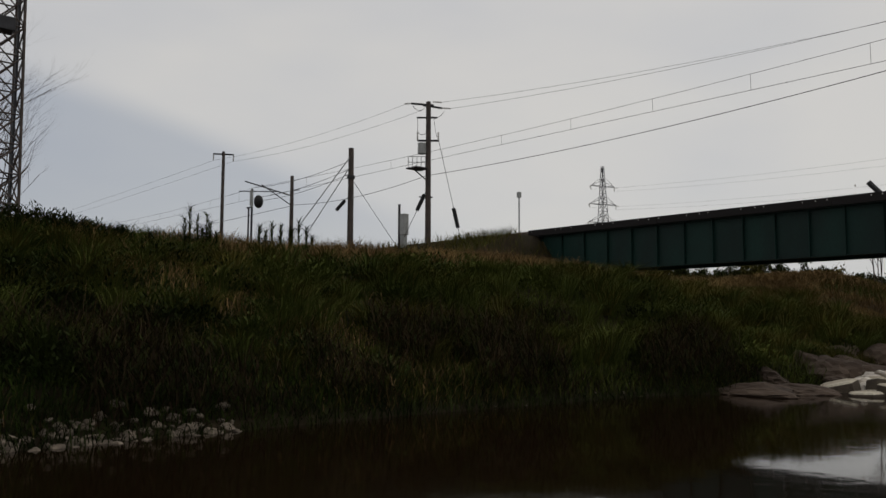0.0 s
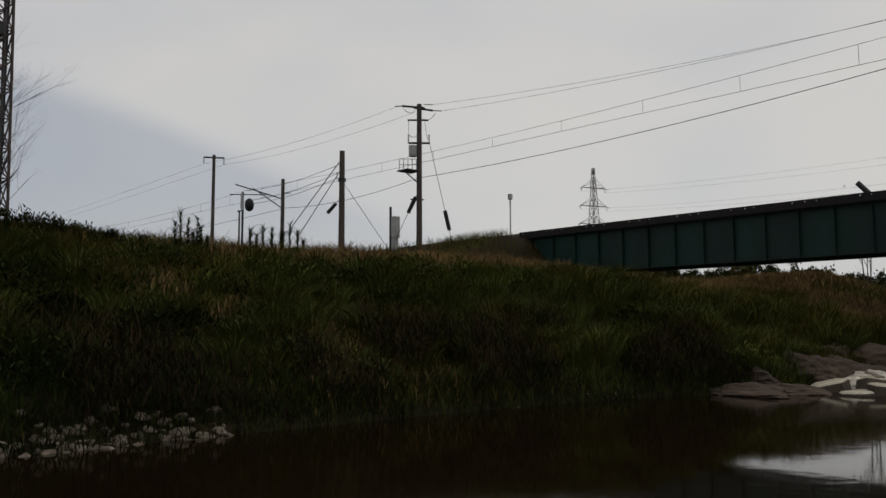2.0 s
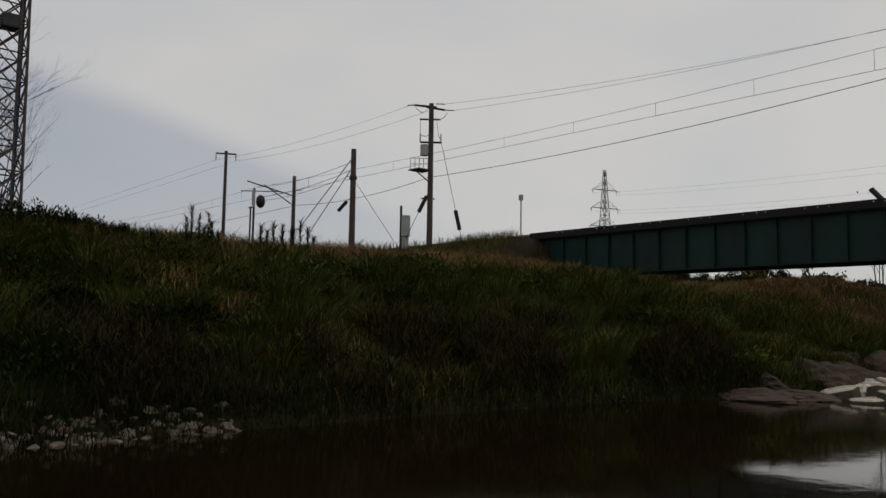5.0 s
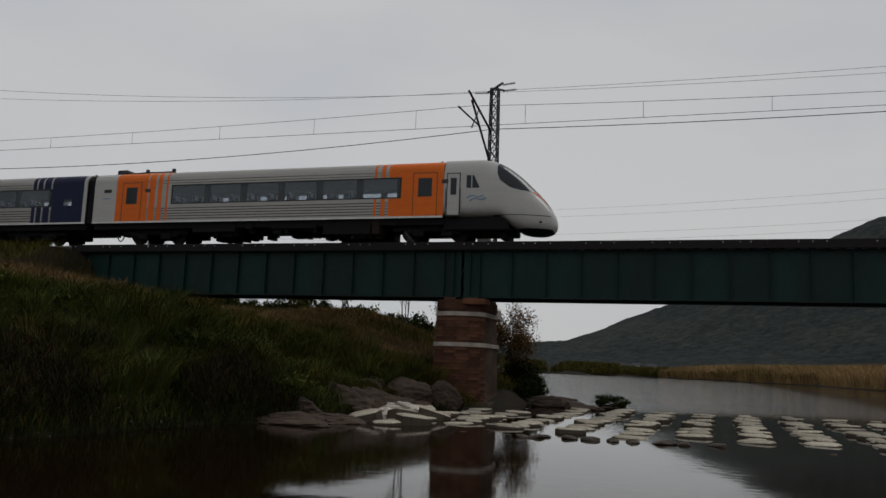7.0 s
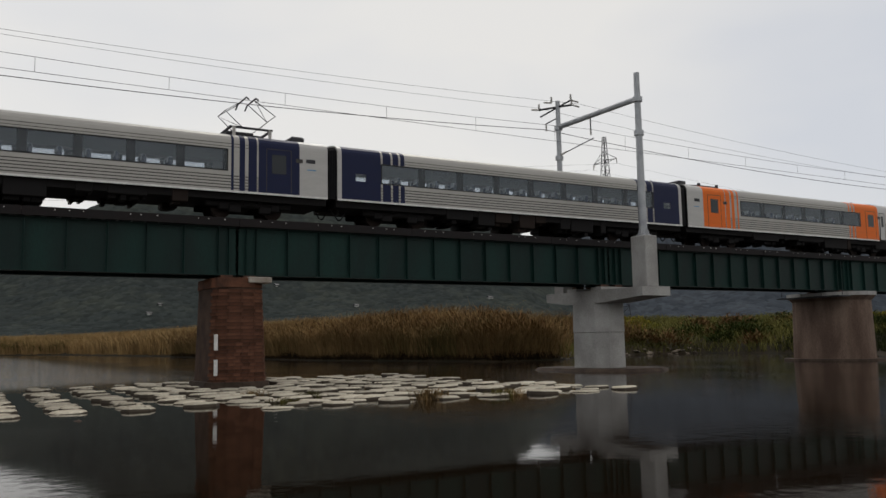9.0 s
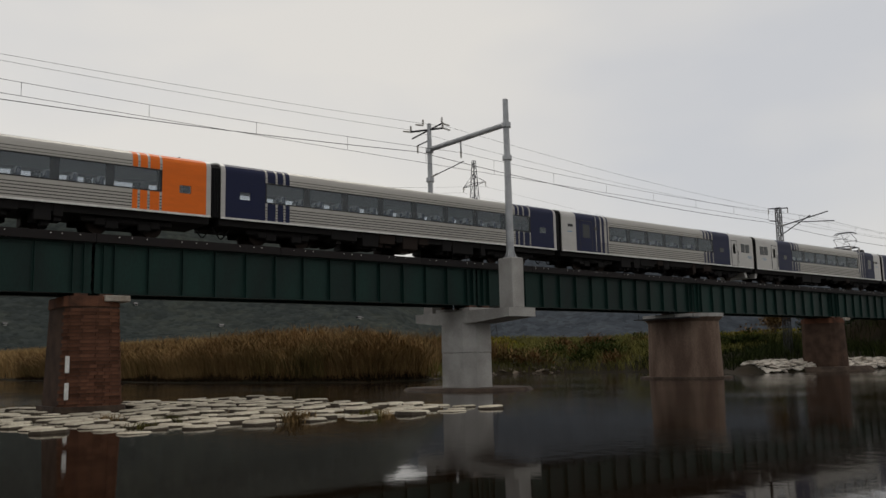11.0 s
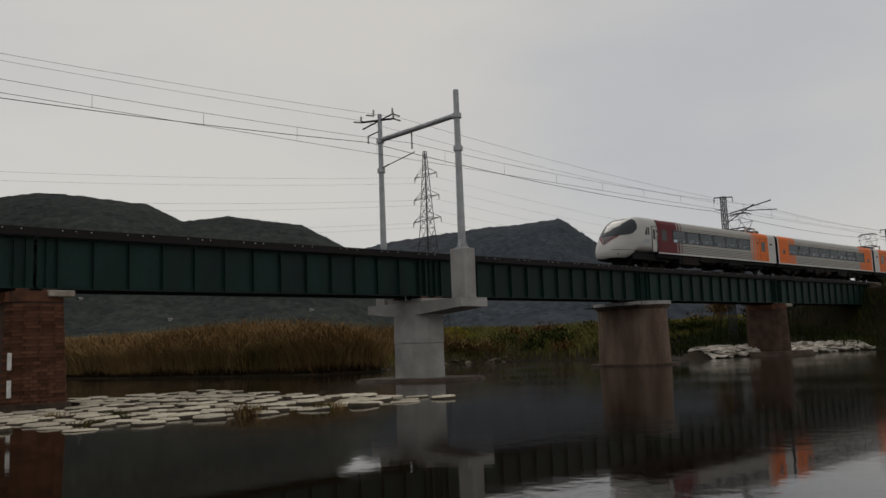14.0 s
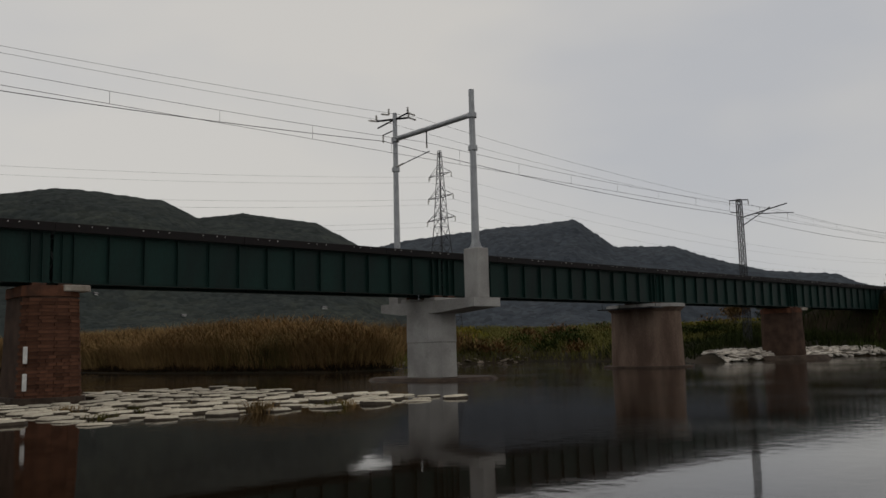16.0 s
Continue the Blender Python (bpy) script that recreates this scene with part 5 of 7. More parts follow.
# terminal pole with switchgear
AX, AY = -34.4, 30.3
U = Vector((0.66, 0.75, 0))
at_ = lambda u, z, dx=0.0: Vector((AX, AY, 0)) + U * u + Vector((0, 0, z))
pa = wooden_pole(AX, AY, 14.1, 0.17)
arm(pa, at_(-0.95, 14.0), at_(0.3, 13.9), 0.06)
arm(pa, at_(-0.3, 13.9), at_(0.75, 13.75), 0.06)
arm(pa, at_(-0.65, 13.2), at_(0.5, 13.2), 0.05)
arm(pa, at_(-0.6, 11.9), at_(0.6, 11.9), 0.06)
for u, z in ((-0.95, 14.0), (-0.35, 14.0), (0.75, 13.75), (0.25, 14.1)):
    insulator("insulator", pa, at_(u, z), at_(u + (0.5 if u > 0 else -0.4), z - 0.02))
for u in (-0.6, 0.55):
    insulator("insulator", pa, at_(u, 11.9), at_(u, 12.4))
for u0, z0, u1, z1 in ((-0.9, 13.9, -0.2, 13.75), (0.2, 13.3, 0.9, 13.6), (-0.6, 13.2, -0.6, 12.0), (0.3, 13.2, 0.5, 12.1), (-0.6, 12.4, 0.0, 12.5)):
    part("jumper", sagging(B(), at_(u0, z0), at_(u1, z1), 0.22, 0.014, 6), M["wire"], pa)
part("transformer", tube(B(), at_(-0.35, 11.15), at_(-0.35, 11.75), 0.24, n=12), M["greybox"], pa, "grey cylindrical transformer")
part("platform", bx(B(), AX - 0.85, AX + 0.05, AY - 0.9, AY + 0.1, 10.3, 10.36), M["dark_steel"], pa)
for i in range(5):
    u = -0.15 - i * 0.24
    part("guard_post", tube(B(), at_(u, 10.36), at_(u, 11.0), 0.022, n=5), M["galv"], pa)
for z in (10.68, 11.0):
    part("guard_rail", tube(B(), at_(-0.15, z), at_(-1.12, z), 0.02, n=5), M["galv"], pa)
arm(pa, at_(0, 9.6), at_(-0.8, 10.3), 0.035, "strut")
arm(pa, at_(-0.5, 8.75), at_(0.25, 8.72), 0.04)


def guy(p, q, s0, s1):
    """A stay wire with a black sleeve between two shares of its length."""
    p, q = Vector(p), Vector(q)
    g = thing("stay_wire", q, "thin steel stay wire with a black plastic sleeve", "stay wire", "stays of the poles")
    part("wire", tube(B(), p, q, 0.016, n=5), M["wire"], g)
    if s1 > s0:
        part("sleeve", tube(B(), p.lerp(q, s0), p.lerp(q, s1), 0.11, n=8), M["black"], g, "black plastic sleeve")
    return g


guy(at_(0.55, 12.0), at_(1.75, 6.6), 0.72, 0.92)
guy(at_(-0.05, 9.2), at_(-1.3, 6.5), 0.12, 0.45)
BX_, BY_ = -41.2, 30.0
pb = wooden_pole(BX_, BY_, 12.5, 0.2)
V_ = Vector((0.58, 0.81, 0))
bt = lambda u, z: Vector((BX_, BY_, 0)) + V_ * u + Vector((0, 0, z))
guy(bt(0.05, 10.6), bt(2.7, 6.7), 0, 0)
guy(bt(-0.05, 9.6), bt(-0.9, 8.6), 0.35, 0.95)
for z, u in ((11.9, -3.4), (11.3, -2.6)):
    lad = B()
    p, q = bt(-0.1, z), bt(u, 7.2)
    side = Vector((0, 0, 1)).cross((q - p).normalized()).normalized() * 0.12
    tube(lad, p + side, q + side, 0.02, n=5)
    tube(lad, p - side, q - side, 0.02, n=5)
    for i in range(1, 16):
        c = p.lerp(q, i / 16)
        tube(lad, c + side, p.lerp(q, (i + 0.5) / 16) - side, 0.012, n=4)
    part("lattice_strut", lad, M["galv"], pb)
part("clamp", tube(B(), bt(0, 10.6), bt(0, 10.8), 0.24, n=10), M["dark_steel"], pb)
CX_, CY_ = -56.6, 29.5
pc = wooden_pole(CX_, CY_, 14.6, 0.14)
W_ = Vector((0.47, 0.88, 0))
ct = lambda u, z: Vector((CX_, CY_, 0)) + W_ * u + Vector((0, 0, z))
arm(pc, ct(-0.75, 14.4), ct(0.75, 14.4), 0.06)
for u in (-0.72, 0.72):
    insulator("insulator", pc, ct(u, 14.4), ct(u, 13.9))

# colour light signal, relay box, loudspeaker post
SX, SY = -54.0, 30.5
sg = thing("railway_signal", (SX, SY, 6.0), "black colour light railway signal on a grey post", "railway signal")
part("post", tube(B(), (SX, SY, 5.4), (SX, SY, 11.6), 0.08, n=10), M["dark_steel"], sg)
part("back_board", prism(B(), [(SX - 0.12, 10.4), (SX + 0.22, 10.2), (SX + 0.3, 10.9), (SX + 0.1, 11.65), (SX - 0.12, 11.4)], "y", SY - 0.12, SY - 0.08), M["greybox"], sg)
hd = B()
bmesh.ops.create_uvsphere(hd, u_segments=14, v_segments=10, radius=0.42)
bmesh.ops.transform(hd, matrix=Matrix.Translation((SX + 0.5, SY + 0.25, 10.62)) @ Matrix.Diagonal((0.8, 0.8, 1.15, 1)), verts=hd.verts)
part("lamp_head", hd, M["black"], sg, "round black signal head", True)
part("ladder", bx(B(), SX - 0.5, SX - 0.42, SY - 0.05, SY + 0.05, 5.6, 10.3), M["dark_steel"], sg)
part("ladder_arm", bx(B(), SX - 0.7, SX, SY - 0.04, SY + 0.04, 10.2, 10.3), M["dark_steel"], sg)
KX, KY = -36.4, 29.9
kb = thing("relay_box", (KX, KY, 6.3), "grey trackside relay box on a post", "relay box")
part("post", tube(B(), (KX, KY, 4.6), (KX, KY, 8.5), 0.07, n=8), M["dark_steel"], kb)
part("box", bx(B(), KX + 0.02, KX + 0.42, KY - 0.02, KY + 0.36, 6.75, 7.95, 0.03), M["greybox"], kb)
part("stand", bx(B(), KX + 0.05, KX + 0.35, KY + 0.05, KY + 0.3, 5.0, 6.75, 0.01), M["greybox"], kb)
LX, LY = -45.6, 50.0
lp = thing("lamp_post", (LX, LY, 4.0), "thin grey post with a small box-shaped head", "lamp post")
part("post", tube(B(), (LX, LY, 3.5), (LX, LY, 12.2), 0.06, n=8), M["galv"], lp)
part("head", bx(B(), LX - 0.15, LX + 0.15, LY - 0.15, LY + 0.15, 12.1, 12.55, 0.03), M["greybox"], lp)
sb_ = thing("signal_bar", (-11.9, TRACK_Y - 1.3, 6.5), "short dark post leaning on the bridge edge", "post")
part("bar", tube(B(), (-11.6, TRACK_Y - 1.05, 6.45), (-12.0, TRACK_Y - 1.2, 6.95), 0.1, n=8), M["dark_steel"], sb_)

# wires
SUPPORTS = [(-130.0, TRACK_Y), (-94.0, TRACK_Y), (-58.7, TRACK_Y), (-9.7, TRACK_Y), (28.9, TRACK_Y), (67.3, TRACK_Y), (106.0, TRACK_Y), (145.0, TRACK_Y), (190.0, TRACK_Y)]
cat = thing("overhead_line", (0, TRACK_Y, 11.7), "catenary wire with droppers over the track", "overhead wire")
for (xa, y), (xb, _) in zip(SUPPORTS, SUPPORTS[1:]):
    part("messenger_wire", sagging(B(), (xa, y, 12.62), (xb, y, 12.62), 0.38, 0.010), M["wire"], cat)
    part("contact_wire", tube(B(), (xa, y, 11.72), (xb, y, 11.72), 0.011, n=5), M["wire"], cat)
    n = round((xb - xa) / 4.85)
    for i in range(n):
        f = (i + 0.5) / n
        part("dropper", tube(B(), (xa + (xb - xa) * f, y, 11.72), (xa + (xb - xa) * f, y, 12.62 - 0.38 * 4 * f * (1 - f)), 0.009, n=4), M["wire"], cat)


def line(label, pts, sag, r):
    t = thing("power_line", pts[0], label, "power line", "lines along the railway")
    for p, q in zip(pts, pts[1:]):
        part("wire", sagging(B(), p, q, sag, r), M["wire"], t)


line("thin dark feeder wire between the mast tops", [(-150, 30, 13.4), tuple(ct(-0.72, 13.9)), tuple(at_(-1.2, 13.98))], 0.35, 0.008)
line("thin dark feeder wire between the mast tops", [(-150, 31, 13.4), tuple(ct(0.72, 13.9)), tuple(at_(-0.4, 13.6))], 0.35, 0.008)
line("thin dark feeder wire between the mast tops", [tuple(at_(0.7, 14.08)), (-10.6, MAST_Y + 0.4, 14.5), (P3 - 1.0, 36.6, 14.45), (66.8, MAST_Y + 0.6, 13.5), (105.5, MAST_Y + 0.6, 13.3), (190, MAST_Y, 13.0)], 0.32, 0.008)
line("thin dark feeder wire between the mast tops", [tuple(at_(1.2, 13.72)), (-8.6, MAST_Y - 0.75, 14.15), (P3 + 0.9, 35.3, 14.6), (67.8, MAST_Y - 0.6, 13.5), (106.5, MAST_Y - 0.6, 13.3), (190, MAST_Y - 1, 13.0)], 0.32, 0.008)
line("thick black cable hung from the masts", [(-130, 37, 11.6), (-58.7, 37.2, 11.6), (-42, 36.8, 11.75), (-9.5, MAST_Y - 0.2, 12.5), (P3 - 0.15, 37.0, 13.4), (67.2, MAST_Y + 0.8, 12.75), (106, 37.6, 12.6), (190, 37.6, 12.4)], 0.42, 0.018)
sw_ = thing("anchor_wires", (BX_, BY_, 11), "dark anchor wires from the pole to the overhead line", "power line")
for z0, z1, x1 in ((11.7, 12.6, -58.7), (11.2, 11.8, -58.7), (10.9, 11.5, -58.7)):
    part("wire", sagging(B(), bt(-0.1, z0), (x1, TRACK_Y, z1), 0.3, 0.016), M["wire"], sw_)


# transmission pylons
def pylon(x, y, h, arms):
    p = thing("pylon", (x, y, 1.0), "grey steel lattice transmission pylon with three crossarm levels", "pylon", "transmission pylons")
    part("body", lattice(B(), (x, y, 0.5), (x, y, h * 0.62), h * 0.15, h * 0.05, 7, 0.10, 0.055), M["dark_steel"], p)
    part("head", lattice(B(), (x, y, h * 0.62), (x, y, h), h * 0.05, h * 0.012, 7, 0.085, 0.05), M["dark_steel"], p)
    d = Vector((math.sin(arms), math.cos(arms), 0))
    ends = []
    for k, (f, w) in enumerate(((0.66, 0.105), (0.77, 0.095), (0.88, 0.085))):
        for s in (-1, 1):
            a = B()
            tip = Vector((x, y, h * f)) + d * s * h * w
            for o in (-1, 1):
                tube(a, Vector((x + o * h * 0.02, y + o * h * 0.01, h * f)), tip, 0.075, n=4)
                tube(a, Vector((x + o * h * 0.02, y + o * h * 0.01, h * (f + 0.045))), tip, 0.06, n=4)
            part("crossarm", a, M["dark_steel"], p)
            insulator("insulator", p, tip, tip - Vector((0, 0, h * 0.025)), 0.16)
            insulator("insulator", p, tip, tip + Vector((s * 0.9, 0.5, -h * 0.008)), 0.12)
            ends.append(tip - Vector((0, 0, h * 0.025)))
    return p, ends


pyA, eA = pylon(-149.4, 200.4, 49.3, 0.3)
pyB, eB = pylon(133.1, 149.2, 49.5, 0.03)
for k, (p, q) in enumerate(zip(eA, eB)):
    w = thing("power_line", p, "thin transmission cable between the pylons", "power line", "transmission cables")
    part("wire", sagging(B(), p, q, 7.0, 0.016, 20), M["wire"], w)
    w = thing("power_line", q, "thin transmission cable leaving the pylon", "power line", "transmission cables")
    part("wire", sagging(B(), q, q + Vector((320, -30, -6)), 8.0, 0.016, 20), M["wire"], w)

# lattice radio tower beside a bare tree on the bank
TX, TY = -43.5, 10.9
tw = thing("lattice_tower", (TX, TY, 4.0), "tall brown steel lattice tower on the bank", "lattice tower")
part("body", lattice(B(), (TX, TY, 3.0), (TX, TY, 26.0), 1.75, 1.2, 16, 0.075, 0.04), M["pole"], tw)
part("cable_tray", bx(B(), TX + 0.2, TX + 0.45, TY + 0.5, TY + 0.6, 3.5, 26.0), M["dark_steel"], tw)
part("fitting", bx(B(), TX + 0.1, TX + 0.9, TY - 0.5, TY + 0.3, 15.6, 16.3, 0.05), M["dark_steel"], tw)


# ---- plants and stones ----
def blades(name, pos, height, width, lean, material, label, category, seed, kind="stuff", out=None):
    """Many narrow bent leaves in one mesh: roots (n, 3), heights (n), a width, how far they lean; out: a direction for each."""
    rng = np.random.default_rng(seed)
    n = len(pos)
    ang = rng.uniform(0, 2 * np.pi, n)
    d = np.stack([np.cos(ang), np.sin(ang), np.zeros(n)], 1) if out is None else out
    side = np.stack([-d[:, 1], d[:, 0], np.zeros(n)], 1)
    turn = rng.uniform(-0.9, 0.9, n)[:, None]
    side = side * np.cos(turn) + d * np.sin(turn)
    h = height[:, None]
    ln = (lean * rng.uniform(0.3, 1.3, n))[:, None] * h
    up = np.array([[0, 0, 1.0]])
    w = (width * rng.uniform(0.6, 1.3, n))[:, None]
    a, b = pos - side * w, pos + side * w
    mid = pos + d * ln * 0.35 + up * h * 0.62
    c, e = mid + side * w * 0.75, mid - side * w * 0.75
    tip = pos + d * ln + up * h * rng.uniform(0.75, 1.0, n)[:, None]
    v = np.stack([a, b, c, e, tip], 1).reshape(-1, 3).astype(np.float32)
    base = np.arange(n)[:, None] * 5
    loops = np.concatenate([base + np.array([[0, 1, 2, 3]]), base + np.array([[3, 2, 4]])], 1).reshape(-1)
    starts = (np.arange(n)[:, None] * 7 + np.array([[0, 4]])).reshape(-1)
    me = bpy.data.meshes.new(name)
    me.vertices.add(len(v))
    me.vertices.foreach_set("co", v.reshape(-1))
    me.loops.add(len(loops))
    me.loops.foreach_set("vertex_index", loops.astype(np.int32))
    me.polygons.add(len(starts))
    me.polygons.foreach_set("loop_start", starts.astype(np.int32))
    me.update(calc_edges=True)
    me.validate()
    me.materials.append(material)
    return tagged(new(name, me), label, category, "", kind)


def scatter(n, x0, x1, y0, y1, seed, dmin=0.25, dmax=1e9):
    rng = np.random.default_rng(seed)
    x, y = rng.uniform(x0, x1, n), rng.uniform(y0, y1, n)
    d = river_distance(x, y)
    k = (d > dmin) & (d < dmax) & ~((np.abs(y - TRACK_Y) < 2.4) & ((x < WEST + 1) | (x > EAST - 1)))
    x, y, d = x[k], y[k], d[k]
    return np.stack([x, y, land(x, y) - 0.03], 1), d, rng


def patch(p, s, k):
    return waves(p[:, 0], p[:, 1], s, k)


M["young_reed"] = mat("young_reed", (0.15, 0.115, 0.045), (0.08, 0.066, 0.026), 0.3, 0.95, bump=0, fine=2, vary=-0.3, spec=0.03)
M["meadow"] = mat("meadow_grass", (0.150, 0.138, 0.040), (0.080, 0.077, 0.023), 0.2, 0.95, bump=0, fine=2, vary=-0.4, spec=0.03)
# the west bank: a carpet of grass with tussocks
p, d, rng = scatter(290000, -33, -8.5, -6, 44, 11, 0.03)
keep = (d < 12) | (rng.random(len(p)) < 0.35)
p, d = p[keep], d[keep]
dry = patch(p, 0.5, 4) + 0.4 * patch(p, 1.3, 2) + rng.normal(0, 0.35, len(p))
crest_dry = np.exp(-((p[:, 1] - 18) / 6) ** 2) * smooth(5.6, 7.2, d) * 2.2 + np.exp(-((p[:, 1] - 34) / 5) ** 2) * (p[:, 0] > -19) * (d > 4.0) * 2.0
kind_ = np.where(dry + crest_dry > 0.75, 2, np.where(dry + 0.9 * smooth(19, 30, p[:, 1]) - 0.5 * (1 - smooth(5, 14, p[:, 1])) > 0.12, 1, 0))
hgt = np.clip(0.36 + 0.2 * patch(p, 0.8, 7) + 0.1 * patch(p, 2.3, 3) + rng.normal(0, 0.09, len(p)), 0.12, 0.85)
hgt = hgt + 0.14 * smooth(6.5, 8, d) * (kind_ == 2)
# brighter green towards +y: greener growth, with the stronger light there put into colour
M["fresh"] = mat("fresh_lit_green_grass", (0.085, 0.098, 0.022), (0.044, 0.058, 0.013), 0.45, 0.95, bump=0, fine=3, vary=-0.25, spec=0.03)
kind_ = np.where((kind_ == 0) & (smooth(9, 19, p[:, 1] + 3 * patch(p, 0.6, 8)) * 0.9 > rng.random(len(p))), 3, kind_)
for k, key, lab in ((0, "grass", "dense green grass on the river bank"), (3, "fresh", "fresh yellow-green grass brightened for the light on the bank"), (1, "olive", "olive yellowing grass on the river bank"), (2, "straw", "dry straw-coloured grass on the bank crest")):
    m = kind_ == k
    blades("bank_grass", p[m], hgt[m], 0.009, 0.85, M[key], lab, "grass", 20 + k)
c, cd, rng = scatter(1500, -24, -9, -5, 31, 12, 0.9, 7.0)
reps = 80
root = np.repeat(c, reps, 0)
ang = rng.uniform(0, 2 * np.pi, len(root))
out = np.stack([np.cos(ang), np.sin(ang), np.zeros(len(root))], 1)
root[:, :2] += out[:, :2] * rng.uniform(0, 0.22, len(root))[:, None]
size = np.repeat(rng.uniform(0.4, 1.0, len(c)) * (1 + 0.35 * patch(c, 0.7, 6)) * np.where(cd > 5.5, 0.75, 1.0), reps)
which = np.repeat(rng.random(len(c)) < 0.66 - 0.4 * smooth(19, 30, c[:, 1]), reps)
for k, key, lab in ((True, "fresh", "arching green grass tussocks on the bank"), (False, "olive", "arching olive grass tussocks on the bank")):
    m = which == k
    blades("grass_tussocks", root[m], size[m], 0.010, 1.1, M[key], lab, "grass", 40 + int(k), out=out[m])
# rounded leafy clumps that make the slope uneven


def clumps(centres, radius, per, leaf, key, label, seed):
    """Low rounded mounds of small leaves, denser at their skin."""
    rg = np.random.default_rng(seed)
    n = len(centres)
    v = rg.normal(0, 1, (n * per, 3))
    v /= np.linalg.norm(v, axis=1)[:, None]
    v[:, 2] = np.abs(v[:, 2])
    v *= rg.uniform(0.55, 1.08, (n * per, 1))
    rr = np.repeat(radius, per)[:, None] * (1 + 0.25 * np.sin(3 * np.arctan2(v[:, 1], v[:, 0]) + np.repeat(rg.uniform(0, 6, n), per)))[:, None]
    q = np.repeat(centres, per, 0) + v * rr * np.array([[1.15, 1.15, 0.85]])
    o = v * np.array([[1, 1, 0]]) + rg.normal(0, 0.5, v.shape) * np.array([[1, 1, 0]])
    o /= np.linalg.norm(o, axis=1)[:, None] + 1e-6
    blades("bank_shrub", q, rg.uniform(0.5, 1.2, n * per) * leaf, leaf * 0.22, 1.6, M[key], label, "shrub", seed, out=o)


M["mid_leaf"] = mat("weed_leaf", (0.050, 0.064, 0.017), (0.026, 0.036, 0.010), 0.6, 0.95, bump=0, fine=3, vary=-0.4, spec=0.03)
c, cd, rng = scatter(230, -21, -9.6, -4, 30, 81, 0.8, 8.5)
big_ = rng.uniform(0.3, 0.85, len(c)) * np.where(cd > 6, 0.6, 1.0) * np.where(c[:, 1] > 22, 0.7, 1.0)
# clumps turn darker at low y, again with the light put into their colour
tone = patch(c, 0.5, 3) + rng.normal(0, 0.4, len(c)) + 1.1 * smooth(7, 18, c[:, 1])
for i, (key, m, lab) in enumerate((("leaf", tone < 0.25, "dark leafy clump on the river bank"), ("mid_leaf", (tone >= 0.25) & (tone < 1.0), "green leafy weed clump on the river bank"),
                                   ("fresh", tone >= 1.0, "yellow-green leafy clump on the river bank"))):
    clumps(c[m], big_[m], 450, 0.095, key, lab, 82 + i)
edge = np.array([(-math.sin(radians(b_)) * 20.6, math.cos(radians(b_)) * 20.6) for b_ in (76, 75, 74, 73.2, 72.6, 71.5, 70.6, 69)])
edge = np.column_stack([edge, land(edge[:, 0], edge[:, 1]) + 0.15])
clumps(edge, np.array([0.62, 0.6, 0.62, 0.55, 0.5, 0.42, 0.38, 0.3]), 700, 0.08, "leaf", "dark leafy bushes on the crest of the bank", 88)
# low dark shrubs hanging over the waterline
p, d, rng = scatter(120000, -14.5, -8.8, -6, 22, 13, 0.0, 2.2)
keep = patch(p, 0.9, 9) + 0.5 * patch(p, 2.1, 5) > 0.05
p = p[keep]
p[:, 2] += rng.uniform(0, 0.9, len(p))
brown = rng.random(len(p)) < 0.6
blades("bank_shrub", p[~brown], np.full((~brown).sum(), 0.15), 0.010, 1.3, M["leaf"], "dark leafy scrub over the water's edge", "shrub", 50)
blades("dead_stems", p[brown], rng.uniform(0.15, 0.5, brown.sum()), 0.007, 1.2, M["dead"], "dead brown stems over the water's edge", "shrub", 53)
p, d, rng = scatter(30000, -13.5, -8.6, -6, 32, 16, 0.0, 0.75)
blades("dead_stems", p, rng.uniform(0.1, 0.34, len(p)), 0.008, 1.3, M["dead"], "dead brown stems at the waterline", "shrub", 54)
p, d, rng = scatter(60000, -13.5, -8.6, -6, 30, 18, -0.22, 0.7)
p[:, 2] = np.maximum(p[:, 2], -0.02)
blades("bank_shrub", p, rng.uniform(0.12, 0.42, len(p)) * (0.9 + 0.5 * patch(p, 1.1, 3)), 0.009, 1.2, M["leaf"], "dark sedge hanging over the water's edge", "shrub", 57)
# grass on the railway bank and behind
p, d, rng = scatter(26000, -75, -28, 18, 44, 14, 3)
blades("dike_grass", p, rng.uniform(0.25, 0.6, len(p)), 0.016, 0.7, M["olive"], "rough olive grass on the railway bank", "grass", 51)
p, d, rng = scatter(18000, -60, -6, 40, 120, 15, 1)
blades("field_grass", p, rng.uniform(0.25, 0.5, len(p)), 0.03, 0.7, M["olive"], "rough olive grass behind the bridge", "grass", 52)

p, d, rng = scatter(42000, -24, -11, 37, 50, 17, 1.5)
k = 1.6 * np.exp(-((p[:, 0] + 17.5) / 3.4) ** 2 - ((p[:, 1] - 41) / 2.8) ** 2) > rng.random(len(p))
blades("field_grass", p[k], rng.uniform(0.25, 0.55, k.sum()), 0.016, 0.6, M["straw"], "tall dry straw-coloured grass behind the bridge", "grass", 55)

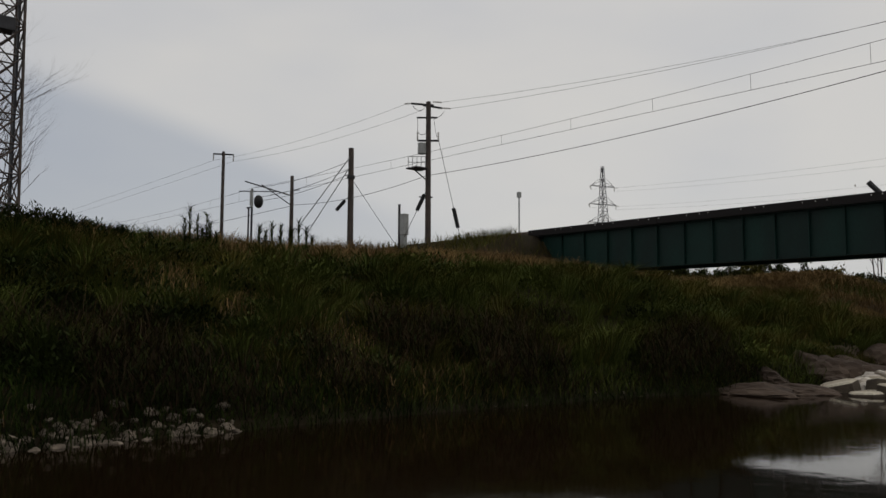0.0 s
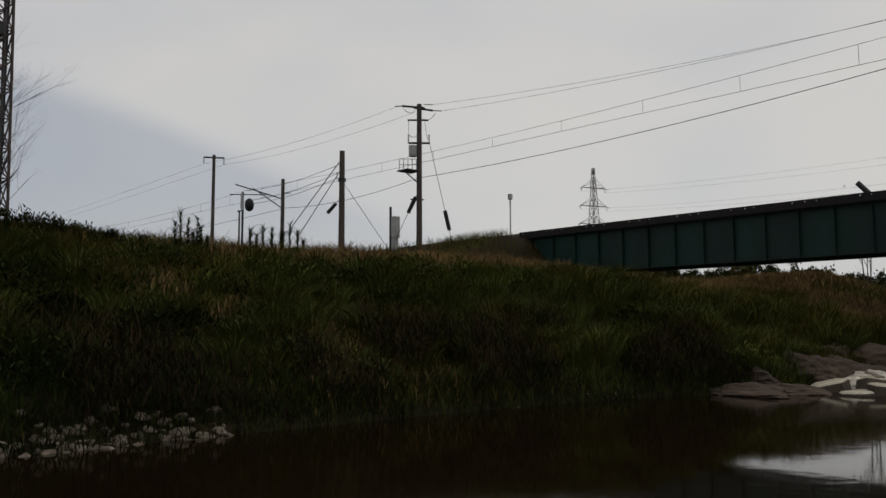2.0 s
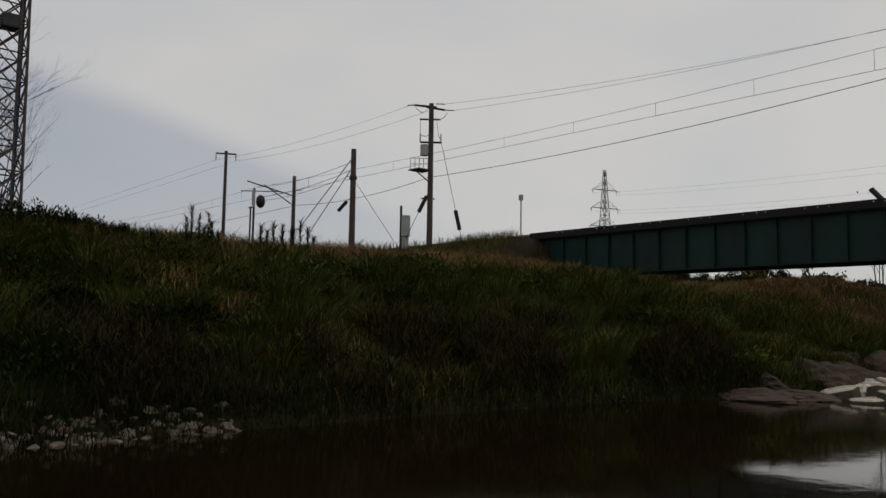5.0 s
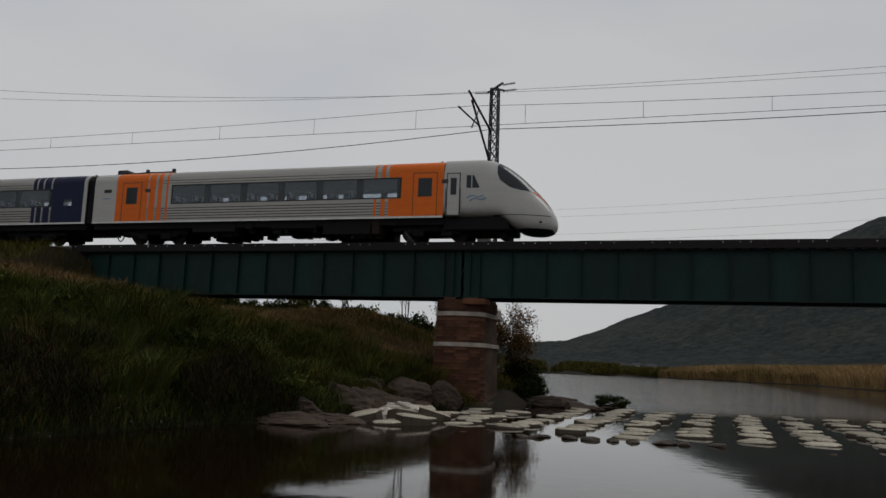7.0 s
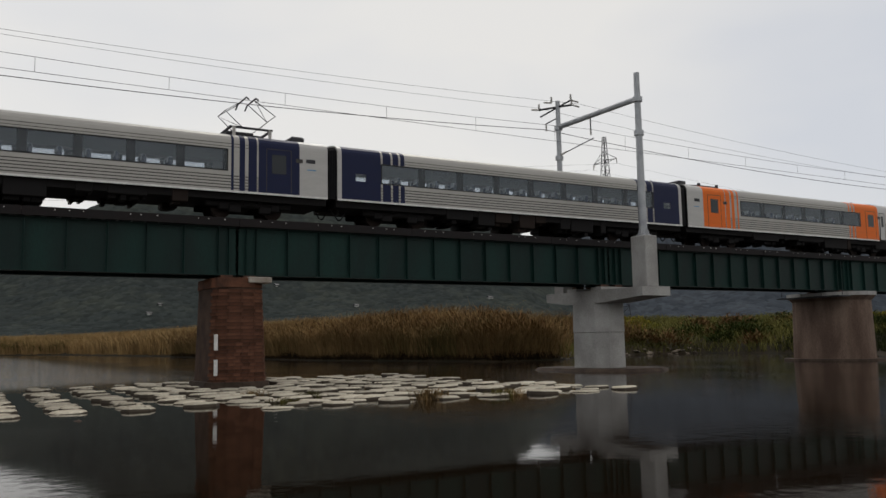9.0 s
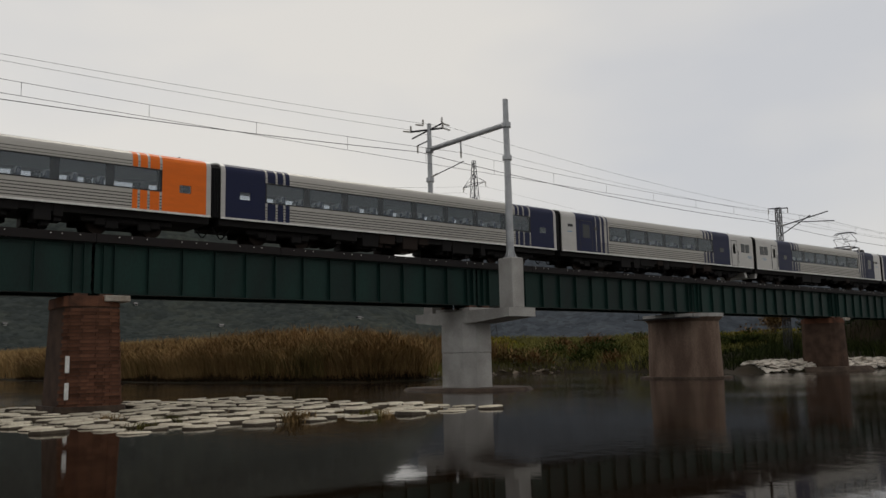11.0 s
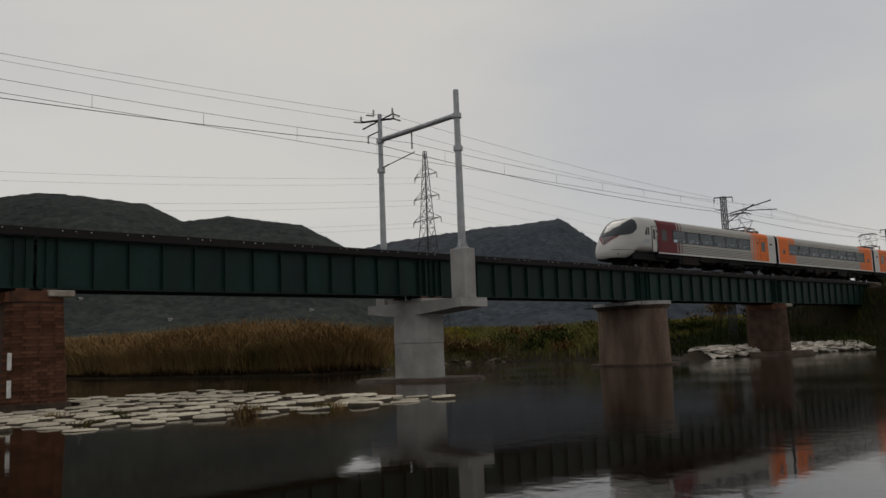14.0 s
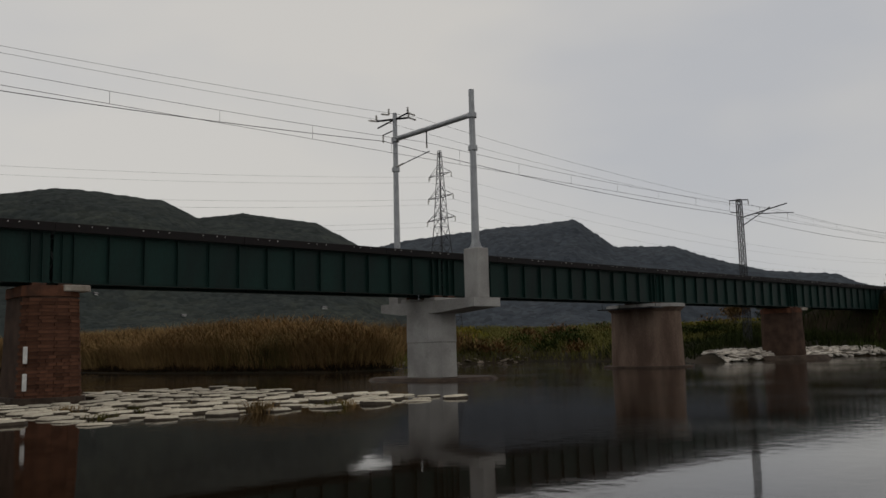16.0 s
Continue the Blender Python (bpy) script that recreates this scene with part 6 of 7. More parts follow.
# tall weeds on the crest
def weed(x, y, h, seed):
    r = random.Random(seed)
    z = float(land(x, y))
    w = thing("tall_weed", (x, y, z), "tall dark leafy weed standing above the grass", "weed", "weeds on the crest")
    st = tube(B(), (x, y, z - 0.1), (x + r.uniform(-0.1, 0.1), y, z + h), 0.014, 0.006, 5)
    part("stem", st, M["leaf"], w)
    n = 110
    zz = np.array([r.uniform(0.15, 1.0) for _ in range(n)])
    pos = np.stack([np.full(n, x), np.full(n, y), z + zz * h], 1)
    lf = blades("leaves", pos, np.array([r.uniform(0.08, 0.22) for _ in range(n)]), 0.011, 1.5, M["leaf"], "", "", seed, kind="stuff")
    lf.parent = w
    lf.matrix_parent_inverse = Matrix.Translation(-Vector((x, y, z)))
    return w


for i, (bearing, dist, h) in enumerate(((64.5, 21.5, 1.15), (64.0, 21.6, 0.95), (63.2, 21.4, 0.8), (63.7, 21.9, 0.6), (59.2, 23.5, 0.8), (58.6, 23.3, 0.75), (57.4, 23.8, 0.95), (56.9, 23.6, 0.75), (58.0, 24, 0.6), (64.8, 21.2, 0.9), (63.4, 21.9, 0.95), (62.8, 21.3, 0.55), (60.0, 23.0, 0.7), (59.6, 23.8, 0.55), (57.9, 23.0, 0.7), (56.5, 23.9, 0.5), (67, 20.6, 0.4),
                                        (72.0, 21, 0.45), (68.5, 21, 0.4), (70.4, 20.8, 0.35))):
    weed(-math.sin(radians(bearing)) * dist, math.cos(radians(bearing)) * dist, h, 70 + i)

# reeds along the far shore
def along(pts, n, depth, rng, first=0.4):
    pts = np.array(pts, float)
    seg = np.diff(pts, axis=0)
    ln = np.hypot(*seg.T)
    k = rng.choice(len(seg), n, p=ln / ln.sum())
    t = rng.random((n, 1))
    nrm = np.stack([-seg[:, 1], seg[:, 0]], 1) / ln[:, None]
    q = pts[k] + seg[k] * t + nrm[k] * (first + depth * rng.random((n, 1)) ** 1.4)
    x, y = q.T
    keep = river_distance(x, y) > 0.1
    x, y = x[keep], y[keep]
    return np.stack([x, y, land(x, y) - 0.05], 1)


rng = np.random.default_rng(21)
shore = along([(31, 140), (31, 77), (36, 53), (42, 53)], 62000, 9, rng)
hh = 2.9 + 0.55 * patch(shore, 0.25, 3) + 0.35 * patch(shore, 0.9, 5) + rng.normal(0, 0.32, len(shore))
tone = patch(shore, 0.33, 4) + 0.5 * patch(shore, 1.1, 8) + rng.normal(0, 0.45, len(shore))
for key, m, f, lab in (("reed", tone > -0.25, 1.0, "tall dry brown reed bed along the shore"), ("young_reed", tone < -0.6, 0.8, "olive-brown young reeds along the shore"),
                       ("russet", (tone <= -0.25) & (tone >= -0.6), 0.9, "russet withered reeds along the shore")):
    blades("reed_bed", shore[m], np.clip(hh[m] * f, 0.9, 4.0), 0.024, 0.75, M[key], lab, "reeds", 60)
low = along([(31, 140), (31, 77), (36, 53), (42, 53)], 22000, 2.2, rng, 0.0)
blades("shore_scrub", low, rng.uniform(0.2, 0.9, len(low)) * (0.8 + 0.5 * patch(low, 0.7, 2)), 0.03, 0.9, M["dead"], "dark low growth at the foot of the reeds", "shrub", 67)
plume = shore[(rng.random(len(shore)) < 0.16) & (tone > -0.4)]
plume = plume + np.stack([rng.normal(0, 0.25, len(plume)), rng.normal(0, 0.25, len(plume)), np.zeros(len(plume))], 1)
plume[:, 2] += 2.2 + 0.5 * patch(plume, 0.25, 3) + 0.3 * patch(plume, 0.9, 5) + rng.normal(0, 0.25, len(plume))
blades("reed_plumes", plume, rng.uniform(0.25, 0.6, len(plume)), 0.05, 1.2, M["russet"], "feathery russet seed heads of the reeds", "reeds", 68)
shore = along([(-20, 352), (8, 300), (26, 238), (31, 140)], 32000, 40, rng)
blades("reed_bed", shore, rng.uniform(2.2, 4.2, len(shore)), 0.10, 0.5, M["reed"], "tall dry brown reed bed up the river", "reeds", 61)
shore = along([(-88, 388), (-72, 394), (-20, 352), (8, 300), (26, 238)], 26000, 26, rng, 1)
blades("far_woodland", shore, rng.uniform(1.6, 3.6, len(shore)) * (0.9 + 0.4 * patch(shore, 0.06, 4)), 0.13, 0.8, M["olive"], "olive thicket on the shore up the river", "shrub", 66)
shore = along([(-24, 110), (-70, 320), (-88, 388)], 16000, 24, rng, 0.2)
blades("far_woodland", shore, rng.uniform(1.0, 2.6, len(shore)) * (0.9 + 0.4 * patch(shore, 0.08, 4)), 0.10, 0.8, M["olive"], "olive thicket on the west shore up the river", "shrub", 69)
p, d, r2 = scatter(50000, 42, 100, 44, 92, 22, 0.1)
blades("meadow", p, r2.uniform(0.6, 1.7, len(p)) * (0.8 + 0.4 * patch(p, 0.3, 2)), 0.027, 0.75, M["meadow"], "rank green meadow on the far shore", "grass", 62)
p, d, r2 = scatter(15000, 42, 100, 50, 100, 23, 2)
p = p[patch(p, 0.16, 6) > 0.22]
blades("blossom", p + np.array([[0, 0, 0.9]]), r2.uniform(0.2, 0.5, len(p)), 0.05, 0.8, M["yellow"], "yellow flowering weeds in the meadow", "flowers", 63)
p, d, r2 = scatter(60000, 50, 130, 20, 52, 24, 0.35)
k = p[:, 1] > np.interp(p[:, 0], [57, 62, 76, 92], [37, 36, 34, 27])
p, d = p[k], d[k]
blades("far_bank_scrub", p, r2.uniform(0.6, 1.9, len(p)) * (0.7 + 0.5 * patch(p, 0.4, 8)), 0.025, 0.8, M["leaf"], "dark scrub on the far river bank", "shrub", 64)
p, d, r2 = scatter(26000, 78, 130, 12, 33, 26, 0.2)
blades("far_bank_scrub", p, r2.uniform(0.5, 1.5, len(p)) * (0.8 + 0.5 * patch(p, 0.4, 3)), 0.03, 0.8, M["mid_leaf"], "dark scrub on the slope of the far railway bank", "shrub", 76)
c, cd, rng = scatter(70, 44, 88, 46, 72, 27, 1.0)
for key, m, lab in (("mid_leaf", c[:, 0] % 2 < 1.3, "green bushes in the far meadow"), ("russet", c[:, 0] % 2 >= 1.3, "russet withered bushes in the far meadow")):
    clumps(c[m], rng.uniform(0.8, 1.9, m.sum()), 420, 0.32, key, lab, 77)
p, d, r2 = scatter(9000, 36, 62, 53, 75, 25, 3)
blades("reed_bed", p, r2.uniform(2.0, 3.2, len(p)), 0.035, 0.4, M["russet"], "russet tall weeds behind the pier", "reeds", 65)


# trees
def tree(name, x, y, h, crown, label, category, group, seed, leaf="leaf", leaves=900, bare=False, leaf_w=0.07, limb_n=7, z=None, bush=False, dome=False):
    """A tapered trunk with forked limbs; leaves sit in loose clumps at the ends of the limbs, or in a rounded dome of clumps."""
    r = random.Random(seed)
    z = float(land(x, y)) if z is None else z
    t = thing(name, (x, y, z), label, category, group)
    b = B()
    ends = []

    def grow(p, d, length, rad, depth):
        q = p + d * length
        tube(b, p, q, rad, rad * 0.62, 6 if depth < 2 else 4)
        if depth >= ((6 if h > 7 else 5) if bare else 3):
            ends.append(q)
            return
        for _ in range(r.choice((2, 3)) if depth else limb_n):
            f = r.uniform(0.45, 1.0) if depth else (r.uniform(0.02, 0.6) if bush else r.uniform(0.35, 1.0))
            nd = (d + Vector((r.uniform(-1, 1), r.uniform(-1, 1), r.uniform(-0.15, 0.55))) * ((0.62 if bare else 0.75) if depth else (1.5 if bush else 0.6 if h > 7 else 0.85))).normalized()
            grow(p.lerp(q, f), nd, length * r.uniform(0.5, 0.72), rad * 0.5 * (1.15 - 0.4 * f), depth + 1)
        ends.append(q)
    grow(Vector((x, y, z - 0.2)), Vector((r.uniform(-0.05, 0.05), r.uniform(-0.05, 0.05), 1)).normalized(), h * (0.42 if bush else 0.55), h * (0.0085 if bare else 0.013 if bush else 0.024), 0)
    part("trunk", b, M["bark"], t)
    if leaves:
        rng = np.random.default_rng(seed)
        e = np.array([tuple(v) for v in ends])
        c = e[rng.integers(0, len(e), leaves)] + rng.normal(0, crown * (0.09 if bush else 0.14), (leaves, 3))
        if dome:
            hub = rng.normal(0, 1, (46, 3))
            hub = hub / np.linalg.norm(hub, axis=1)[:, None] * rng.uniform(0.62, 0.88, (46, 1))
            c = hub[rng.integers(0, 46, leaves)] + rng.normal(0, 0.12, (leaves, 3))
            c = c * np.array([[crown * 0.5, crown * 0.5, h * 0.46]]) + np.array([[x, y, z + h * 0.5]])
        c[:, 2] = np.maximum(c[:, 2], z + 0.2)
        cr = blades("crown", c, rng.uniform(0.6, 1.3, leaves) * leaf_w * 3.2, leaf_w, 1.2, M[leaf], "", "", seed)
        cr.parent = t
        cr.matrix_parent_inverse = Matrix.Translation(-Vector((x, y, z)))
    return t


tree("bare_tree", -48.9, 10.2, 12.5, 4, "bare grey tree with fine twigs beside the tower", "tree", "", 5, leaves=0, bare=True, limb_n=15)
tree("bare_tree", -50.3, 12.6, 9.5, 4, "bare grey tree with fine twigs beside the tower", "tree", "", 6, leaves=0, bare=True, limb_n=13)
tree("riverside_bush", -10.5, 41.5, 6.4, 2.6, "russet and olive riverside bush behind the pier", "bush", "bushes by the river", 7, "russet", 9000, leaf_w=0.026, limb_n=10, bush=True)
tree("riverside_bush", -11.4, 42.6, 6.2, 2.8, "russet and olive riverside bush behind the pier", "bush", "bushes by the river", 17, "russet", 9000, leaf_w=0.028, limb_n=11, bush=True)
tree("riverside_bush", -9.3, 43.5, 2.8, 2.6, "dark green riverside bush behind the pier", "bush", "bushes by the river", 8, "leaf", 5000, leaf_w=0.035, limb_n=9, bush=True)
tree("riverside_bush", -7.9, 38.4, 1.8, 2.2, "dark green riverside bush behind the pier", "bush", "bushes by the river", 9, "leaf", 4000, leaf_w=0.03, limb_n=9, bush=True)
for i, (x, y, h) in enumerate(((-15.6, 43.0, 4.2), (-16.8, 45.5, 4.6), (-14.2, 44.5, 3.8), (-17.6, 48.0, 4.0))):
    tree("sapling", x, y, h, 2, "thin bare sapling with a few dry leaves", "tree", "saplings by the bridge", 30 + i, "russet", 60, bare=True, leaf_w=0.05, limb_n=4)
r = random.Random(3)
for i in range(29):
    b_ = 17.5 + i * 0.62
    dist = 105 + r.uniform(-8, 10)
    el = 4.35 if b_ > 24 else 3.1 + (b_ - 17.5) * 0.16
    x, y = -math.sin(radians(b_)) * dist, math.cos(radians(b_)) * dist
    z = float(land(x, y))
    top = 1.55 + dist * math.tan(radians(el)) + r.uniform(-1.1, 0.4)
    tree("round_tree", x, y, max(top - z, 2.5), 4.2, "round dark evergreen tree beyond the bank", "tree", "trees beyond the bank", 100 + i, "leaf" if i % 4 else "olive", 2000, leaf_w=0.085, limb_n=6, z=z, dome=True)
for i in range(16):
    x, y = 88 + i * 4.5, 44 + r.uniform(-3, 6) - 0.5 * i
    tree("scrub_tree", x, y, r.uniform(2.4, 3.8) + (2.0 if y < 38 else 0.5), 3.0, "dense dark scrub tree beside the railway", "tree", "trees beside the railway", 130 + i, "leaf" if i % 3 else "russet", 1900, leaf_w=0.07, limb_n=9)
tree("island_bush", -3.9, 36.0, 0.75, 1.5, "small dark bush on a river stone", "bush", "bushes by the river", 10, "leaf", 1100, leaf_w=0.03, limb_n=8, z=-0.1, bush=True, dome=True)


# stones
def stone_mesh(name, seed, material, rough=0.22, level=3):
    """A broken lump: a ball cut by a few planes and roughened at three scales."""
    r = random.Random(seed)
    b = B()
    bmesh.ops.create_icosphere(b, subdivisions=level, radius=0.5)
    cuts = [(Vector((r.gauss(0, 1), r.gauss(0, 1), r.gauss(0.2, 0.8))).normalized(), r.uniform(0.27, 0.42)) for _ in range(9)]
    for v in b.verts:
        for nrm, dist in cuts:
            over = v.co.dot(nrm) - dist
            if over > 0:
                v.co -= nrm * over * 0.9
        v.co *= 1 + rough * noise.noise(v.co * 2.2 + Vector((seed * 7.1, 0, 0))) + 0.45 * rough * noise.noise(v.co * 7.0 + Vector((0, seed * 3.3, 0))) + 0.35 * rough * noise.noise(v.co * 15.0 + Vector((seed, 0, 0)))
        v.co.z *= 0.8
    return mesh_of(name, b, material)


def stones(name, n, place, size, label, category, group, material, seed, flat=1.0):
    r = random.Random(seed)
    shapes = [stone_mesh(name, seed + k, material, 0.3, 2) for k in range(6)]
    for i in range(n):
        x, y = place(r)
        s = size(r)
        ob = tagged(new(name, shapes[i % 6]), label, category, group)
        ob.location = (x, y, max(float(land(x, y)), -0.12) + s * 0.12 * flat)
        ob.rotation_euler = (r.uniform(-0.3, 0.3), r.uniform(-0.3, 0.3), r.uniform(0, 6.28))
        ob.scale = (s * r.uniform(0.8, 1.3), s * r.uniform(0.8, 1.2), s * r.uniform(0.6, 0.9) * flat)


stones("shore_stone", 230, lambda r: (-11.56 + r.gauss(0, 0.24), 2.2 + 4.2 * r.random() ** 1.3), lambda r: r.uniform(0.09, 0.27), "pale grey-brown stone at the water's edge", "stone", "stones at the water's edge", M["pale_rock"], 40)
stones("shore_pebble", 60, lambda r: (-11.5 + r.gauss(0, 0.25), r.uniform(5.5, 19)), lambda r: r.uniform(0.04, 0.11), "small pale stone at the water's edge", "stone", "stones at the water's edge", M["pale_rock"], 44)
# big rocks at the foot of the bank: place, size, height of the middle
for i, (x, y, w, d_, h, z, name) in enumerate((
        (-9.7, 18.9, 2.3, 1.5, 0.5, 0.06, "rock_slab"), (-9.2, 20.2, 1.8, 1.3, 0.36, 0.05, "rock_slab"), (-10.4, 20.7, 2.3, 1.8, 0.7, 0.25, "rock_slab"),
        (-10.0, 22.7, 2.4, 2.0, 1.45, 0.38, "boulder"), (-9.7, 24.6, 2.2, 1.8, 1.0, 0.32, "boulder"), (-9.7, 27.0, 2.5, 2.1, 1.5, 0.35, "boulder"),
        (-9.0, 25.8, 1.3, 1.1, 0.6, 0.12, "boulder"), (-9.3, 29.4, 2.2, 1.9, 1.3, 0.3, "boulder"), (-9.2, 22.0, 1.0, 0.8, 0.5, 0.1, "boulder"), (-11.3, 24.2, 2.8, 2.2, 1.3, 0.25, "boulder"), (-11.0, 26.4, 2.8, 2.2, 1.5, 0.3, "boulder"),
        (-5.0, 35.0, 2.0, 1.4, 0.55, 0.02, "boulder"), (-6.2, 36.4, 2.6, 1.8, 0.75, 0.1, "boulder"), (-3.9, 36.0, 1.7, 1.1, 0.4, 0.0, "rock_slab"))):
    lab = "low flat brown rock slab at the water's edge" if name == "rock_slab" else "large rough dark brown boulder below the bank"
    ob = tagged(new(name, stone_mesh(name, 300 + i, M["rock"], 0.26, 4)), lab, "rock", "rocks below the bank")
    ob.location, ob.scale, ob.rotation_euler = (x, y, z), (w, d_, h * 1.25), (0.06 * (i % 3), 0.08 * (i % 2), 1.1 * i)
r = random.Random(71)
slabs = [stone_mesh("white_rubble", 71 + k, M["rubble"], 0.22, 2) for k in range(6)]
for i in range(26):
    ob = tagged(new("white_rubble", slabs[i % 6]), "whitish broken concrete slab below the bank", "stone", "rubble below the bank")
    u = r.random()
    ob.location = (-8.95 + r.gauss(0, 0.45), 22.3 + 2.2 * u, 0.08 + 0.34 * u * r.random())
    w_ = r.uniform(0.5, 0.95)
    ob.scale, ob.rotation_euler = (w_, w_ * r.uniform(0.6, 0.9), 0.36 * w_), (r.uniform(-0.35, 0.35), r.uniform(-0.35, 0.35), r.uniform(0, 6.3))
for i in range(13):
    ob = tagged(new("river_stone", slabs[i % 6].copy()), "dark wet stone breaking the water below the weir", "stone", "stones in the river")
    ob.data.materials[0] = M["wet_shaded_block"]
    w_ = r.uniform(0.22, 0.6)
    ob.location = (-4.6 + 4.6 * i / 12 + r.uniform(-0.2, 0.2), 19.35 + 0.05 * i + r.uniform(-0.12, 0.3), 0.02)
    ob.scale, ob.rotation_euler = (w_, w_ * 0.7, 0.4 * w_), (0, 0, r.uniform(0, 6.3))
stones("river_stone", 26, lambda r: (r.uniform(-6, 6), r.uniform(19.6, 21.2)), lambda r: r.uniform(0.12, 0.42), "dark wet stone in the river", "stone", "stones in the river", M["rock"], 56)
stones("far_rubble", 380, lambda r: (lambda x: (x, float(np.interp(x, [57, 62, 76, 92], [35.2, 34, 32, 25])) + 0.1 + 1.9 * r.random()))(60.2 + 20.3 * r.random()), lambda r: r.uniform(0.6, 1.05), "whitish rubble block round the far pier", "stone", "rubble round the far pier", M["rubble"], 60, 0.42)
stones("far_shore_stone", 50, lambda r: (lambda t: (42 + t * 24 + r.uniform(-1, 1), 53.5 + 8 * min(t * 2.4, 1) + r.uniform(-0.6, 0.6)))(r.random()), lambda r: r.uniform(0.4, 0.9), "pale stone on the far shore", "stone", "stones on the far shore", M["pale_rock"], 64, 0.5)


# concrete bed-protection blocks
def block_mesh(w, l, name="block"):
    hexagon = ((-w / 2, 0), (-w * 0.3, -l / 2), (w * 0.3, -l / 2), (w / 2, 0), (w * 0.3, l / 2), (-w * 0.3, l / 2))
    ring = lambda s, z: [(x * s, y * s, z) for x, y in hexagon]
    b = B()
    rows = [[b.verts.new(v) for v in ring(s, z)] for s, z in ((0.98, -0.5), (1.0, 0.02), (0.985, 0.055), (0.86, 0.095))]
    for a, c in zip(rows, rows[1:]):
        for i in range(6):
            b.faces.new((a[i], a[(i + 1) % 6], c[(i + 1) % 6], c[i]))
    b.faces.new(rows[-1]).material_index = 0
    # pale upper faces; sides take the darker wet tone with their shade painted in
    for f in b.faces:
        f.material_index = 0 if f.calc_center_median().z > 0.07 else 1
    return mesh_of(name, b, [M["block"], M["wet_shaded_block"]])


weir = thing("river_weir", (5, 28, 0), "rows of pale six-sided concrete blocks across the river bed", "weir")
r = random.Random(8)
big, small_ = block_mesh(0.98, 0.72), block_mesh(0.66, 0.56)
mid_, slim = block_mesh(0.90, 0.60), block_mesh(0.50, 0.46)


def put_block(me, x, y):
    near_pier = any(abs(x - q) < 1.5 and abs(y - TRACK_Y) < 2.3 for q in PIERS)
    if near_pier or r.random() < 0.06 or river_distance(np.array([x]), np.array([y]))[0] > -0.2:
        return
    ob = new("block", me)
    ob.parent = weir
    ob.location = (x - 5 + r.uniform(-0.11, 0.11), y - 28 + r.uniform(-0.1, 0.1), r.uniform(-0.06, 0.035))
    size = r.uniform(0.88, 1.08)
    ob.scale = (size, size * r.uniform(0.9, 1.1), 1)
    ob.rotation_euler = (r.uniform(-0.05, 0.05), r.uniform(-0.05, 0.05), r.uniform(-0.12, 0.12))


for c in range(10):
    x0 = -8.0 + 1.52 * c
    for k in range(1 if c else 0, 12):
        y = 20.6 + 1.3 * k + 0.5 * (c % 2) - (0.8 if c in (3, 4) else 0)
        if x0 < -5 and y > 30:
            continue
        put_block(mid_, x0 + 0.02 * k, y)
        if r.random() < 0.75:
            put_block(slim, x0 + 0.02 * k + 0.06, y + 0.66)
for c in range(15):
    x0 = 7.1 + 0.80 * c
    for k in range(13):
        y = 20.4 + 1.36 * k + 0.68 * (c % 2) - 0.03 * c
        if y > 38.5 - 0.06 * c or (c > 12 and k > 4 and r.random() < 0.4):
            continue
        put_block(big if c % 2 == 0 else small_, x0, y)
for x, y in ((-8.9, 21.4), (-8.1, 22.4), (-8.9, 23.2), (-7.4, 21.2), (-8.3, 24.4), (-8.8, 25.0), (-7.6, 23.6)):
    ob = new("block", big)
    ob.parent = weir
    ob.location = (x - 5, y - 28, 0.15)
    ob.rotation_euler = (r.uniform(-0.35, 0.35), r.uniform(-0.3, 0.3), r.uniform(-0.6, 0.6))


# dry weeds that root between the blocks
rng = np.random.default_rng(90)
for i, (x, y, n, h) in enumerate(((11.4, 20.2, 220, 0.45), (13.6, 20.0, 130, 0.3), (14.2, 20.4, 110, 0.25), (9.2, 23.4, 110, 0.3), (8.3, 25.5, 90, 0.3), (7.9, 22.0, 90, 0.22))):
    p = np.stack([rng.normal(x, 0.2, n), rng.normal(y, 0.14, n), np.full(n, 0.0)], 1)
    blades("weir_weed", p, rng.uniform(0.4, 1.0, n) * h, 0.010, 1.2, M["straw" if i % 2 == 0 else "olive"], "tuft of dry weed between the weir blocks", "weed", 91 + i, kind="")


# distant houses
def house(x, y, w, d_, h, seed, z=None):
    r = random.Random(seed)
    z = (float(land(x, y)) if z is None else z) - 0.3
    t = thing("house", (x, y, z), "small distant pale house with a dark roof", "house", "houses across the river")
    part("wall", bx(B(), x - w / 2, x + w / 2, y - d_ / 2, y + d_ / 2, z, z + h), M["white"], t)
    part("roof", prism(B(), [(y - d_ / 2 - 0.5, z + h), (y + d_ / 2 + 0.5, z + h), (y, z + h + d_ * 0.32)], "x", x - w / 2 - 0.4, x + w / 2 + 0.4), M["dark_steel"], t)
    for k in range(2):
        wx = x - w / 4 + k * w / 2
        part("window", bx(B(), wx - 0.8, wx + 0.8, y - d_ / 2 - 0.06, y - d_ / 2 - 0.003, z + h * 0.45, z + h * 0.75), M["under"], t)


for i, (bearing, dist) in enumerate(((6.5, 404), (5.65, 408), (5.05, 402), (4.6, 404), (3.6, 398))):
    house(-math.sin(radians(bearing)) * dist, math.cos(radians(bearing)) * dist, 2.6 + i % 3 * 1.1, 4, 1.5 + 0.5 * (i % 2), i)


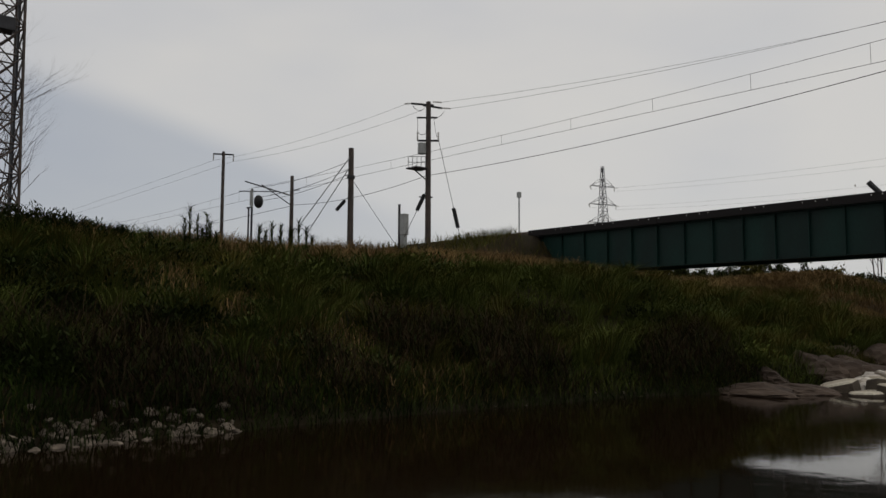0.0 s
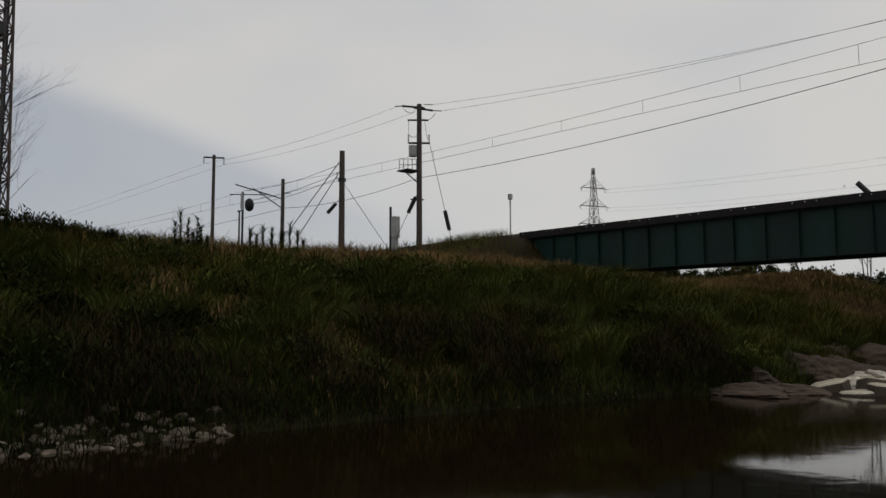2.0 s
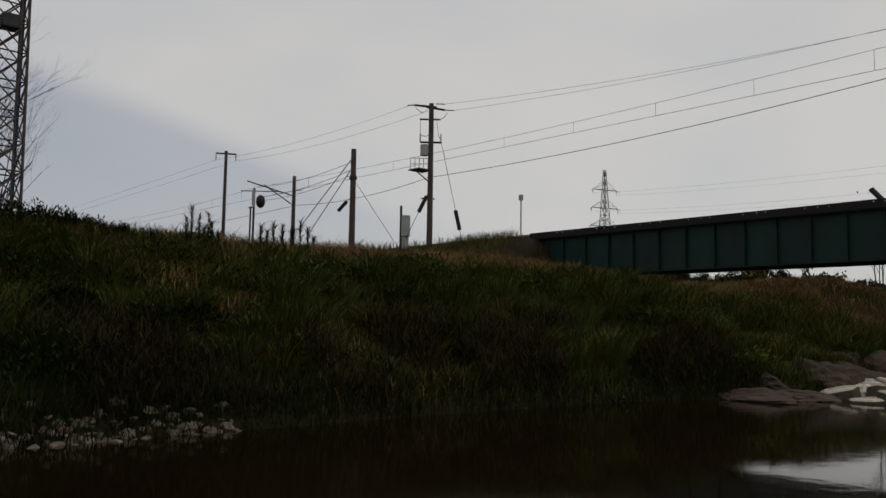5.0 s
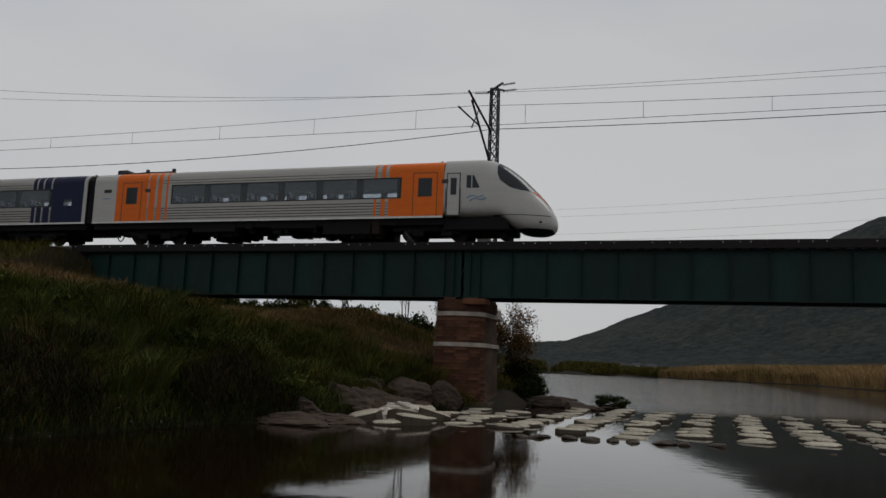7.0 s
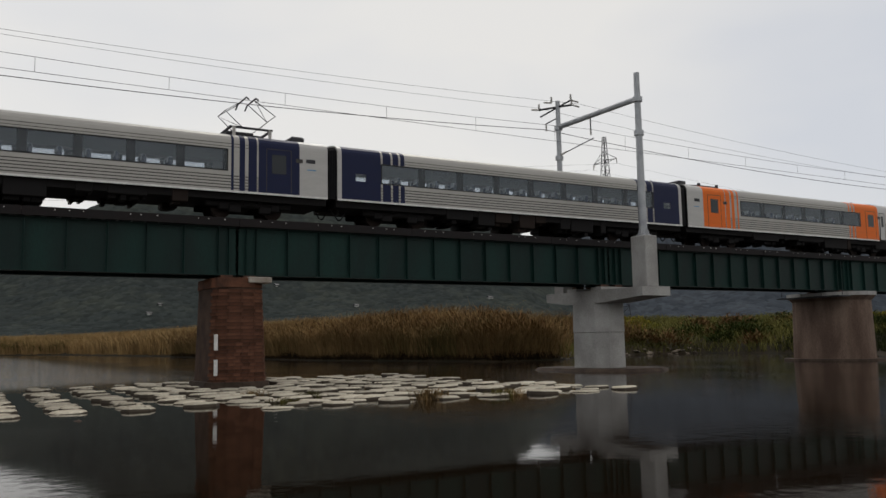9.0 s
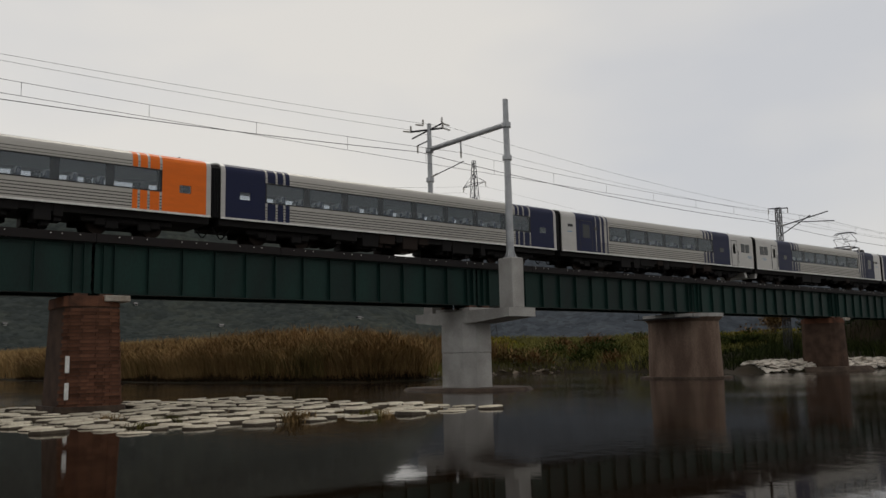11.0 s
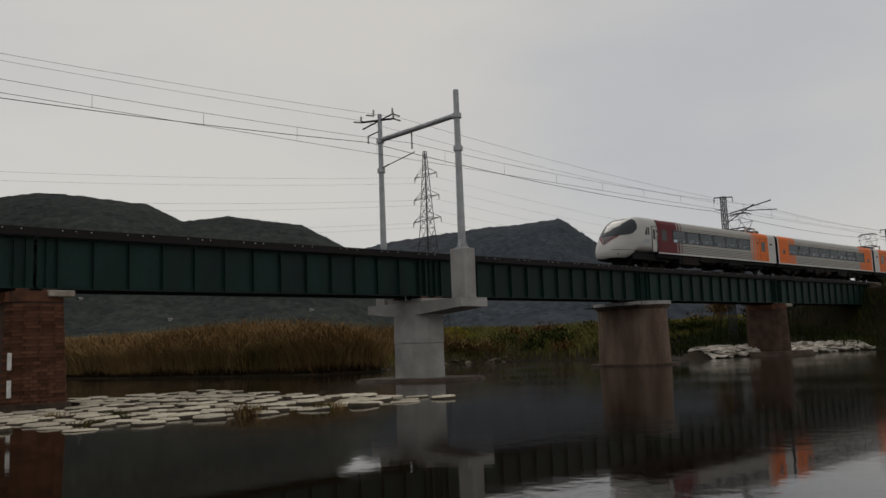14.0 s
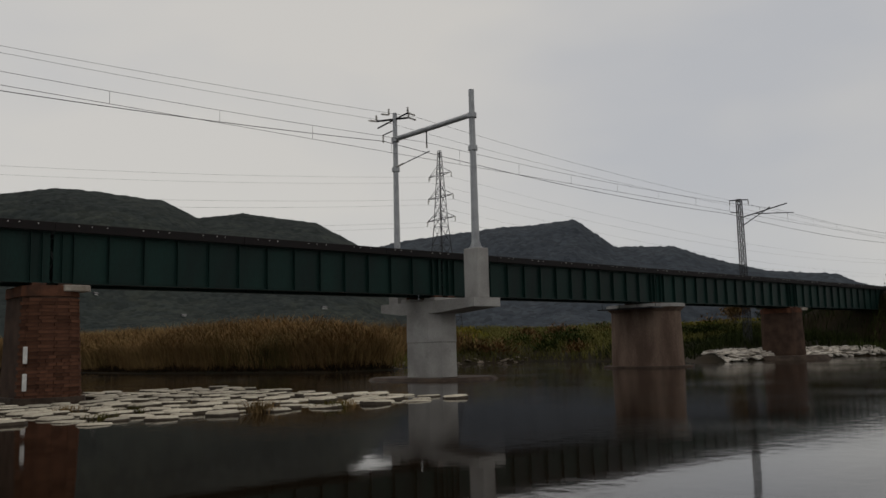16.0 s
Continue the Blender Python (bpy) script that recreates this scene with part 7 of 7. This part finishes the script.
# farmhouses on the lower slope of the hill: bearing, height as seen in degrees
for i, (bearing, up) in enumerate(((-11.8, 2.75), (-11.2, 2.2), (-33.6, 3.1), (-19.2, 3.9), (-24.6, 2.6))):
    h0 = [(v.co.x, v.co.y, v.co.z) for v in hill_near.data.vertices if abs(math.degrees(math.atan2(-v.co.x, v.co.y)) - bearing) < 0.06]
    x, y, z = min(h0, key=lambda q: abs(math.degrees(math.atan2(q[2] - 1.55, math.hypot(q[0], q[1]))) - up))
    house(x, y, 1.6 + i % 3 * 0.5, 3, 0.9, 40 + i, z - 0.3)


# ---- bricks of the piers ----
def lay_bricks(pier, rings, z0, z1, budget):
    """Courses of bricks on the faces of a pier that look down the river; the topmost courses are one mesh."""
    shape, count, course, z = {}, 0, 0, 0.22
    rest = B()
    r = random.Random(4)
    while z < z1 - 0.42:
        half = [Vector((x, y, z)) for x, y in rings(z)][:7]
        for a, b_ in zip(half, half[1:]):
            ln = (b_ - a).length
            n = max(1, round(ln / 0.36))
            key, d_ = round(ln / n, 2), (b_ - a).normalized()
            for i in range(n):
                c = a.lerp(b_, (i + 0.5) / n) + d_ * (0.045 if course % 2 else -0.045)
                turn = math.atan2(d_.y, d_.x)
                proud = r.uniform(-0.012, 0.004)
                if count < budget:
                    if key not in shape:
                        shape[key] = mesh_of("brick", bx(B(), -ln / n / 2 + 0.008, ln / n / 2 - 0.008, -0.012, 0.06, -0.056, 0.056), M["brick"])
                    ob = new("brick", shape[key])
                    ob.parent = pier
                    ob.location = c - BASE[pier.name] - Vector((d_.y, -d_.x, 0)) * -proud
                    ob.rotation_euler = (0, 0, turn)
                    count += 1
                else:
                    k = len(rest.verts)
                    g = bmesh.ops.create_cube(rest, size=1.0)
                    bmesh.ops.transform(rest, matrix=Matrix.Translation(c) @ Matrix.Rotation(turn, 4, "Z") @ Matrix.Translation((0, 0.024 + proud, 0)) @ Matrix.Diagonal((ln / n - 0.016, 0.072, 0.112, 1)), verts=g["verts"])
        z += 0.128
        course += 1
    tagged(part("upper_brickwork", rest, M["brick_rest"], pier), kind="stuff")


M["brick_rest"] = mat("red_brick_courses", (0.150, 0.064, 0.037), (0.055, 0.029, 0.020), 1.5, 0.9, bump=0.4, fine=35, vary=-0.4, spec=0.15)
for pier, rings, z0, z1 in brick_walls[:2]:
    lay_bricks(pier, rings, z0, z1, 300)
motions()
